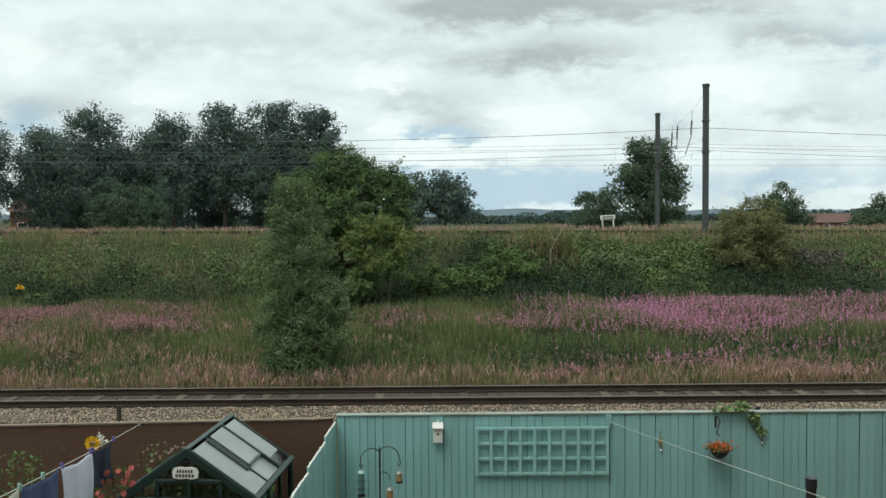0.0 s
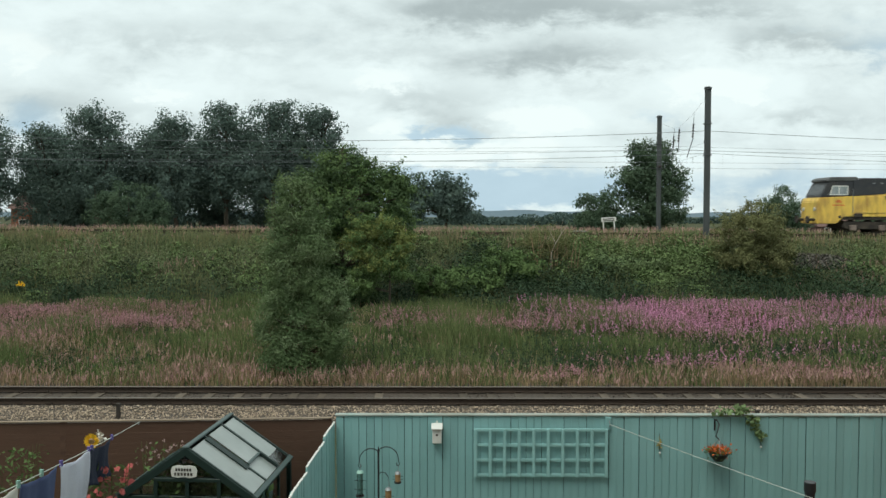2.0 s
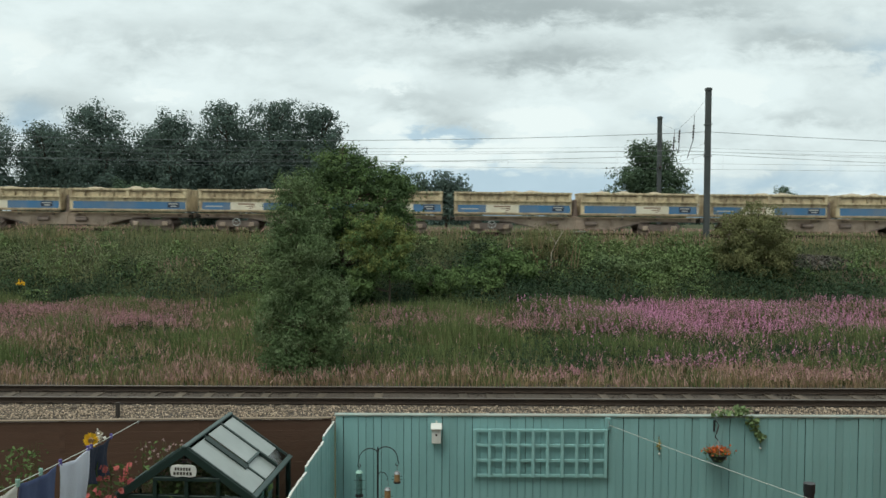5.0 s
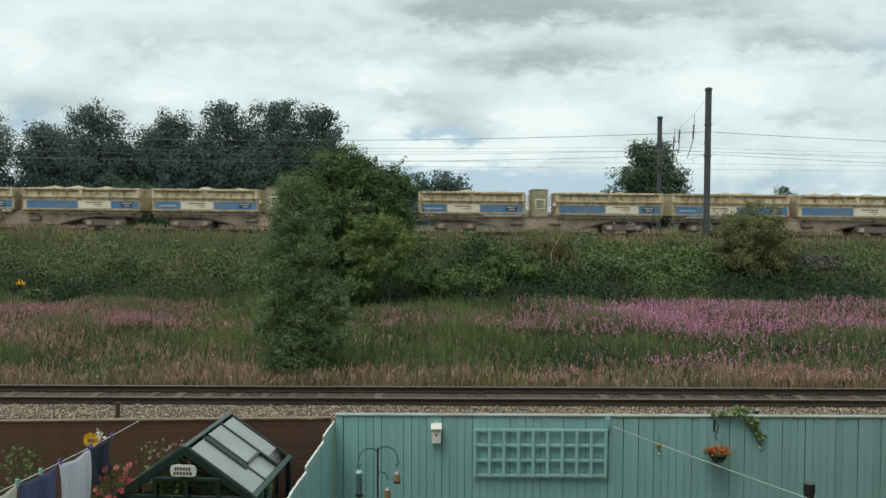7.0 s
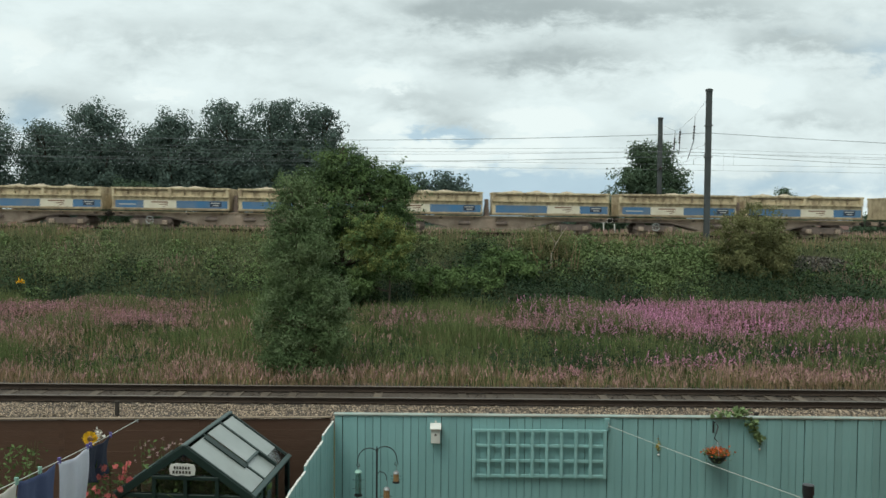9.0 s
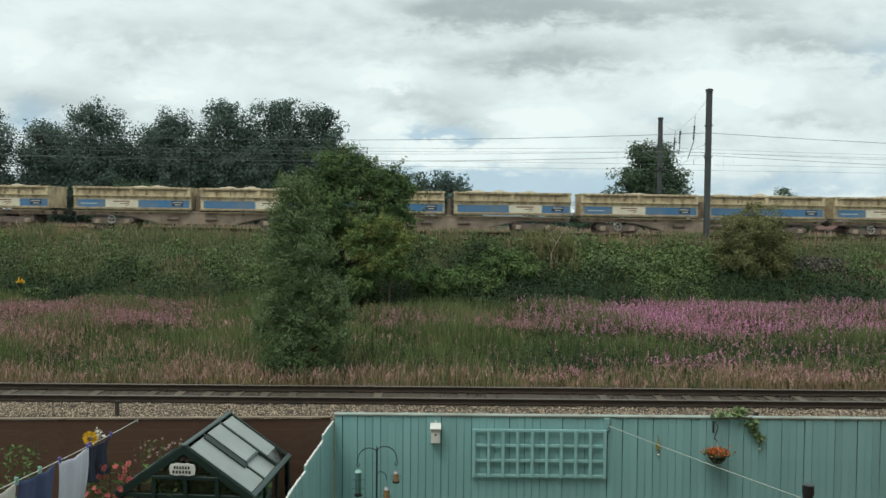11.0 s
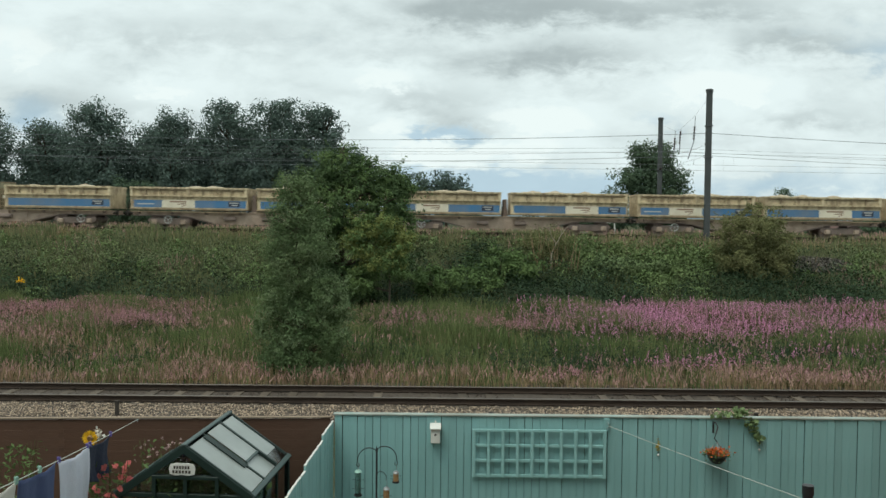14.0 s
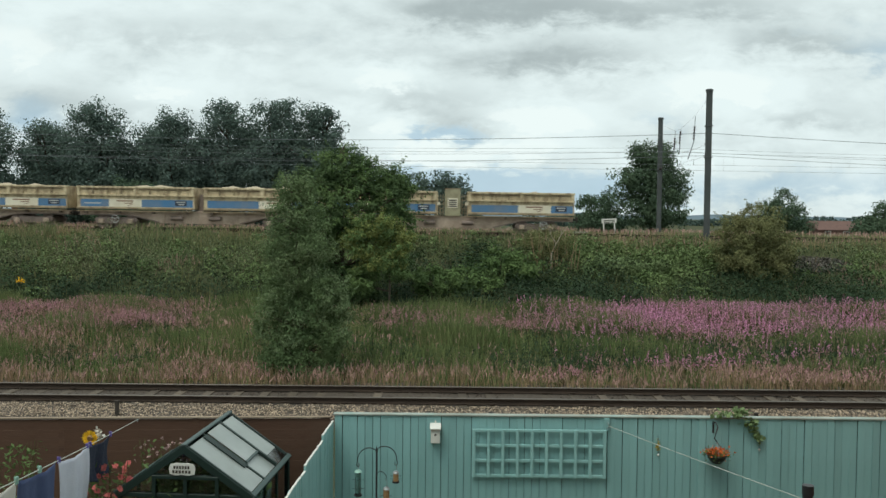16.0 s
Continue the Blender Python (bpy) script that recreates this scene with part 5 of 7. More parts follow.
def make_bramble():
    rng = np.random.default_rng(31)
    # a low green mat over the whole slope
    n = 56000
    x, y = rng.uniform(-34, 34, n), rng.uniform(42.6, 52.6, n)
    bare = (((x - 21.2) / 2.2) ** 2 + ((y - 49.0) / 0.9) ** 2 < 1) | (((x + 2.6) / 2.2) ** 2 + ((y - 42.7) / 0.8) ** 2 < 1)
    x, y = x[~bare], y[~bare]
    P = on_land(x, y)
    P[:, 2] += rng.uniform(0.02, 0.30, len(x)) * (0.5 + patchy(x, y, 0.9, 0.8))
    low = soft(y, 46.5, 44.0)
    k = rng.uniform(0, 1, len(x)) < 0.55 + 0.4 * low
    tagged(quads_object("ground_ivy", leaf_quads(P[k], 0.11, rng, 0.6, 0.5), "dark_leaf_and_shade"), "low ivy and weeds, darkened for shade between the mounds", "weeds", kind="stuff")
    tagged(quads_object("bank_weeds", leaf_quads(P[~k], 0.10, rng, 0.45, 0.5), "bramble"), "green weeds covering the embankment", "weeds", kind="stuff")
    # mounds: bramble thickets, paler weeds high on the slope, darker leaves for the shade between and at the foot
    n = 980
    x, y = rng.uniform(-33, 33, n), rng.uniform(43.0, 52.0, n)
    u = x / y
    open_ = ((x - 21.2) / 2.6) ** 2 + ((y - 49.0) / 1.3) ** 2 > 1
    top = soft(y, 48.6, 51.2)
    keep = open_ & (rng.uniform(0, 1, n) > 0.55 * top * soft(-x, 1, 5))
    x, y, u, top = x[keep], y[keep], u[keep], top[keep]
    n = len(x)
    big = rng.uniform(0, 1, n)
    r = 0.40 + 0.75 * big ** 2 + 0.6 * (big > 0.95) * soft(y, 50, 48.5) + 0.25 * soft(x, -2, 3) * soft(y, 49, 46)
    h = r * rng.uniform(0.7, 1.35, n) * (1 - 0.6 * top)
    tone = 0.5 * patchy(x, y, 0.55, 1.7) + 0.5 * patchy(x, y, 1.15, 0.6) + rng.normal(0, 0.07, n)
    thicket = soft(x, 6.5, 8.5) * soft(x, 17.0, 14.5) * soft(y, 45.6, 47.0)       # bright-leaved bramble
    pale = 0.50 * soft(-x, 2, 9) * soft(y, 46.0, 48.5) + 0.6 * soft(x, 19, 23) * soft(y, 47.5, 50.0) + 0.3 * top
    # lowers the tone where shadow lies, so that darker leaves are picked
    dark = 0.45 * soft(x, -5, -2) * soft(x, 7.5, 4.5) * soft(y, 51, 49.5) + 0.38 * soft(y, 47.0, 44.8)
    kind = np.where(tone + thicket * 0.5 - dark * 0.5 > 0.68, 1, np.where(tone + pale - dark > 0.72, 2, np.where(tone - dark + pale * 0.5 < 0.42, 3, 0)))
    for kd, per, size, mat, name, label in (
            (0, 240, 0.112, "bramble", "bramble_bank", "dense green bramble covering the embankment"),
            (1, 250, 0.12, "bramble_bright", "bright_bramble", "bright green bramble arching over the embankment"),
            (2, 230, 0.095, "weed_pale", "nettle_bank", "pale grey-green weeds high on the embankment"),
            (3, 200, 0.118, "dark_leaf_and_shade", "dark_bramble_bank", "bramble thickets whose dark green holds the bank's shadows")):
        q = kind == kd
        P, face, sz = mound_leaves(rng, x[q], y[q], r[q], h[q], per, size)
        tagged(quads_object(name, leaf_quads(P, sz, rng, 0.6, 0.3, face), mat), label, "brambles" if kd != 2 else "weeds", kind="stuff")
    # arching canes with pale leaves out of the thickets
    q = np.where((kind == 1) | (kind == 0))[0]
    m = 900
    w = q[rng.integers(0, len(q), m)]
    ang = rng.uniform(0, math.tau, m)
    f = np.tile(np.linspace(0, 1, 14), m)
    i14 = np.repeat(np.arange(m), 14)
    run = rng.uniform(0.5, 1.3, m)[i14] * f
    cx, cy = x[w][i14] + np.cos(ang)[i14] * run, y[w][i14] + np.sin(ang)[i14] * run * 0.7
    P = on_land(cx, cy)
    P[:, 2] += h[w][i14] * (0.9 + 0.9 * f - 1.3 * f ** 2) + 0.12
    P += rng.normal(0, 0.05, P.shape)
    tagged(quads_object("bramble_canes", leaf_quads(P, 0.15, rng, 0.6, 0.8), "bramble_bright"), "arching bramble canes with light green leaves", "brambles", kind="stuff")
    # rusty pink dock and dead stalks in patches
    n = 7000
    x, y = rng.uniform(-30, 30, n), rng.uniform(43.5, 51.5, n)
    spots = ((-15.2, 47.6, 0.9, 0.6), (-21.2, 49.9, 1.6, 0.5), (19.6, 44.2, 1.3, 1.1), (24.5, 47.0, 2.5, 1.4), (12.5, 50.4, 3.0, 0.6), (6.4, 50.6, 2.2, 0.6))
    dens = sum(np.exp(-((x - a) / c) ** 2 - ((y - b) / d) ** 2) for a, b, c, d in spots)
    k = rng.uniform(0, 1, n) < dens
    P = on_land(x[k], y[k], 0.25)
    tagged(quads_object("dock_stalks", blades(P, 0.48, 0.045, rng, 0.35), "seed_pink"), "rusty pink dead dock stalks on the embankment", "weeds", kind="stuff")
    # worn bare earth showing on the bank and at the hawthorn's foot
    Q = []
    for a, b, c, d, m in ((21.3, 48.9, 2.3, 0.95, 5200), (-2.6, 42.7, 2.2, 0.8, 3200)):
        r, g = np.sqrt(rng.uniform(0, 1, m)), rng.uniform(0, math.tau, m)
        Q.append(on_land(a + c * r * np.cos(g), b + d * r * np.sin(g), 0.03))
    Q = np.concatenate(Q)
    Q[:, 2] += rng.uniform(0, 0.06, len(Q))
    tagged(quads_object("bare_earth", leaf_quads(Q, 0.14, rng, 0.9, 1.2), "earth"), "crumbling grey-brown bare earth on the bank", "earth", kind="stuff")
    # upright stalks through the bramble
    m = 7000
    sx, sy = rng.uniform(-34, 34, m), rng.uniform(43.0, 51.0, m)
    ok = rng.uniform(0, 1, m) < np.clip(1.6 * (patchy(sx, sy, 0.8, 6.1) - 0.35), 0.05, 1)
    S = on_land(sx[ok], sy[ok], 0.25)
    tagged(quads_object("bank_stalks", blades(S, 0.45 + 0.4 * patchy(sx[ok], sy[ok], 1.4, 0.8), 0.04, rng, 0.22), "leaf_olive"), "upright olive green stalks rising through the bramble", "weeds", kind="stuff")
    # grass on the upper slope and along the crest
    n = 70000
    x = rng.uniform(-34, 34, n)
    y = rng.uniform(45.0, 53.0, n)
    keep = rng.uniform(0, 1, n) < np.clip(0.16 * patchy(x, y, 1.2, 0.3) + 0.75 * soft(y, 49.2, 51.2), 0, 1) * (0.6 + 0.4 * soft(-x, -12, 8))
    x, y = x[keep], y[keep]
    P = on_land(x, y, 0.05)
    tagged(quads_object("bank_grass", blades(P, 0.24 + 0.30 * patchy(x, y, 1.0, 0.2) + 0.34 * soft(y, 50.6, 51.8) * soft(0.6 * patchy(x, y, 1.3, 1.2) + 0.4 * patchy(x, y, 3.1, 0.4), 0.25, 0.75), 0.034, rng, 0.25), "grass_pale"), "pale green grass along the top of the embankment", "grass", kind="stuff")
    n = 26000
    x = rng.uniform(-34, 34, n)
    y = rng.uniform(46.5, 53.0, n)
    keep = rng.uniform(0, 1, n) < (0.008 + 0.6 * soft(y, 50.2, 51.2)) * (0.25 + 1.2 * patchy(x, y, 0.55, 1.7) ** 2) + 0.06 * soft(patchy(x, y, 0.9, 4.4), 0.68, 0.85) * soft(-x, 4, 12)
    x, y = x[keep], y[keep]
    P = on_land(x, y, 0.1)
    h = 0.34 + 0.45 * patchy(x, y, 0.8, 2.2) * soft(patchy(x, y, 1.9, 0.7), 0.3, 0.8) + 0.10 * soft(y, 51, 52)
    tagged(quads_object("crest_grass", blades(P, h, 0.03, rng, 0.15), "grass_dry"), "tall dry grass along the embankment crest", "grass", kind="stuff")
    P[:, 2] += h * 0.85
    k = rng.uniform(0, 1, len(P)) < 0.22
    tagged(quads_object("crest_seed_heads", blades(P[k], 0.2, 0.05, rng, 0.25), "seed_pink"), "reddish seed heads along the embankment crest", "grass", kind="stuff")


make_bramble()


def make_far_verge():
    rng = np.random.default_rng(36)
    n = 30000
    x = rng.uniform(-46, 46, n)
    y = rng.uniform(63.8, 73.0, n)
    keep = rng.uniform(0, 1, n) < 0.35 + 0.7 * patchy(x, y, 0.5, 2.6)
    P = on_land(x[keep], y[keep])
    h = 0.16 + 0.30 * patchy(x[keep], y[keep], 0.7, 1.2) + 0.12 * soft(x[keep], -5, 10)
    k = rng.uniform(0, 1, len(P)) < 0.86
    tagged(quads_object("far_verge_grass", blades(P[k], h[k], 0.05, rng, 0.25), "grass_pale"), "green grass on the far side of the tracks", "grass", kind="stuff")
    tagged(quads_object("far_dry_grass", blades(P[~k], h[~k] * 1.15, 0.05, rng, 0.15), "grass_dry"), "tall dry grass on the far side of the tracks", "grass", kind="stuff")
    Q = P[~k].copy()
    Q[:, 2] += h[~k] * 0.9
    tagged(quads_object("far_seed_heads", blades(Q, 0.25, 0.07, rng, 0.3), "seed_pink"), "pinkish seed heads on the far side of the tracks", "grass", kind="stuff")


make_far_verge()


def tree(name, label, category, x, y, lobes, n, size, mat, seed, clump=0.4, trunk=0.16, aspect=0.6, second=None, base=None, group="", inner=0.55, whips=None):
    """Trunk and limbs that reach into the lobes of the crown, and leaves in clumps. A lobe: dx, dy, z over the ground, rx, ry, rz."""
    rng = np.random.default_rng(seed)
    z0 = float(land(x, y)) - 0.1 if base is None else base
    t = thing(name, label, category, group, at=pose(x, y, z0))
    bm = bmesh.new()
    top = max(l[2] + l[5] * 0.4 for l in lobes)
    lean = rng.normal(0, 0.05, 2) * top
    spine = [(lean[0] * f ** 2, lean[1] * f ** 2, top * f) for f in np.linspace(0, 1, 7)]
    tube(bm, spine, trunk, trunk * 0.25, 8)
    trunk_ob = part("trunk", bm, "bark", t)
    for dx, dy, z, rx, ry, rz in lobes:
        f = float(np.clip((z - rz * 0.8) / top, 0.12, 0.8))
        s = Vector((lean[0] * f ** 2, lean[1] * f ** 2, top * f))
        for k in range(3):
            d = rng.normal(0, 0.5, 3)
            e = Vector((dx + d[0] * rx, dy + d[1] * ry, z + d[2] * rz * 0.6 + rz * 0.2))
            mid = s.lerp(e, 0.5) + Vector((0, 0, -0.08 * (e - s).length))
            bm = bmesh.new()
            tube(bm, [s, mid, e], trunk * 0.38, trunk * 0.08, 5)
            part("limb", bm, "bark", t)
    vol = np.array([l[3] * l[4] * l[5] for l in lobes]) ** 0.75
    vol /= vol.sum()
    C, O = [], []
    for l, w in zip(lobes, vol):
        k = max(4, int(w * n / 55))
        d = rng.normal(size=(k, 3))
        d /= np.linalg.norm(d, axis=1, keepdims=True)
        r = rng.uniform(inner, 1.06, (k, 1)) * (1 + 0.10 * np.sin(d[:, :1] * 5 + seed) + 0.08 * np.sin(d[:, 2:] * 7 + seed))
        C.append(np.array(l[:3]) + d * r * np.array(l[3:]))
        O.append(d)
    C, O = np.concatenate(C), np.concatenate(O)
    idx = rng.integers(0, len(C), n)
    off = np.clip(rng.normal(0, 1, (n, 3)), -1.5, 1.5) * clump * rng.uniform(0.45, 0.75, (len(C), 1))[idx] * np.array((1, 1, 0.8))
    P = C[idx] + off
    face = off / clump * 1.1 + O[idx] * 0.5
    if whips:
        # thin shoots that stand out of the outline, leaves all along them
        m, long_, rise = whips
        w = rng.integers(0, len(C), m)
        dirs = O[w] * np.array((1, 0.6, 0.8)) + np.array((0, 0, rise)) + rng.normal(0, 0.25, (m, 3))
        dirs /= np.linalg.norm(dirs, axis=1, keepdims=True)
        per = 22
        f = np.tile(np.linspace(0.1, 1, per), m)[:, None]
        reach = np.repeat(long_ * rng.uniform(0.5, 1.2, (m, 1)), per, 0)
        S = np.repeat(C[w], per, 0) + np.repeat(dirs, per, 0) * f * reach + rng.normal(0, 0.35 * size, (m * per, 3)) - np.array((0, 0, 0.22)) * (f * reach) ** 2
        P = np.concatenate([P, S])
        face = np.concatenate([face, np.repeat(dirs, per, 0) * 0.6])
        idx = np.concatenate([idx, np.repeat(w, per)])
    P[:, 2] = np.maximum(P[:, 2], 0.05)
    Q = leaf_quads(P, size, rng, aspect, 0.35, face)
    if second:
        sel = (C[idx][:, 2] > np.quantile(C[:, 2], 0.2)) & (rng.uniform(0, 1, len(C))[idx] < second[1])
        quads_object("crown", Q[~sel], mat, t)
        quads_object("crown", Q[sel], second[0], t, "paler young leaves")
    else:
        quads_object("crown", Q, mat, t)
    return t


# shrub by the track, two leaders
tree("willow_shrub", "tall grey-green willow shrub growing beside the railway track", "shrub", -4.25, 25.75,
     [(1.17, 0.05, 2.32, 0.31, 0.31, 0.55), (-1.26, 0.05, 1.61, 0.24, 0.24, 0.58), (-0.38, 0.07, 5.85, 0.44, 0.47, 0.58), (0.13, 0.07, 5.92, 0.27, 0.33, 0.41), (-0.57, -0.05, 5.06, 0.46, 0.47, 0.58), (0.08, 0.05, 5.11, 0.48, 0.52, 0.65), (-0.71, -0.02, 4.17, 0.51, 0.57, 0.72), (0.25, -0.12, 4.17, 0.65, 0.63, 0.79), (-0.26, 0.02, 3.32, 0.79, 0.63, 0.79), (0.73, -0.02, 2.63, 0.62, 0.63, 0.79), (-0.78, 0.0, 2.38, 0.51, 0.68, 0.85), (0.16, 0.05, 1.86, 0.99, 0.79, 0.96), (0.93, -0.1, 1.44, 0.51, 0.57, 0.72), (-0.61, -0.05, 1.09, 0.62, 0.66, 0.82), (-0.01, -0.1, 0.5, 1.03, 0.82, 0.58), (0.86, 0.02, 0.5, 0.41, 0.41, 0.51), (-1.12, 0.07, 0.5, 0.27, 0.38, 0.48)],
     78000, 0.078, "leaf_willow", 41, clump=0.20, trunk=0.09, aspect=0.40, second=("leaf_pale", 0.30), inner=0.45, whips=(420, 0.55, 0.9))
tree("hawthorn", "broad green hawthorn with arching sprays on the embankment foot", "tree", -5.1, 42.6,
     [(2.78, 0.07, 6.52, 0.85, 0.68, 0.74), (2.95, 0.05, 5.9, 0.51, 0.51, 0.68), (2.16, 0.1, 7.03, 0.79, 0.63, 0.62), (-0.1, -0.07, 7.31, 1.24, 1.0, 1.13), (-1.35, -0.05, 6.58, 1.07, 0.86, 1.02), (1.25, -0.07, 6.75, 1.07, 0.86, 0.85), (2.44, -0.1, 5.9, 0.96, 0.77, 0.91), (-0.1, -0.1, 5.25, 1.87, 1.49, 1.58), (2.84, 0.02, 4.6, 0.85, 0.86, 1.07), (1.73, -0.07, 3.41, 1.41, 1.13, 1.19), (0.69, -0.12, 1.71, 1.19, 0.95, 0.96), (2.72, 0.02, 2.68, 0.96, 0.77, 0.79), (-1.24, -0.05, 3.84, 1.3, 1.27, 1.58), (-0.67, 0.07, 2.0, 1.13, 1.0, 1.24), (2.95, -0.02, 6.75, 0.45, 0.36, 0.34), (1.51, 0.07, 7.6, 0.51, 0.41, 0.34), (0.29, -0.05, 8.33, 0.4, 0.32, 0.28)],
     68000, 0.12, "leaf_thorn", 42, clump=0.30, trunk=0.2, aspect=0.6, second=("leaf_haw", 0.30), inner=0.55, whips=(300, 1.1, 0.3))
tree("elder_bush", "young yellow-green elder bush against the hawthorn", "shrub", -2.55, 40.6,
     [(-0.66, -0.05, 4.54, 0.97, 0.78, 0.59), (0.29, 0.07, 3.73, 0.86, 0.69, 0.75), (-1.33, 0.02, 3.73, 0.86, 0.69, 0.7), (-0.52, -0.07, 2.79, 1.08, 0.86, 0.81), (-1.33, 0.05, 1.84, 0.65, 0.52, 0.65), (0.42, 0.02, 2.38, 0.49, 0.43, 0.54)], 14000, 0.125, "leaf_haw", 43, clump=0.24, trunk=0.06, aspect=0.5, second=("leaf_young", 0.6), whips=(90, 0.7, 0.4))
# shrubs on the bank
tree("olive_shrub", "rounded olive-green shrub on the upper embankment", "shrub", 17.4, 47.6,
     [(0, 0, 2.5, 2.1, 1.5, 1.5), (-1.1, 0, 1.8, 1.4, 1.2, 1.3), (1.2, 0, 1.6, 1.4, 1.2, 1.2), (0.2, 0, 3.4, 1.4, 1.0, 0.8), (0.1, -0.3, 0.9, 2.0, 1.2, 0.9)], 21000, 0.13, "leaf_olive", 44, whips=(200, 0.7, 0.5), clump=0.3, trunk=0.08, aspect=0.5)
tree("dry_shrub", "sparse twiggy shrub on the embankment crest", "shrub", 5.9, 49.0,
     [(0, 0, 1.4, 1.5, 0.9, 0.8), (-0.7, 0, 1.0, 0.9, 0.8, 0.8), (0.8, 0, 0.8, 1.1, 0.8, 0.7)], 3600, 0.12, "leaf_olive", 45, clump=0.35, trunk=0.05, aspect=0.4)
tree("bank_bush", "dark green bush on the embankment side", "shrub", 3.2, 47.0,
     [(0, 0, 0.9, 1.5, 1.0, 0.9), (1.3, 0, 0.8, 1.2, 0.9, 0.8), (-1.2, 0, 0.7, 1.2, 0.9, 0.7)], 8000, 0.16, "leaf_haw", 46, clump=0.3, trunk=0.06)
tree("bank_bush", "low dark green bush beside the hawthorn", "shrub", -0.4, 45.2,
     [(0, 0, 0.8, 1.6, 1.0, 0.9), (1.8, 0, 0.9, 1.4, 0.9, 0.8)], 7000, 0.16, "leaf_haw", 47, clump=0.3, trunk=0.06)
tree("bank_bush", "low green bush on the embankment side", "shrub", 9.6, 47.5,
     [(0, 0, 0.6, 1.8, 1.0, 0.7), (1.8, 0, 0.5, 1.4, 0.9, 0.6)], 6500, 0.16, "bramble", 48, clump=0.3, trunk=0.05)

_dry = tree("twiggy_shrub", "half-bare shrub with pale dead twigs on the embankment", "shrub", 6.3, 48.2, [(0, 0, 1.5, 1.1, 0.6, 0.9), (-0.9, 0, 1.1, 0.8, 0.6, 0.7)], 2600, 0.11, "leaf_olive", 49, clump=0.3, trunk=0.04, aspect=0.4)
_rt = random.Random(77)
for _i in range(26):
    _x0 = _rt.uniform(-1.2, 1.3)
    _h = _rt.uniform(1.0, 2.5)
    _l = _rt.uniform(-0.5, 0.6)
    part("twig", tube(bmesh.new(), [(_x0, -0.3, 0.1), (_x0 + _l * 0.4, -0.35, _h * 0.55), (_x0 + _l, -0.3 + _rt.uniform(-0.2, 0.2), _h)], 0.022, 0.006, 5), "grass_dry", _dry, "pale dead twig")
part("branch", tube(bmesh.new(), [(-0.28, -0.75, 0.1), (-0.26, -0.8, 1.0), (-0.02, -0.8, 1.55), (0.30, -0.75, 2.1), (0.62, -0.7, 2.55)], 0.035, 0.014, 6), "deadwood", _dry, "bleached dead branch")
part("branch", tube(bmesh.new(), [(-0.02, -0.8, 1.55), (-0.30, -0.8, 2.1), (-0.42, -0.75, 2.6)], 0.020, 0.008, 5), "deadwood", _dry, "bleached dead branch")
part("branch", tube(bmesh.new(), [(0.30, -0.75, 2.1), (0.28, -0.8, 2.5), (0.40, -0.75, 2.9)], 0.016, 0.006, 5), "deadwood", _dry, "bleached dead branch")
_rag = thing("ragwort", "bright yellow ragwort flower head on the bank", "flower", at=pose(-21.7, 43.6, float(land(-21.7, 43.6))))
_rg = np.random.default_rng(5)
part("stem", tube(bmesh.new(), [(0, 0, 0), (0.03, 0, 0.6), (0, 0, 1.28)], 0.012, 0.008, 5), "fire_stem", _rag)
quads_object("petals", leaf_quads(_rg.normal(0, 1, (70, 3)) * np.array((0.10, 0.06, 0.06)) + np.array((0, 0, 1.3)), 0.09, _rg, 0.8), "sunflower", _rag)

# row of big trees beyond the railway
ROW = [(-48.6, 90, 13.3, 3.3, 61), (-42.4, 92, 12.2, 2.7, 62), (-36.6, 90, 14.0, 3.3, 63), (-31.6, 92, 11.8, 2.8, 64), (-28.2, 90, 13.0, 3.1, 65),
       (-23.2, 91, 14.3, 3.2, 66), (-17.9, 90, 14.6, 3.3, 67), (-13.6, 90, 14.1, 2.8, 68), (-45.6, 98, 10.5, 3.8, 69), (-20.0, 98, 11.0, 4.0, 70), (-33.0, 98, 10.5, 4.0, 71), (-26.0, 97, 11.0, 3.8, 78), (-39.5, 97, 11.0, 3.6, 79), (-10.2, 91, 9.5, 2.6, 80)]
for tx, ty, th, tr, sd in ROW:
    r_ = random.Random(sd)
    th += 0.45
    lobes_ = [(0, 0, th - 2.2, tr * 0.85, tr * 0.85, 2.2), (tr * 0.55, 0, th - 4.4, tr * 0.8, tr * 0.75, 2.4), (-tr * 0.55, 0, th - 4.8, tr * 0.8, tr * 0.75, 2.4),
              (0, 0, th - 6.8, tr * 1.1, tr, 2.8), (r_.uniform(-1, 1), 0, th - 9.0, tr * 1.1, tr, 2.6), (r_.uniform(-1, 1) * tr * 0.6, 0, th - 1.3, tr * 0.45, tr * 0.4, 1.0)]
    tree("sycamore_tree", "tall dark green broadleaf tree in a row behind the railway", "tree", tx, ty, lobes_, 19500, 0.27, "leaf_dark", sd, clump=0.80, trunk=0.28, group="row of trees behind the railway", inner=0.2)
tree("round_bush", "rounded dark bush in front of the tree row", "shrub", -27.6, 75, [(0, 0, 2.6, 3.1, 2.2, 2.2), (-1.8, 0, 1.8, 2.0, 1.8, 1.7), (1.8, 0, 1.7, 2.0, 1.8, 1.6)], 15000, 0.18, "leaf_far", 72, clump=0.4, trunk=0.1)
tree("low_tree", "dark rounded tree beyond the railway", "tree", 0.35, 92, [(0, 0, 5.2, 2.6, 2.2, 2.4), (-2.4, 0, 4.5, 2.4, 2.2, 2.6), (1.4, 0, 4.0, 2.0, 1.8, 2.4), (-4.4, 0, 5.0, 2.0, 1.8, 2.4)], 14000, 0.33, "leaf_dark", 73, clump=0.7, trunk=0.2, inner=0.2)
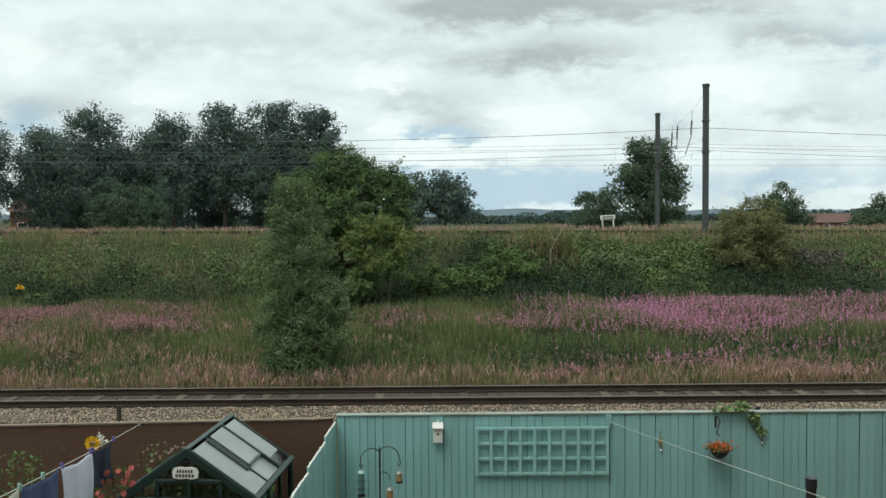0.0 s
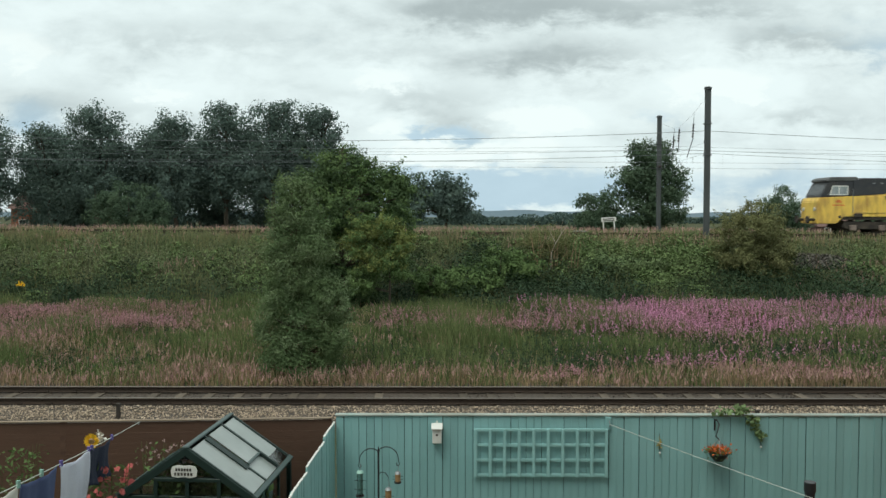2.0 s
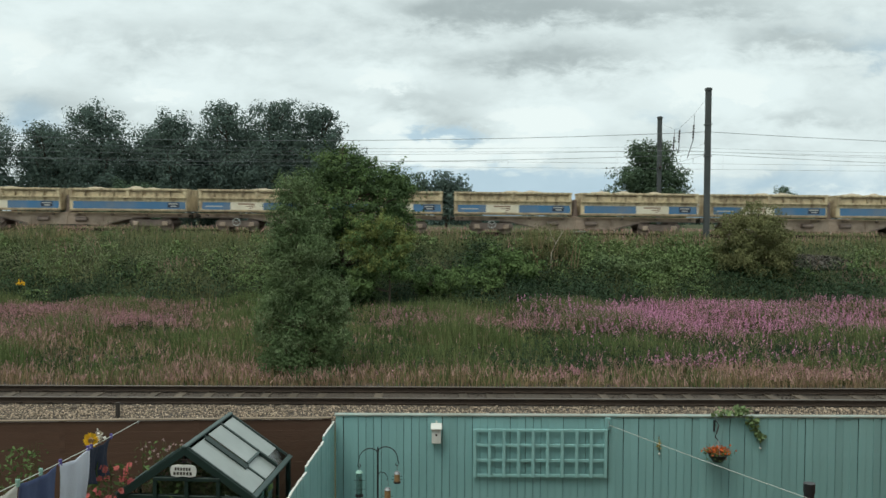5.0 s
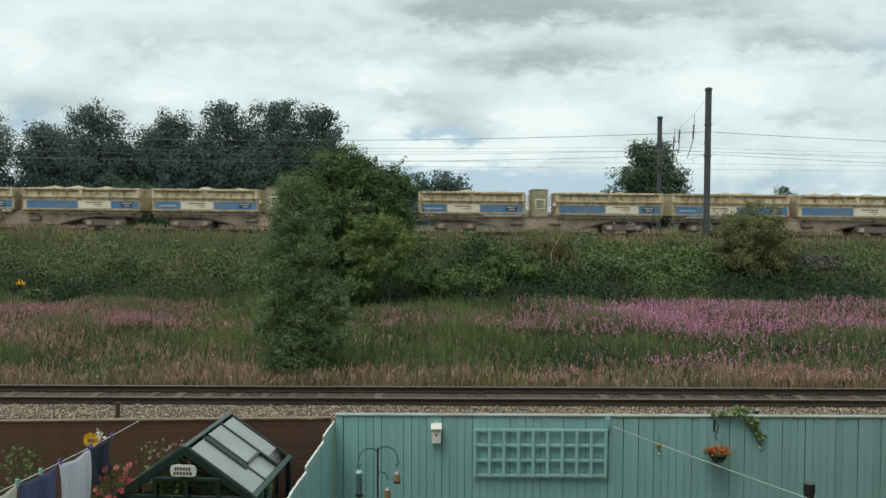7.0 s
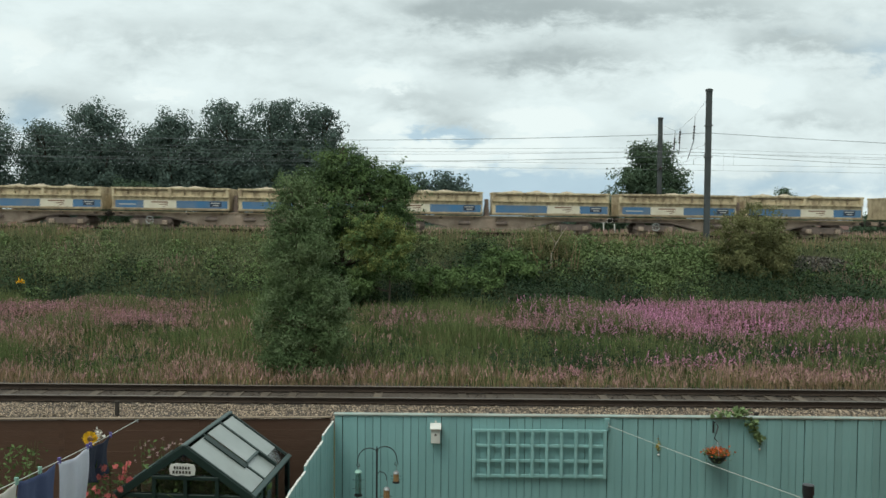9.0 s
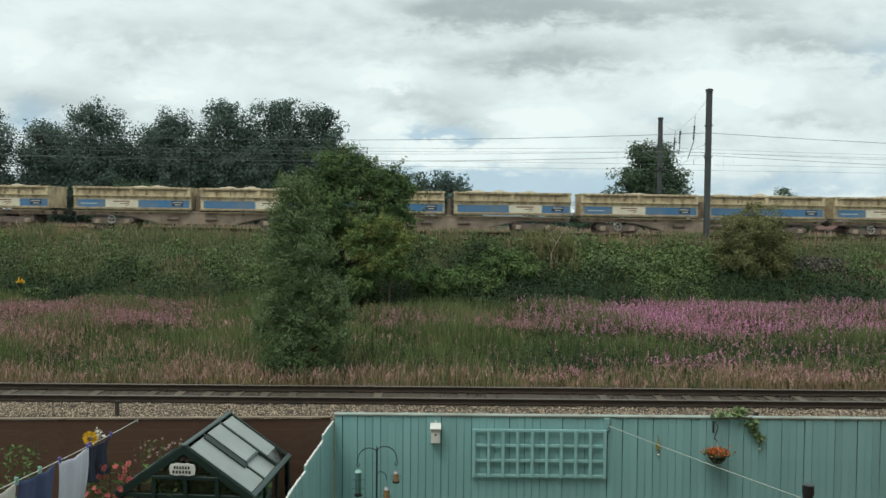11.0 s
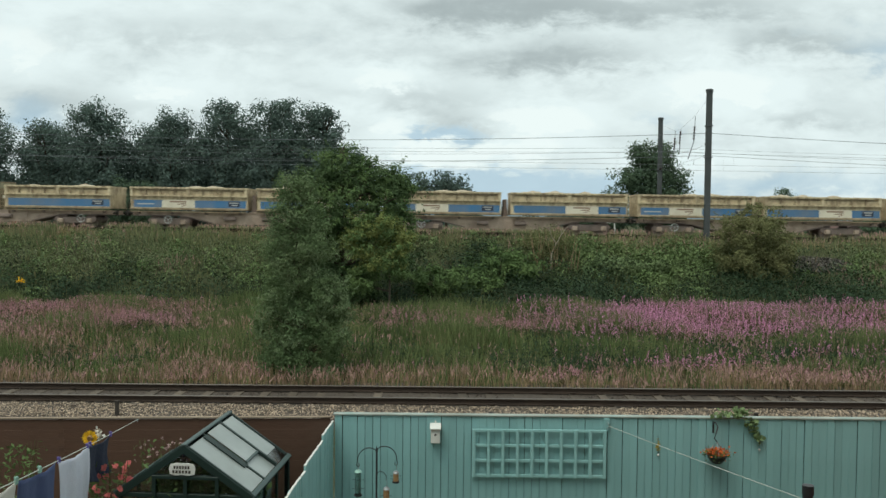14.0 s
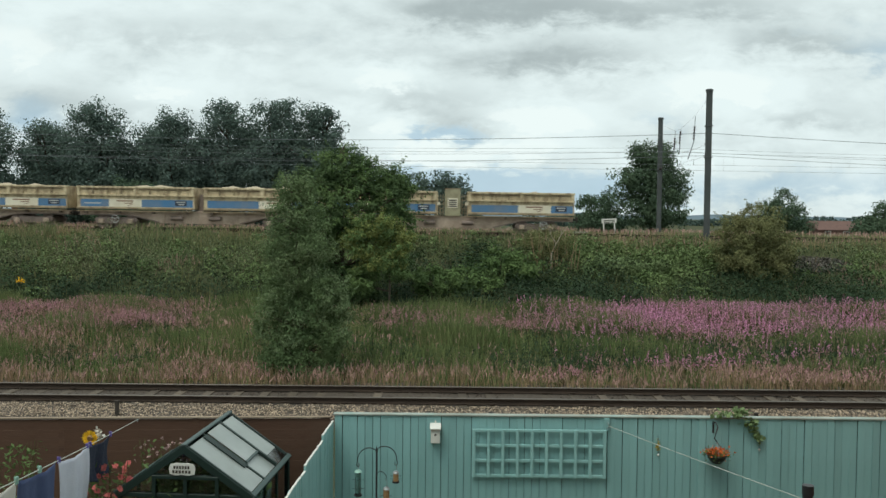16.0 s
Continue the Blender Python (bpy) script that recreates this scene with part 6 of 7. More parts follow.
tree("ash_tree", "dark green tree standing behind the railway mast", "tree", 20.0, 82, [(0, 0, 8.2, 2.3, 2.0, 2.0), (-1.3, 0, 6.0, 2.5, 2.2, 2.1), (1.4, 0, 5.8, 2.4, 2.2, 2.1), (0, 0, 3.6, 3.7, 2.6, 1.9), (-1.4, 0, 8.9, 0.9, 0.9, 0.9)], 26000, 0.24, "leaf_far", 74, whips=(120, 0.9, 0.5), clump=0.62, trunk=0.22, inner=0.3)
tree("far_bush", "low dark bush beside the tree", "shrub", 14.7, 82, [(0, 0, 3.3, 1.8, 1.6, 1.9), (-0.6, 0, 1.8, 1.7, 1.5, 1.5), (1.1, 0, 2.0, 1.5, 1.5, 1.5)], 13000, 0.22, "leaf_far", 75, whips=(60, 0.7, 0.4), clump=0.55, trunk=0.12)
tree("far_bush", "rounded green bush far beyond the railway", "shrub", 37.8, 95, [(0, 0, 3.6, 2.4, 2.0, 2.3), (-1.3, 0, 2.4, 1.8, 1.8, 1.8), (1.4, 0, 2.2, 1.9, 1.8, 1.8)], 14000, 0.22, "leaf_far", 76, whips=(60, 0.8, 0.5), clump=0.6, trunk=0.14)
tree("far_bush", "spreading green bush at the edge of the far field", "shrub", 50.0, 97, [(0, 0, 2.8, 2.6, 2.0, 1.9), (-1.8, 0, 1.7, 2.0, 1.8, 1.3), (2.2, 0, 3.0, 2.4, 2.0, 2.2)], 9000, 0.3, "leaf_far", 77, clump=0.6, trunk=0.14)


# ---------- far distance ----------
def make_distance():
    bm = bmesh.new()
    n = 160
    bot, top = [], []
    for i in range(n + 1):
        x = -3400 + 6800 * i / n
        h = 11 + 6 * math.sin(x * 0.0016 + 1.0) + 6 * math.sin(x * 0.0051) + 2.5 * math.sin(x * 0.021)
        bot.append(bm.verts.new((x, 3600, -30)))
        top.append(bm.verts.new((x, 4000, 4.55 + h)))
    back = [bm.verts.new((v.co.x, 4400, -30)) for v in top]
    for i in range(n):
        bm.faces.new((bot[i], bot[i + 1], top[i + 1], top[i]))
        bm.faces.new((top[i], top[i + 1], back[i + 1], back[i]))
    tagged(part("backdrop_hills", bm, "hill"), "low hills on the horizon, tinted blue-grey for haze", "hills", kind="structure")
    rng = np.random.default_rng(90)
    P = []
    for cx, cy, w, h, k in ((10, 330, 60, 4.5, 5000), (-40, 300, 90, 5, 4000), (120, 380, 120, 5, 6000), (190, 420, 60, 5, 2500), (30, 520, 260, 5, 6000)):
        x = rng.uniform(cx - w, cx + w, k)
        z = rng.uniform(0, 1, k) ** 0.7 * h * (0.6 + 0.4 * np.sin(x * 0.21) * np.sin(x * 0.07 + 1))
        P.append(np.stack([x, cy + rng.normal(0, 4, k), land(x, np.full(k, cy)) + z], 1))
    tagged(quads_object("far_woodland", leaf_quads(np.concatenate(P), 1.3, rng, 0.8), "far_wood"), "distant dark hedges and woodland", "woodland", kind="stuff")


make_distance()


def house(x, y, w, d, h, ridge, label, wall, tiles, seed):
    z0 = float(land(x, y))
    t = thing("house", label, "house", at=pose(x, y, z0))
    bm = bmesh.new()
    for a, b, c, e in ((-w / 2, w / 2, -d / 2, -d / 2 + 0.3), (-w / 2, w / 2, d / 2 - 0.3, d / 2), (-w / 2, -w / 2 + 0.3, -d / 2 + 0.3, d / 2 - 0.3), (w / 2 - 0.3, w / 2, -d / 2 + 0.3, d / 2 - 0.3)):
        box(bm, a, b, c, e, 0, h)
    part("wall", bm, wall, t)
    bm = bmesh.new()
    vs = [bm.verts.new(p) for p in ((-w / 2 - 0.3, -d / 2 - 0.4, h), (w / 2 + 0.3, -d / 2 - 0.4, h), (w / 2 + 0.3, 0, h + ridge), (-w / 2 - 0.3, 0, h + ridge), (-w / 2 - 0.3, d / 2 + 0.4, h), (w / 2 + 0.3, d / 2 + 0.4, h))]
    for f in ((0, 1, 2, 3), (3, 2, 5, 4), (0, 3, 4), (1, 5, 2), (0, 4, 5, 1)):
        bm.faces.new([vs[i] for i in f])
    part("roof", bm, tiles, t)
    k = max(2, int(w // 3))
    for i in range(k):
        cx = -w / 2 + (i + 0.5) * w / k
        wn = part("window", box(bmesh.new(), cx - 0.6, cx + 0.6, -d / 2 - 0.03, -d / 2 + 0.02, h * 0.36, h * 0.36 + 0.9), "white", t, "white framed window")
        part("pane", box(bmesh.new(), cx - 0.5, cx + 0.5, -d / 2 - 0.04, -d / 2 - 0.02, h * 0.36 + 0.1, h * 0.36 + 0.8), "dark", wn)


house(-47.5, 106, 9, 7, 3.4, 2.2, "red brick house glimpsed between the trees", "brick", "roof_tile", 1)
house(78, 165, 14, 8, 1.7, 1.7, "low building with a red-brown tiled roof", "roof_tile", "roof_tile", 2)
house(90, 172, 9, 8, 1.6, 1.6, "low far building with a red-brown roof", "roof_tile", "roof_tile", 3)


def make_sign():
    t = thing("trackside_sign", "small white sign board on two posts beyond the railway", "sign", at=pose(13.75, 70.3, float(land(13.75, 70.3)), 0, -3.5, 0))
    part("board", box(bmesh.new(), -0.62, 0.62, -0.03, 0.03, 1.05, 1.42, 0.01), "white", t)
    for x in (-0.45, 0.45):
        part("post", box(bmesh.new(), x - 0.05, x + 0.05, 0.031, 0.12, -0.1, 1.42), "white", t)
    for z in (1.28, 1.14):
        part("lettering_bar", box(bmesh.new(), -0.45, 0.45, -0.036, -0.03, z - 0.035, z + 0.035), "under", t)


make_sign()


def make_trackside_box():
    x, y = 10.7, 66.4
    t = thing("trackside_box", "low grey concrete equipment box in the grass beyond the tracks", "equipment box", at=pose(x, y, float(land(x, y))))
    part("body", box(bmesh.new(), -0.50, 0.50, -0.3, 0.3, -0.1, 0.30, 0.015), "sleeper", t)
    part("lid", box(bmesh.new(), -0.56, 0.56, -0.35, 0.35, 0.301, 0.38, 0.015), "steel", t, "flat grey lid")


make_trackside_box()


def make_marker(x, y, h, r, label):
    t = thing("marker_post", label, "post", "short posts in the ballast", at=pose(x, y, LOW_Z - 0.25))
    part("shaft", box(bmesh.new(), -r, r, -r, r, 0, h, 0.012), "under", t)
    part("cap", box(bmesh.new(), -r * 1.2, r * 1.2, -r * 1.2, r * 1.2, h, h + 0.03, 0.008), "under", t)


make_marker(-7.98, 20.75, 0.42, 0.045, "short dark post standing in the ballast")
make_marker(1.22, 20.9, 0.18, 0.05, "stubby dark post in the ballast")
make_marker(7.75, 20.8, 0.26, 0.05, "stubby dark post in the ballast")


# ---------- garden ----------
FY = 11.5


def make_teal_fence():
    t = thing("fence", "teal painted timber fence of upright boards", "fence", kind="structure")
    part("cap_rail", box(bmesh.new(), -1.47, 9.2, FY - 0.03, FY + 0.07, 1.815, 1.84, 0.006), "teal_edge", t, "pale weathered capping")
    for z in (0.35, 1.55):
        part("rail", box(bmesh.new(), -1.45, 9.2, FY + 0.03, FY + 0.09, z, z + 0.09), "teal", t)
    for x in (-1.4, 0.4, 2.2, 4.0, 5.8, 7.6, 9.1):
        part("fence_post", box(bmesh.new(), x - 0.05, x + 0.05, FY + 0.09, FY + 0.19, 0, 1.8), "teal", t)
    bm = box(bmesh.new(), -0.0498, 0.0498, -0.01, 0.01, 0.0, 1.76, 0.002)
    first = None
    x = -1.40
    rr = random.Random(4)
    while x < 9.15:
        gap = 0.1035 if rr.random() < 0.6 else (0.1015 if rr.random() < 0.7 else 0.106)
        m = pose(x, FY + rr.uniform(-0.004, 0.006), 0.055 + rr.uniform(-0.006, 0.0), 0, rr.uniform(-0.18, 0.18), rr.uniform(-2.2, 2.2))
        if first is None:
            first = part("board", bm, "teal", t)
            first.matrix_basis = m
        else:
            same("board", first, t, m)
        x += gap
    # added dark sheet behind the boards, in place of the shade in their joints
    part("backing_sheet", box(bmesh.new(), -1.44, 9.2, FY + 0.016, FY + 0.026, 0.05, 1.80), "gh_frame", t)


def make_brown_fence():
    t = thing("boundary_fence", "dark brown stained timber fence of lapped boards", "fence", kind="structure", at=pose(-1.5, FY, 0, 0, -0.8, 0) @ Matrix.Translation((1.5, -FY, 0)))
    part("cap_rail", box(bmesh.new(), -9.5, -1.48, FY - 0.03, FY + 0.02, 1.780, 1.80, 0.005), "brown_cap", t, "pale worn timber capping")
    bm = box(bmesh.new(), -0.91, 0.91, -0.012, 0.012, 0.0, 0.149, 0.002)
    first = None
    rr = random.Random(8)
    for k in range(5):
        cx = -2.40 - k * 1.84
        part("fence_post", box(bmesh.new(), cx - 0.96, cx - 0.89, FY - 0.005, FY + 0.07, 0, 1.77), "brown", t)
        for j in range(12):
            m = pose(cx, FY + 0.01, 0.03 + j * 0.1440, 0.5, 0, rr.uniform(-0.15, 0.15))
            if first is None:
                first = part("board", bm, "brown", t)
                first.matrix_basis = m
            else:
                same("board", first, t, m)
    part("end_post", box(bmesh.new(), -1.62, -1.50, FY + 0.0, FY + 0.08, 0, 1.77), "brown", t)


def make_side_fence():
    t = thing("side_fence", "teal painted side fence with worn pale board tops", "fence", kind="structure")
    xa = lambda y: -1.475 - 0.046 * (FY - y)
    bm = box(bmesh.new(), -0.012, 0.012, -0.05, 0.05, 0.0, 1.0, 0.003)
    tip = box(bmesh.new(), -0.013, 0.013, -0.05, 0.05, 0.0, 0.012, 0.003)
    first = cap = None
    rr = random.Random(9)
    for k in range(42):
        y = FY - 0.08 - k * 0.108
        h = (1.70 if y > 10.75 else (1.63 if y > 9.6 else 1.57)) + rr.uniform(-0.003, 0.003)
        x = xa(y) + rr.uniform(-0.004, 0.004)
        m = pose(x, y, 0.03, rr.uniform(-0.3, 0.3), 0, -2.6 + rr.uniform(-2, 2))
        if first is None:
            first = part("board", bm, "teal_slat", t)
            first.matrix_basis = m @ Matrix.Diagonal((1, 1, h, 1))
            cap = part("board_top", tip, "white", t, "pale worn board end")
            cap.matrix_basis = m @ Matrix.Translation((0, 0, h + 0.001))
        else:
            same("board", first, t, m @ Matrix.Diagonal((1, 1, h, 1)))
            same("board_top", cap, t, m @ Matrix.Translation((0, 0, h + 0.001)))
    for y in (11.38, 10.58, 9.3, 7.6):
        x = xa(y) - 0.065
        part("fence_post", box(bmesh.new(), x - 0.045, x + 0.045, y - 0.045, y + 0.045, 0, 1.48), "teal", t)
    for z in (0.4, 1.35):
        m = pose(0, 0, 0, 0, 0, -2.63)
        part("rail", prism(bmesh.new(), [(xa(11.4) - 0.07, z), (xa(11.4) - 0.016, z), (xa(11.4) - 0.016, z + 0.08), (xa(11.4) - 0.07, z + 0.08)], 11.0, 11.4), "teal", t)


make_teal_fence()
make_brown_fence()
make_side_fence()


def make_trellis():
    t = thing("trellis", "square wooden trellis painted teal and fixed to the fence", "trellis")
    x0, x1, z0, z1 = 0.42, 2.24, 0.995, 1.655
    up = box(bmesh.new(), -0.021, 0.021, -0.013, 0.013, 0, z1 - z0, 0.003)
    first = None
    for i in range(10):
        m = pose(x0 + 0.022 + (x1 - x0 - 0.044) * i / 9, FY - 0.078, z0)
        if first is None:
            first = part("upright_slat", up, "teal_slat", t)
            first.matrix_basis = m
        else:
            same("upright_slat", first, t, m)
    ac = box(bmesh.new(), 0, x1 - x0, -0.013, 0.013, -0.019, 0.019, 0.003)
    first = None
    for j in range(4):
        m = pose(x0, FY - 0.052, z0 + 0.02 + (z1 - z0 - 0.04) * j / 3)
        if first is None:
            first = part("cross_slat", ac, "teal_slat", t)
            first.matrix_basis = m
        else:
            same("cross_slat", first, t, m)


make_trellis()


def make_line_bracket():
    t = thing("line_bracket", "small timber block with a metal hook for the washing line", "bracket")
    part("block", box(bmesh.new(), 2.21, 2.29, FY - 0.05, FY - 0.012, 1.64, 1.81, 0.006), "teal", t)
    part("hook", tube(bmesh.new(), [(2.26, FY - 0.05, 1.76), (2.26, FY - 0.08, 1.74), (2.27, FY - 0.08, 1.70), (2.25, FY - 0.06, 1.68)], 0.006), "steel", t)


make_line_bracket()


def make_birdbox():
    t = thing("nest_box", "small white wooden nest box fixed to the teal fence", "nest box", at=pose(-0.08, FY - 0.012, 1.47))
    part("box_body", box(bmesh.new(), -0.062, 0.062, -0.12, 0.0, 0.0, 0.21, 0.004), "white", t)
    m = Matrix.Translation((0, -0.07, 0.225)) @ Matrix.Rotation(radians(16), 4, "X")
    part("lid", box(bmesh.new(), -0.075, 0.075, -0.09, 0.085, -0.007, 0.007, 0.002, m), "white", t, "sloping white lid")
    bm = bmesh.new()
    cyl(bm, (0, -0.121, 0.115), (0, -0.1225, 0.115), 0.015, 0.015, 14)
    part("entrance_hole", bm, "hole", t)
    part("hanger", box(bmesh.new(), -0.012, 0.012, -0.006, 0.0, 0.21, 0.285, 0.002), "white", t)


make_birdbox()


def make_feeder_pole():
    x, y = -0.75, 9.8
    t = thing("bird_feeder_pole", "thin dark metal pole with curled hooks for bird feeders", "feeder pole", at=pose(x, y, 0))
    part("pole", tube(bmesh.new(), [(0, 0, 0), (0, 0, 0.9), (0, 0, 1.80)], 0.011, 0.011, 8), "dark", t)
    part("finial", cyl(bmesh.new(), (0, 0, 1.80), (0, 0, 1.86), 0.016, 0.002, 8), "dark", t)
    for s, w, top in ((-1, 0.225, 1.77), (1, 0.235, 1.79)):
        pts = [(s * w * (0.5 - 0.5 * math.cos(a)), 0, top + 0.075 * math.sin(a) - 0.10 * (a / math.pi) ** 3) for a in np.linspace(0, math.pi, 12)]
        e = pts[-1]
        pts += [(e[0] + s * 0.012, 0, e[2] - 0.035), (e[0] - s * 0.006, 0, e[2] - 0.06), (e[0] - s * 0.028, 0, e[2] - 0.045), (e[0] - s * 0.02, 0, e[2] - 0.02)]
        part("hook_arm", tube(bmesh.new(), pts, 0.006, 0.005, 6), "dark", t)
    part("hook_arm", tube(bmesh.new(), [(0, 0, 1.52), (0.03, 0, 1.56), (0.08, 0, 1.55), (0.115, 0, 1.50), (0.11, 0, 1.46)], 0.005, 0.004, 6), "dark", t)

    def feeder(dx, top, r, h, fill, lid, label):
        f = thing("bird_feeder", label, "bird feeder", "hanging bird feeders", at=pose(x + dx, y, top))
        part("wire_loop", tube(bmesh.new(), [(0, 0, 0.0), (0.008, 0, -0.04), (0, 0, -0.09)], 0.003, seg=5), "steel", f)
        bm = bmesh.new()
        cyl(bm, (0, 0, -0.115), (0, 0, -0.09), r * 1.25, r * 0.7, 14)
        part("lid", bm, lid, f)
        bm = bmesh.new()
        cyl(bm, (0, 0, -0.115 - h), (0, 0, -0.115), r, r, 16)
        part("tube", bm, fill, f)
        bm = bmesh.new()
        cyl(bm, (0, 0, -0.135 - h), (0, 0, -0.115 - h), r * 1.3, r * 1.3, 14)
        part("tray", bm, "dark", f)
        for z in (0.35, 0.75):
            part("perch", cyl(bmesh.new(), (-r - 0.03, 0, -0.115 - h * z), (r + 0.03, 0, -0.115 - h * z), 0.003, 0.003, 5), "dark", f)

    feeder(-0.215, 1.665, 0.036, 0.26, "poly_clear", "peg_green", "clear tube bird feeder with a green lid")
    feeder(0.115, 1.465, 0.036, 0.22, "seed", "steel", "mesh bird feeder filled with brown seed")
    feeder(0.225, 1.655, 0.032, 0.09, "seed", "steel", "small seed feeder under a metal rain guard")


make_feeder_pole()


def flowers_at(rng, n, spread, size, squash=0.6):
    P = rng.normal(0, 1, (n, 3)) * np.array(spread)
    return leaf_quads(P, size, rng, squash, 0.4)


def make_basket():
    t = thing("hanging_basket", "black hanging basket with orange flowers on the teal fence", "hanging basket", at=pose(3.70, FY - 0.20, 1.36))
    bm = bmesh.new()
    for (z0, r0), (z1, r1) in (((-0.10, 0.06), (-0.05, 0.105)), ((-0.05, 0.105), (0.0, 0.13))):
        cyl(bm, (0, 0, z0), (0, 0, z1), r0, r1, 18)
    part("bowl", bm, "dark", t)
    rng = np.random.default_rng(3)
    tagged(quads_object("flowers", flowers_at(rng, 420, (0.070, 0.06, 0.024), 0.030, 0.8) + np.array((0, 0, 0.05)), "flower_orange", t), kind="stuff")
    quads_object("foliage", flowers_at(rng, 260, (0.08, 0.06, 0.03), 0.05, 0.4) + np.array((0, 0, 0.02)), "leaf_haw", t)
    for a in range(3):
        c, s = math.cos(a * 2.1 + 0.4), math.sin(a * 2.1 + 0.4)
        part("chain", tube(bmesh.new(), [(c * 0.12, s * 0.12, 0.0), (0, 0, 0.19)], 0.004, seg=5), "steel", t)
    b = thing("basket_bracket", "curled black iron bracket on the fence top", "bracket", at=pose(3.70, FY - 0.012, 1.52))
    part("back_plate", box(bmesh.new(), -0.012, 0.012, -0.012, 0, 0.1, 0.26, 0.003), "dark", b)
    part("arm", tube(bmesh.new(), [(0, -0.01, 0.24), (0.01, -0.06, 0.26), (0.02, -0.14, 0.22), (-0.02, -0.19, 0.14), (-0.04, -0.19, 0.07), (0, -0.19, 0.03)], 0.011, 0.008, 6), "dark", b)


make_basket()


def make_ornament():
    t = thing("fence_ornament", "small yellow hanging ornament with a white drop", "ornament", at=pose(2.95, FY - 0.03, 1.44))
    rng = np.random.default_rng(6)
    part("hook", tube(bmesh.new(), [(0, 0.02, 0.13), (0, 0, 0.14), (0, 0, 0.06)], 0.003, seg=5), "dark", t)
    quads_object("petals", flowers_at(rng, 60, (0.014, 0.010, 0.030), 0.028, 0.7), "ornament", t)
    part("cord", tube(bmesh.new(), [(0, 0, -0.05), (0.005, 0, -0.11)], 0.003, seg=5), "dark", t)
    bm = bmesh.new()
    bmesh.ops.create_icosphere(bm, subdivisions=2, radius=0.016, matrix=Matrix.Translation((0.005, 0, -0.125)))
    part("drop", bm, "white", t)


make_ornament()


def make_ivy():
    t = thing("ivy", "green climbing ivy draped over the fence top", "climbing plant")
    rng = np.random.default_rng(12)
    P = []
    for cx, cz, sx, sz, k in ((3.98, 1.90, 0.10, 0.03, 70), (3.82, 1.87, 0.08, 0.015, 26), (4.20, 1.75, 0.05, 0.045, 55), (4.27, 1.63, 0.03, 0.04, 24), (4.33, 1.55, 0.025, 0.025, 26), (4.05, 1.94, 0.05, 0.02, 24)):
        p = rng.normal(0, 1, (k, 3)) * np.array((sx, 0.03, sz)) + np.array((cx, FY - 0.055, cz))
        P.append(p)
    P = np.concatenate(P)
    P[:, 1] = np.minimum(P[:, 1], FY - 0.03)
    quads_object("leaves", leaf_quads(P, 0.065, rng, 0.8), "leaf_ivy", t)
    part("stem", tube(bmesh.new(), [(4.0, FY - 0.04, 1.86), (4.2, FY - 0.05, 1.82), (4.27, FY - 0.04, 1.66), (4.33, FY - 0.04, 1.5)], 0.006, 0.003, 5), "bark", t)
    part("stem", tube(bmesh.new(), [(4.0, FY + 0.12, 0.0), (4.0, FY + 0.12, 1.0), (4.0, FY + 0.06, 1.86), (4.0, FY - 0.04, 1.86)], 0.01, 0.005, 5), "bark", t)
    w = thing("white_drop_ornament", "small white hanging drop on the fence", "ornament", at=pose(4.33, FY - 0.03, 1.40))
    part("cord", tube(bmesh.new(), [(0, 0.015, 0.10), (0, 0, 0.0)], 0.003, seg=5), "dark", w)
    bm = bmesh.new()
    bmesh.ops.create_icosphere(bm, subdivisions=2, radius=0.016)
    part("drop", bm, "white", w)


make_ivy()


def make_flue():
    t = thing("flue_pipe", "black round flue pipe with a flared cap", "flue pipe", at=pose(3.93, 9.0, 0))
    part("pipe", cyl(bmesh.new(), (0, 0, 0), (0, 0, 1.62), 0.052, 0.052, 20), "dark", t)
    part("cap", cyl(bmesh.new(), (0, 0, 1.60), (0, 0, 1.70), 0.062, 0.060, 20), "dark", t)


make_flue()


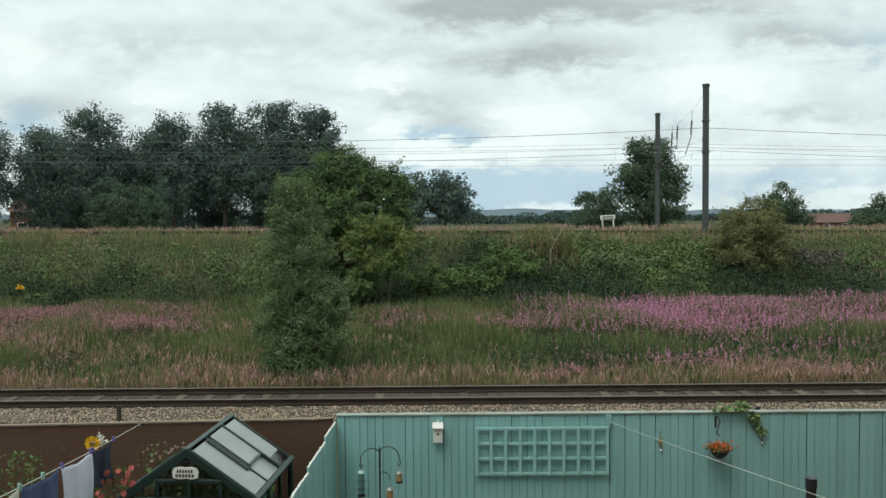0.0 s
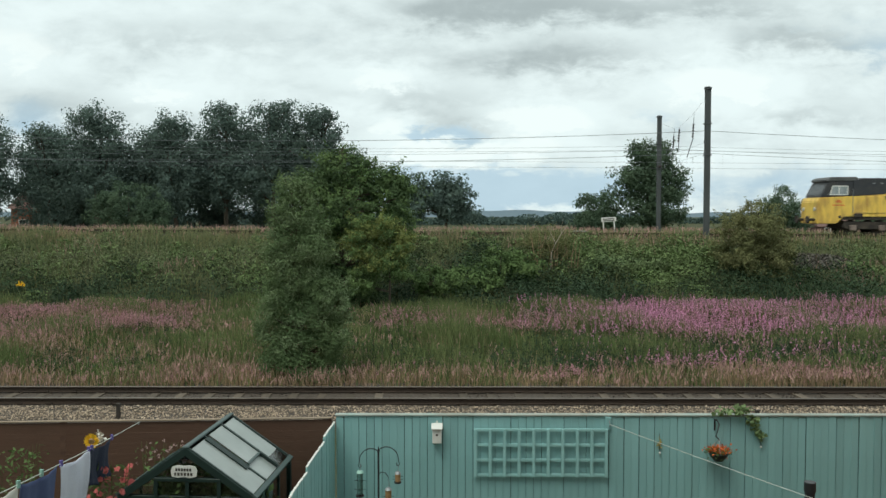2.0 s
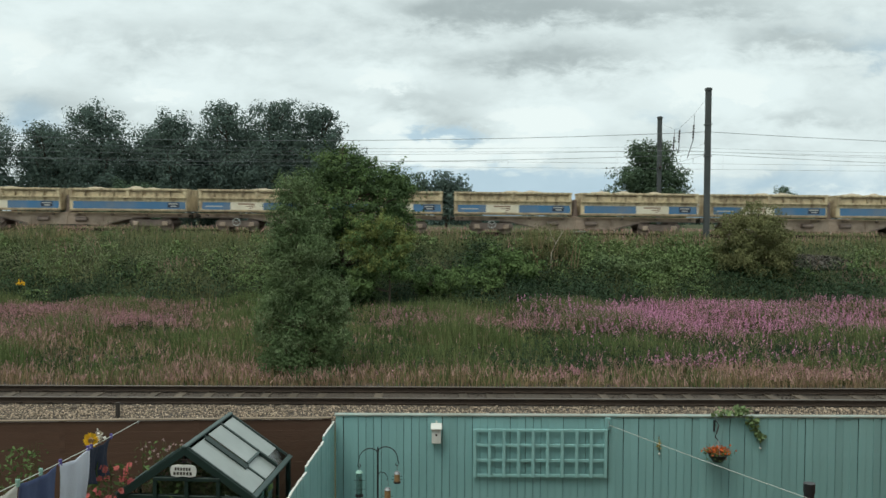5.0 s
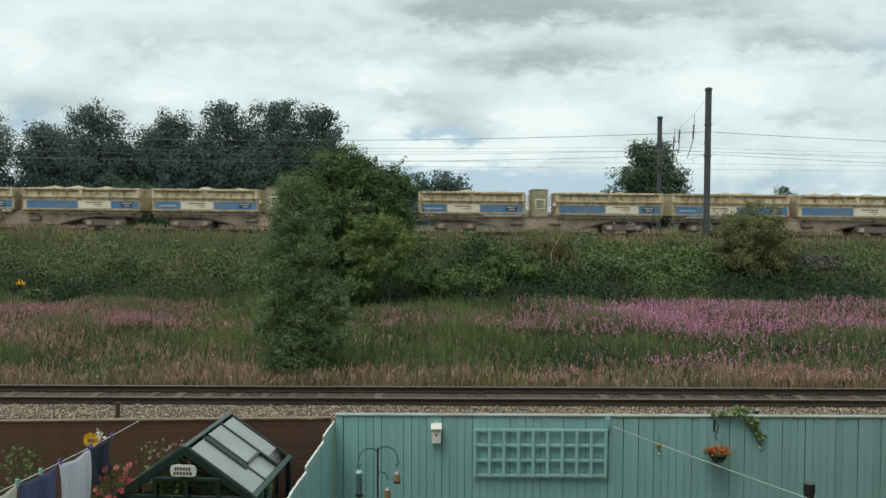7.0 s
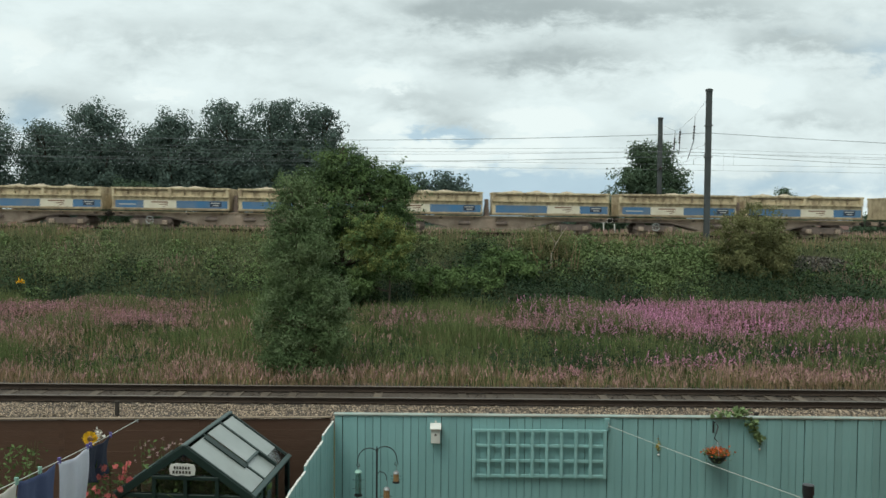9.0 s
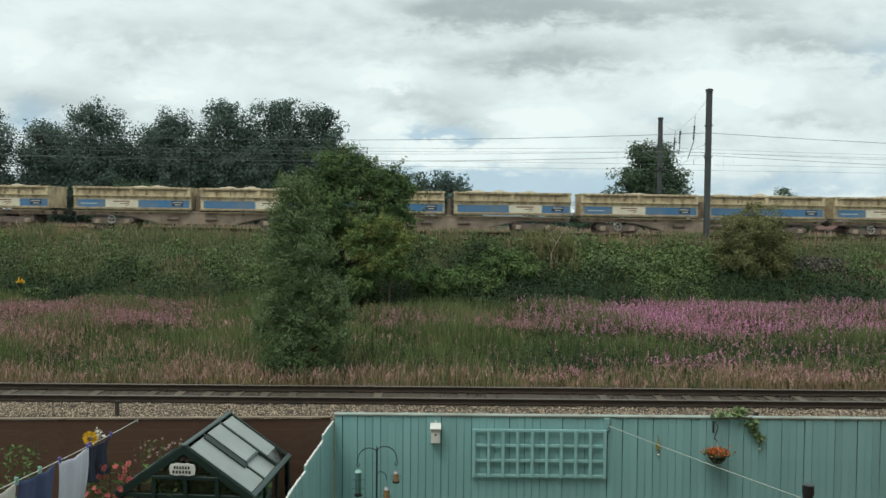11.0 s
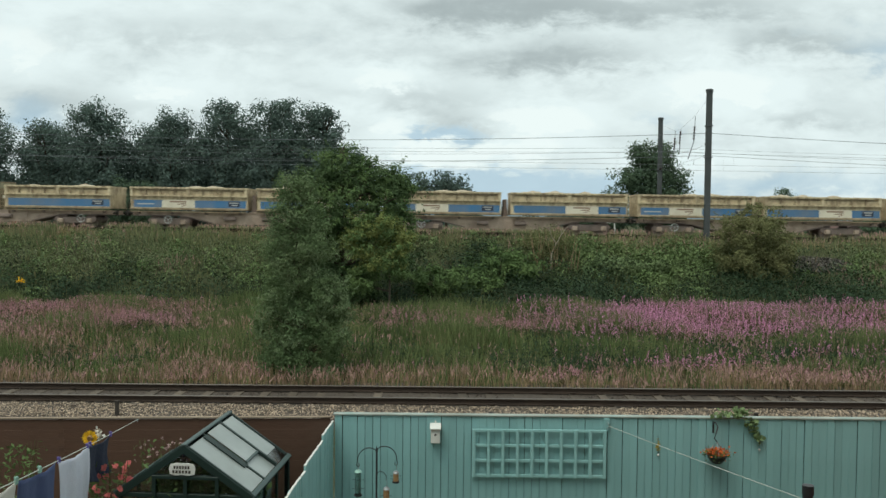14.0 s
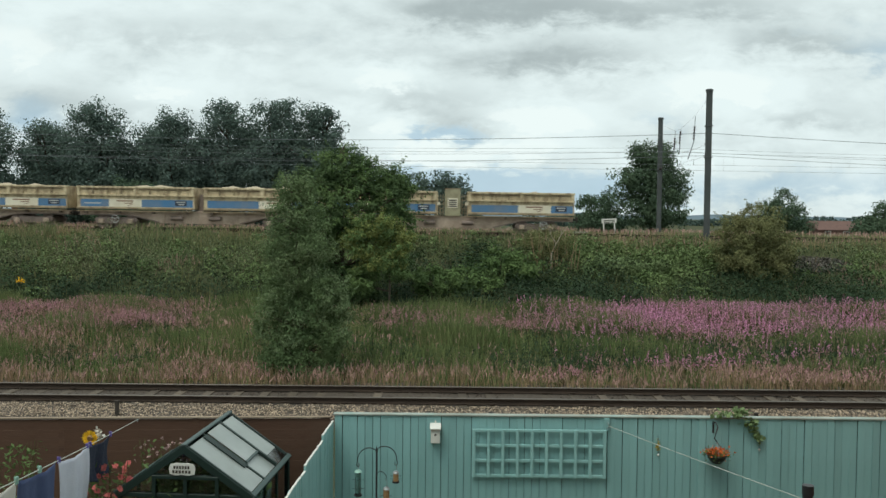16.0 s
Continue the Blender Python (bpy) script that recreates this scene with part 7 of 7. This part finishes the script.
# ---------- greenhouse ----------
def make_greenhouse():
    cx, y0, y1, hw, ze, zr = -2.81, 9.40, 10.96, 0.76, 1.42, 1.95
    t = thing("greenhouse", "small dark green greenhouse with pale polycarbonate roof panels", "greenhouse", at=pose(cx, 10.18, 0, 0, 0, -4) @ Matrix.Translation((0, -10.18, 0)))
    L = math.hypot(hw, zr - ze)
    ang = math.atan2(zr - ze, hw)

    def slope(side, s0, s1, ya, yb, up0, up1, bevel=0.0):
        """A piece lying on one roof slope: s from the ridge down, up from its plane."""
        m = Matrix.Translation((0, 0, zr)) @ (Matrix.Rotation(ang, 4, "Y") if side > 0 else Matrix.Rotation(math.pi - ang, 4, "Y"))
        if side < 0:
            up0, up1 = -up1, -up0
        return box(bmesh.new(), s0, s1, ya, yb, up0, up1, bevel, m)

    W = (y1 - y0) / 3
    for side in (1, -1):
        for k in range(3):
            ya, yb = y0 + 0.03 + k * W, y0 + (k + 1) * W - 0.01
            if k == 1 and side > 0:
                part("roof_panel", slope(side, 0.05, 0.62, ya + 0.02, yb, 0.030, 0.038), "poly", t, "raised pale roof vent panel")
                part("roof_panel", slope(side, 0.64, L - 0.02, ya + 0.02, yb, 0.0, 0.008), "poly", t, "pale polycarbonate roof panel")
                part("vent_frame", slope(side, 0.61, 0.64, ya, yb, 0.0, 0.045), "gh_capping", t)
            elif k == 2 and side > 0:
                part("roof_panel", slope(side, 0.05, 0.74, ya, yb, 0.0, 0.008), "poly", t, "pale polycarbonate roof panel")
                part("roof_panel", slope(side, 0.74, L - 0.02, ya, yb, 0.0, 0.008), "poly_clear", t, "smoky clear roof panel")
            else:
                part("roof_panel", slope(side, 0.05, L - 0.02, ya, yb, 0.0, 0.008), "poly", t, "pale polycarbonate roof panel")
        for k in (0, 1, 2, 3):
            y = y0 + k * W
            part("glazing_bar", slope(side, 0.0, L + 0.02, y - 0.016, y + 0.016, -0.02, 0.022, 0.003), "gh_frame", t)
        if side > 0:
            part("glazing_bar", slope(side, 0.03, L - 0.02, y0 + 2 * W - 0.03, y0 + 2 * W + 0.012, 0.022, 0.052, 0.003), "gh_frame", t)
            # solid strip laid on the panels; its dark colour replaces the gap's shade
            part("vent_gap", slope(side, 0.06, 0.66, y0 + W - 0.085, y0 + W + 0.035, 0.012, 0.028), "gh_frame", t, "dark strip for the shaded gap beside the roof vent")
        part("gutter", slope(side, L - 0.01, L + 0.05, y0 - 0.03, y1 + 0.03, -0.03, 0.03, 0.004), "gh_capping", t)
    part("ridge_cap", box(bmesh.new(), -0.032, 0.032, y0 - 0.04, y1 + 0.04, zr + 0.0, zr + 0.026, 0.008), "gh_capping", t)
    # end gables
    for y in (y0, y1):
        for side in (1, -1):
            part("gable_rafter", slope(side, 0.0, L + 0.03, y - 0.035, y + 0.035, -0.07, 0.012, 0.004), "gh_frame", t)
            part("corner_post", box(bmesh.new(), side * hw - 0.03, side * hw + 0.03, y - 0.03, y + 0.03, 0, ze - 0.02, 0.004), "gh_frame", t)
        part("eave_beam", box(bmesh.new(), -hw, hw, y - 0.025, y + 0.025, ze - 0.06, ze - 0.01, 0.004), "gh_frame", t)
        part("sill", box(bmesh.new(), -hw, hw, y - 0.03, y + 0.03, 0, 0.08, 0.004), "gh_frame", t)
        for x in (-0.36, 0.0, 0.36):
            part("mullion", box(bmesh.new(), x - 0.018, x + 0.018, y - 0.018, y + 0.018, 0.08, ze - 0.06), "gh_frame", t)
        for a, b in ((-hw + 0.03, -0.36), (-0.36, 0.0), (0.0, 0.36), (0.36, hw - 0.03)):
            pane = part("pane", box(bmesh.new(), a + 0.018, b - 0.018, y - 0.003, y + 0.003, 0.08, ze - 0.06), "glass", t)
        part("gable_pane", prism(bmesh.new(), [(-hw + 0.08, ze), (hw - 0.08, ze), (0, zr - 0.09)], y - 0.003, y + 0.003), "glass", t)
    for side in (1, -1):
        x = side * hw
        part("sill", box(bmesh.new(), x - 0.03, x + 0.03, y0, y1, 0, 0.08, 0.004), "gh_frame", t)
        part("eave_beam", box(bmesh.new(), x - 0.025, x + 0.025, y0, y1, ze - 0.06, ze - 0.01, 0.004), "gh_frame", t)
        for k in range(3):
            part("pane", box(bmesh.new(), x - 0.003, x + 0.003, y0 + k * W + 0.02, y0 + (k + 1) * W - 0.02, 0.08, ze - 0.06), "glass", t)
            if k:
                part("mullion", box(bmesh.new(), x - 0.018, x + 0.018, y0 + k * W - 0.018, y0 + k * W + 0.018, 0.08, ze - 0.06), "gh_frame", t)
    # door frame in the near gable
    part("door_header", box(bmesh.new(), -0.36, 0.40, y0 - 0.05, y0 + 0.01, ze + 0.16, ze + 0.20, 0.004), "gh_frame", t)
    for x in (-0.34, 0.02, 0.38):
        part("door_stile", box(bmesh.new(), x - 0.022, x + 0.022, y0 - 0.045, y0 - 0.036, 0.06, ze + 0.16, 0.003), "gh_frame", t)
    # plaque on the gable
    s = thing("plaque", "small pale wavy plaque with dark lettering bars", "plaque", at=pose(cx - 0.065, y0 - 0.05, ze + 0.28, 0, 0, -4))
    pts = [(-0.14, -0.055), (-0.07, -0.07), (0, -0.06), (0.07, -0.07), (0.14, -0.055), (0.15, 0.01), (0.13, 0.055), (0.06, 0.07), (0, 0.062), (-0.06, 0.07), (-0.13, 0.055), (-0.15, 0.01)]
    part("board", prism(bmesh.new(), pts, -0.008, 0.008), "white", s)
    for z, w in ((0.022, 0.19), (-0.028, 0.22)):
        n = 6
        for i in range(n):
            a = -w / 2 + w * i / n
            part("lettering_bar", box(bmesh.new(), a, a + w / n * 0.65, -0.012, -0.008, z - 0.016, z + 0.016), "under", s)
    # staging and pots inside
    b = thing("staging_bench", "dark wooden bench with potted plants inside the greenhouse", "bench", at=pose(cx, 0, 0))
    part("bench_top", box(bmesh.new(), -0.7, -0.2, y0 + 0.15, y1 - 0.1, 0.72, 0.76), "bark", b)
    for x in (-0.66, -0.24):
        for y in (y0 + 0.2, y1 - 0.15):
            part("leg", box(bmesh.new(), x - 0.025, x + 0.025, y - 0.025, y + 0.025, 0, 0.72), "bark", b)
    rng = np.random.default_rng(17)
    for i, (px, py) in enumerate(((-0.5, 9.7), (-0.45, 10.2), (-0.5, 10.6))):
        p = thing("pot_plant", "leafy green plant in a terracotta pot on the bench", "pot plant", "pot plants in the greenhouse", at=pose(cx + px, py, 0.76))
        part("pot", cyl(bmesh.new(), (0, 0, 0), (0, 0, 0.16), 0.06, 0.085, 14), "brick", p)
        quads_object("foliage", flowers_at(rng, 300, (0.09, 0.09, 0.1), 0.08) + np.array((0, 0, 0.36)), "leaf_haw", p)
        part("stem", tube(bmesh.new(), [(0, 0, 0.14), (0.01, 0, 0.4)], 0.008, seg=5), "bark", p)
    for i, (px, py) in enumerate(((0.42, 9.75), (0.45, 10.4), (-0.25, 9.68), (0.08, 10.1), (-0.45, 10.75), (0.15, 10.75))):
        p = thing("tomato_plant", "tall leafy tomato plant growing inside the greenhouse", "plant", "plants in the greenhouse", at=pose(cx + px, py, 0))
        part("stem", tube(bmesh.new(), [(0, 0, 0), (0.01, 0, 0.7), (0, 0, 1.5)], 0.01, seg=5), "fire_stem", p)
        hgt = 1.62 if abs(px) < 0.3 else 1.4
        Pp = np.stack([rng.normal(0, 0.13, 900), rng.normal(0, 0.13, 900), rng.uniform(0.2, hgt, 900)], 1)
        quads_object("foliage", leaf_quads(Pp, 0.10, rng, 0.5), "leaf_haw", p)
    bin_ = thing("compost_bin", "dark rounded plastic bin beside the side fence", "bin", at=pose(-1.83, 8.85, 0))
    part("drum", cyl(bmesh.new(), (0, 0, 0), (0, 0, 1.40), 0.15, 0.13, 20), "dark", bin_)
    part("lid", cyl(bmesh.new(), (0, 0, 1.40), (0, 0, 1.47), 0.14, 0.09, 20), "dark", bin_)


make_greenhouse()


# ---------- washing lines ----------
LINE_A, LINE_B = Vector((-4.13, FY - 0.03, 1.735)), Vector((-2.42, -0.38, 3.56))


def line_at(y, sag=0.10):
    f = (LINE_A.y - y) / (LINE_A.y - LINE_B.y)
    p = LINE_A.lerp(LINE_B, f)
    p.z -= sag * 4 * f * (1 - f)
    return p


def make_lines():
    t = thing("washing_line", "pale washing line strung from the fence with clothes", "washing line")
    part("cord", tube(bmesh.new(), [line_at(y) for y in np.linspace(LINE_A.y, LINE_B.y, 26)], 0.0045, seg=5), "rope", t)
    part("hook", tube(bmesh.new(), [(-4.13, FY + 0.0, 1.725), (-4.13, FY - 0.05, 1.735), (-4.13, FY - 0.05, 1.705)], 0.008, seg=5), "steel", t)
    t = thing("spare_washing_line", "pale empty washing line tied to the teal fence", "washing line")
    a, b = Vector((2.26, FY - 0.08, 1.72)), Vector((5.99, -0.38, 2.70))
    pts = []
    for f in np.linspace(0, 1, 24):
        p = a.lerp(b, f)
        p.z -= 0.10 * 4 * f * (1 - f)
        pts.append(p)
    part("cord", tube(bmesh.new(), pts, 0.0038, seg=5), "rope", t)


make_lines()
CLOTHES = []


def garment(name, label, y0, y1, drop, mat, seed, flare, pegs, pegmat):
    """A cloth pegged along the line from y0 to y1; its origin is the peg line's middle."""
    a, b = line_at(y0), line_at(y1)
    mid = (a + b) / 2
    t = thing(name, label, "laundry", "clothes on the washing line", at=Matrix.Translation(mid))
    side = Vector((b - a)).cross(Vector((0, 0, 1))).normalized()
    rr = random.Random(seed)
    bm = bmesh.new()
    nu, nv = 24, 20
    ph = rr.uniform(0, 6)
    grid = []
    for j in range(nv + 1):
        g = j / nv
        row = []
        for i in range(nu + 1):
            f = i / nu
            w = 1 + flare * g
            p = a.lerp(b, 0.5 + (f - 0.5) * w) - mid
            hem = 1 + 0.05 * math.sin(f * 3.0 + ph) + 0.04 * math.cos(f * 9 + ph)
            p.z += -0.012 - drop * g * hem - 0.03 * math.sin(f * math.pi) * (1 - g)
            fold = (0.035 * math.sin(f * 11 + ph + g * 1.5) + 0.02 * math.sin(f * 23 + ph * 2)) * (0.25 + 0.75 * g) + 0.05 * math.sin(g * 2.2 + ph) * g
            row.append(bm.verts.new(p + side * fold))
        grid.append(row)
    for r0, r1 in zip(grid, grid[1:]):
        for i in range(nu):
            f = bm.faces.new((r0[i], r0[i + 1], r1[i + 1], r1[i]))
            f.smooth = True
    bmesh.ops.recalc_face_normals(bm, faces=bm.faces[:])
    bmesh.ops.solidify(bm, geom=bm.faces[:], thickness=0.006)
    part("cloth", bm, mat, t)
    for f in pegs:
        p = a.lerp(b, f) - mid
        bm = bmesh.new()
        box(bm, p.x - 0.012, p.x + 0.012, p.y - 0.008, p.y + 0.008, p.z - 0.03, p.z + 0.035, 0.003, None)
        box(bm, p.x - 0.012, p.x + 0.012, p.y + 0.012, p.y + 0.028, p.z - 0.03, p.z + 0.03, 0.003, None)
        part("peg", bm, pegmat, t, "small plastic clothes peg")
    CLOTHES.append((t, mid, math.atan2((b - a).y, (b - a).x), seed))
    return t


garment("dark_shirt", "dark navy shirt pegged on the washing line", 9.97, 9.02, 0.42, "navy", 1, 0.02, (0.02, 0.95), "peg_purple")
garment("pale_towel", "pale lilac-grey towel pegged on the washing line", 8.98, 7.95, 0.80, "pale_cloth", 2, 0.02, (0.03, 0.97), "peg_purple")
garment("blue_trousers", "slate blue cloth hanging on the washing line", 7.92, 6.93, 0.85, "blue_cloth", 3, 0.03, (0.5,), "peg_green")
garment("white_sheet", "off-white cloth hanging on the washing line", 6.90, 5.9, 0.80, "white_cloth", 4, 0.02, (0.05, 0.6), "peg_green")


# ---------- garden flowers ----------
def make_sunflower():
    x, y, z = -3.93, 9.45, 2.02
    t = thing("sunflower", "golden sunflower on a tall green stem", "flower", at=pose(x, y, 0))
    part("stem", tube(bmesh.new(), [(0.06, 0.1, 0), (0.04, 0.1, 0.9), (0.02, 0.06, 1.7), (0, 0.03, z)], 0.012, 0.008, 6), "leaf_haw", t)
    bm = bmesh.new()
    cyl(bm, (0.0, -0.005, z), (0.0, -0.03, z - 0.01), 0.035, 0.03, 16)
    part("seed_disc", bm, "seed", t)
    Q = []
    for k in range(34):
        a = k * 2.399
        d = np.array((math.cos(a), 0, math.sin(a)))
        s = np.array((-math.sin(a), 0, math.cos(a)))
        c = np.array((0, -0.012 - 0.006 * (k % 3), z))
        Q.append([c + d * 0.025, c + d * 0.058 + s * 0.016, c + d * (0.085 + 0.008 * (k % 2)) + np.array((0, -0.012, 0)), c + d * 0.058 - s * 0.016])
    quads_object("petals", Q, "sunflower", t)
    rw = np.random.default_rng(23)
    quads_object("white_petals", leaf_quads(rw.normal(0, 1, (40, 3)) * np.array((0.025, 0.02, 0.025)) + np.array((0.07, 0.04, z + 0.03)), 0.05, rw, 0.8), "white_cloth", t, "white bloom behind the flower head")
    rng = np.random.default_rng(19)
    quads_object("leaves", leaf_quads(np.array([(0.03, 0.05, h_) for h_ in np.linspace(0.5, 1.7, 7)]), 0.2, rng, 0.6), "leaf_haw", t)


make_sunflower()


def bloom(rng, c, r):
    """A round flower head: two rings of petals joined at the middle."""
    bm = bmesh.new()
    up = Vector((rng.normal(0, 0.5), -0.9, 0.8 + rng.normal(0, 0.3))).normalized()
    a = up.orthogonal().normalized()
    b = up.cross(a)
    mid = bm.verts.new(c)
    for ring, n, lift in ((1.0, 10, 0.15), (0.6, 7, 0.45)):
        for k in range(n):
            g = (k + 0.3 * ring) * math.tau / n + rng.normal(0, 0.08)
            d = a * math.cos(g) + b * math.sin(g)
            s = up.cross(d)
            q = r * ring * rng.uniform(0.6, 0.85)
            v = [bm.verts.new(c + d * q * 0.6 + s * q * 0.28 + up * q * lift), bm.verts.new(c + d * q + up * q * lift * 1.3), bm.verts.new(c + d * q * 0.6 - s * q * 0.28 + up * q * lift)]
            bm.faces.new((mid, *v))
    return bm


def make_flower_clump(name, label, x, y, w, z0, z1, n_leaf, n_flower, mat, seed, fsize, leafmat="leaf_haw"):
    rng = np.random.default_rng(seed)
    t = thing(name, label, "flowers", at=pose(x, y, 0))
    for k in range(9):
        dx = rng.uniform(-w, w)
        part("stem", tube(bmesh.new(), [(dx * 0.4, 0, 0), (dx * 0.8, rng.uniform(-0.1, 0.1), z0), (dx, rng.uniform(-0.1, 0.1), z1)], 0.006, 0.003, 5), "fire_stem", t)
    P = np.stack([rng.uniform(-w, w, n_leaf), rng.normal(0, 0.12, n_leaf), rng.uniform(z0 * 0.5, z1 - 0.05, n_leaf)], 1)
    quads_object("foliage", leaf_quads(P, 0.075, rng, 0.4), leafmat, t)
    if n_flower:
        C = np.stack([rng.uniform(-w, w, n_flower), rng.normal(0, 0.12, n_flower), rng.uniform(z0, z1, n_flower)], 1)
        if fsize > 0.03:
            for c in C:
                part("bloom", bloom(rng, Vector(c), fsize), mat, t)
        else:
            P = np.repeat(C, 9, 0) + rng.normal(0, fsize * 0.35, (n_flower * 9, 3))
            tagged(quads_object("blossom", leaf_quads(P, fsize, rng, 0.8), mat, t), kind="stuff")


make_flower_clump("red_dahlias", "coral red garden flowers beside the greenhouse", -3.78, 9.55, 0.24, 1.30, 1.74, 300, 24, "flower_red", 51, 0.055)
make_flower_clump("pale_blooms", "airy pale pink flowers behind the greenhouse", -3.55, 10.6, 0.28, 1.35, 1.68, 120, 40, "flower_pale", 52, 0.02)
make_flower_clump("garden_shrub", "leafy green garden shrub by the brown fence", -5.35, 10.6, 0.30, 0.9, 1.65, 420, 0, "flower_red", 53, 0.05)
make_flower_clump("garden_shrub", "low leafy garden plant by the brown fence", -4.65, 10.9, 0.16, 0.8, 1.38, 130, 4, "flower_pale", 54, 0.04)


# ---------- house behind the camera ----------
def make_house_wall():
    t = thing("house_wall", "brick rear wall of the house behind the garden", "wall", kind="structure")
    part("masonry", box(bmesh.new(), -9.5, 9.5, -0.75, -0.45, 0, 6.2), "brick", t)
    part("gutter", box(bmesh.new(), -9.5, 9.5, -0.44, -0.32, 6.05, 6.17, 0.02), "dark", t)
    for x in (-2.42, 5.99):
        part("line_eye", tube(bmesh.new(), [(x, -0.46, 3.56 if x < 0 else 2.70), (x, -0.36, 3.56 if x < 0 else 2.70)], 0.012, seg=6), "steel", t)


make_house_wall()


# unseen wall, added only to darken the +x end of the teal fence
def make_shade_wall():
    t = thing("wall_east", "tall plain brick wall added out of view to shade the fence", "wall", kind="structure")
    part("masonry", box(bmesh.new(), 6.45, 6.68, -0.4, FY - 0.06, 0, 5.0), "brick", t)
    part("coping", box(bmesh.new(), 6.41, 6.72, -0.4, FY - 0.06, 5.0, 5.08, 0.015), "sleeper", t)


make_shade_wall()


def make_fly():
    t = thing("fly", "tiny dark fly darting past", "insect")
    bm = bmesh.new()
    bmesh.ops.create_icosphere(bm, subdivisions=2, radius=0.0022, matrix=Matrix.Diagonal((1.6, 0.9, 0.9, 1)))
    part("body", bm, "dark", t)
    bm = bmesh.new()
    bmesh.ops.create_icosphere(bm, subdivisions=1, radius=0.0013, matrix=Matrix.Translation((-0.0042, 0, 0.0004)))
    part("head", bm, "dark", t)
    for s in (-1, 1):
        part("wing", prism(bmesh.new(), [(0.0, 0.001), (0.004, 0.0035), (0.007, 0.003), (0.005, 0.001)], s * 0.001, s * 0.0013), "steel", t)
    return t


FLY = make_fly()


# ---------- movement ----------
def motions():
    for car, back in TRAIN:
        rows_ = []
        for t in (0.0, 4.0, 8.0, 12.0, 16.0):
            x = -15.44 - SPEED * (t - 3.5) + back
            rows_.append((t, pose(x, TRACK_Y, RAIL_Z - FALL * x, 0, math.degrees(FALL), 0)))
        walk(car, rows_)
    # clothes swing a little about the line
    for ob, mid, turn, seed in CLOTHES:
        rows_ = []
        for k in range(33):
            t = k * 0.5
            a = 1.6 * math.sin(t * 1.9 + seed * 0.7) + 1.2 * math.sin(t * 0.83 + seed)
            m = Matrix.Translation(mid) @ Matrix.Rotation(turn, 4, "Z") @ Matrix.Rotation(radians(a), 4, "X") @ Matrix.Rotation(-turn, 4, "Z")
            rows_.append((t, m))
        walk(ob, rows_)
    walk(FLY, [(0.0, pose(-0.6, 1.2, 5.3)), (1.4, pose(-0.375, 1.2, 4.96, 0, 30)), (1.5, pose(-0.370, 1.2, 4.796, 0, 35)), (1.6, pose(-0.365, 1.2, 4.98, 0, 30)), (16.0, pose(2.0, 1.2, 6.5))])


motions()
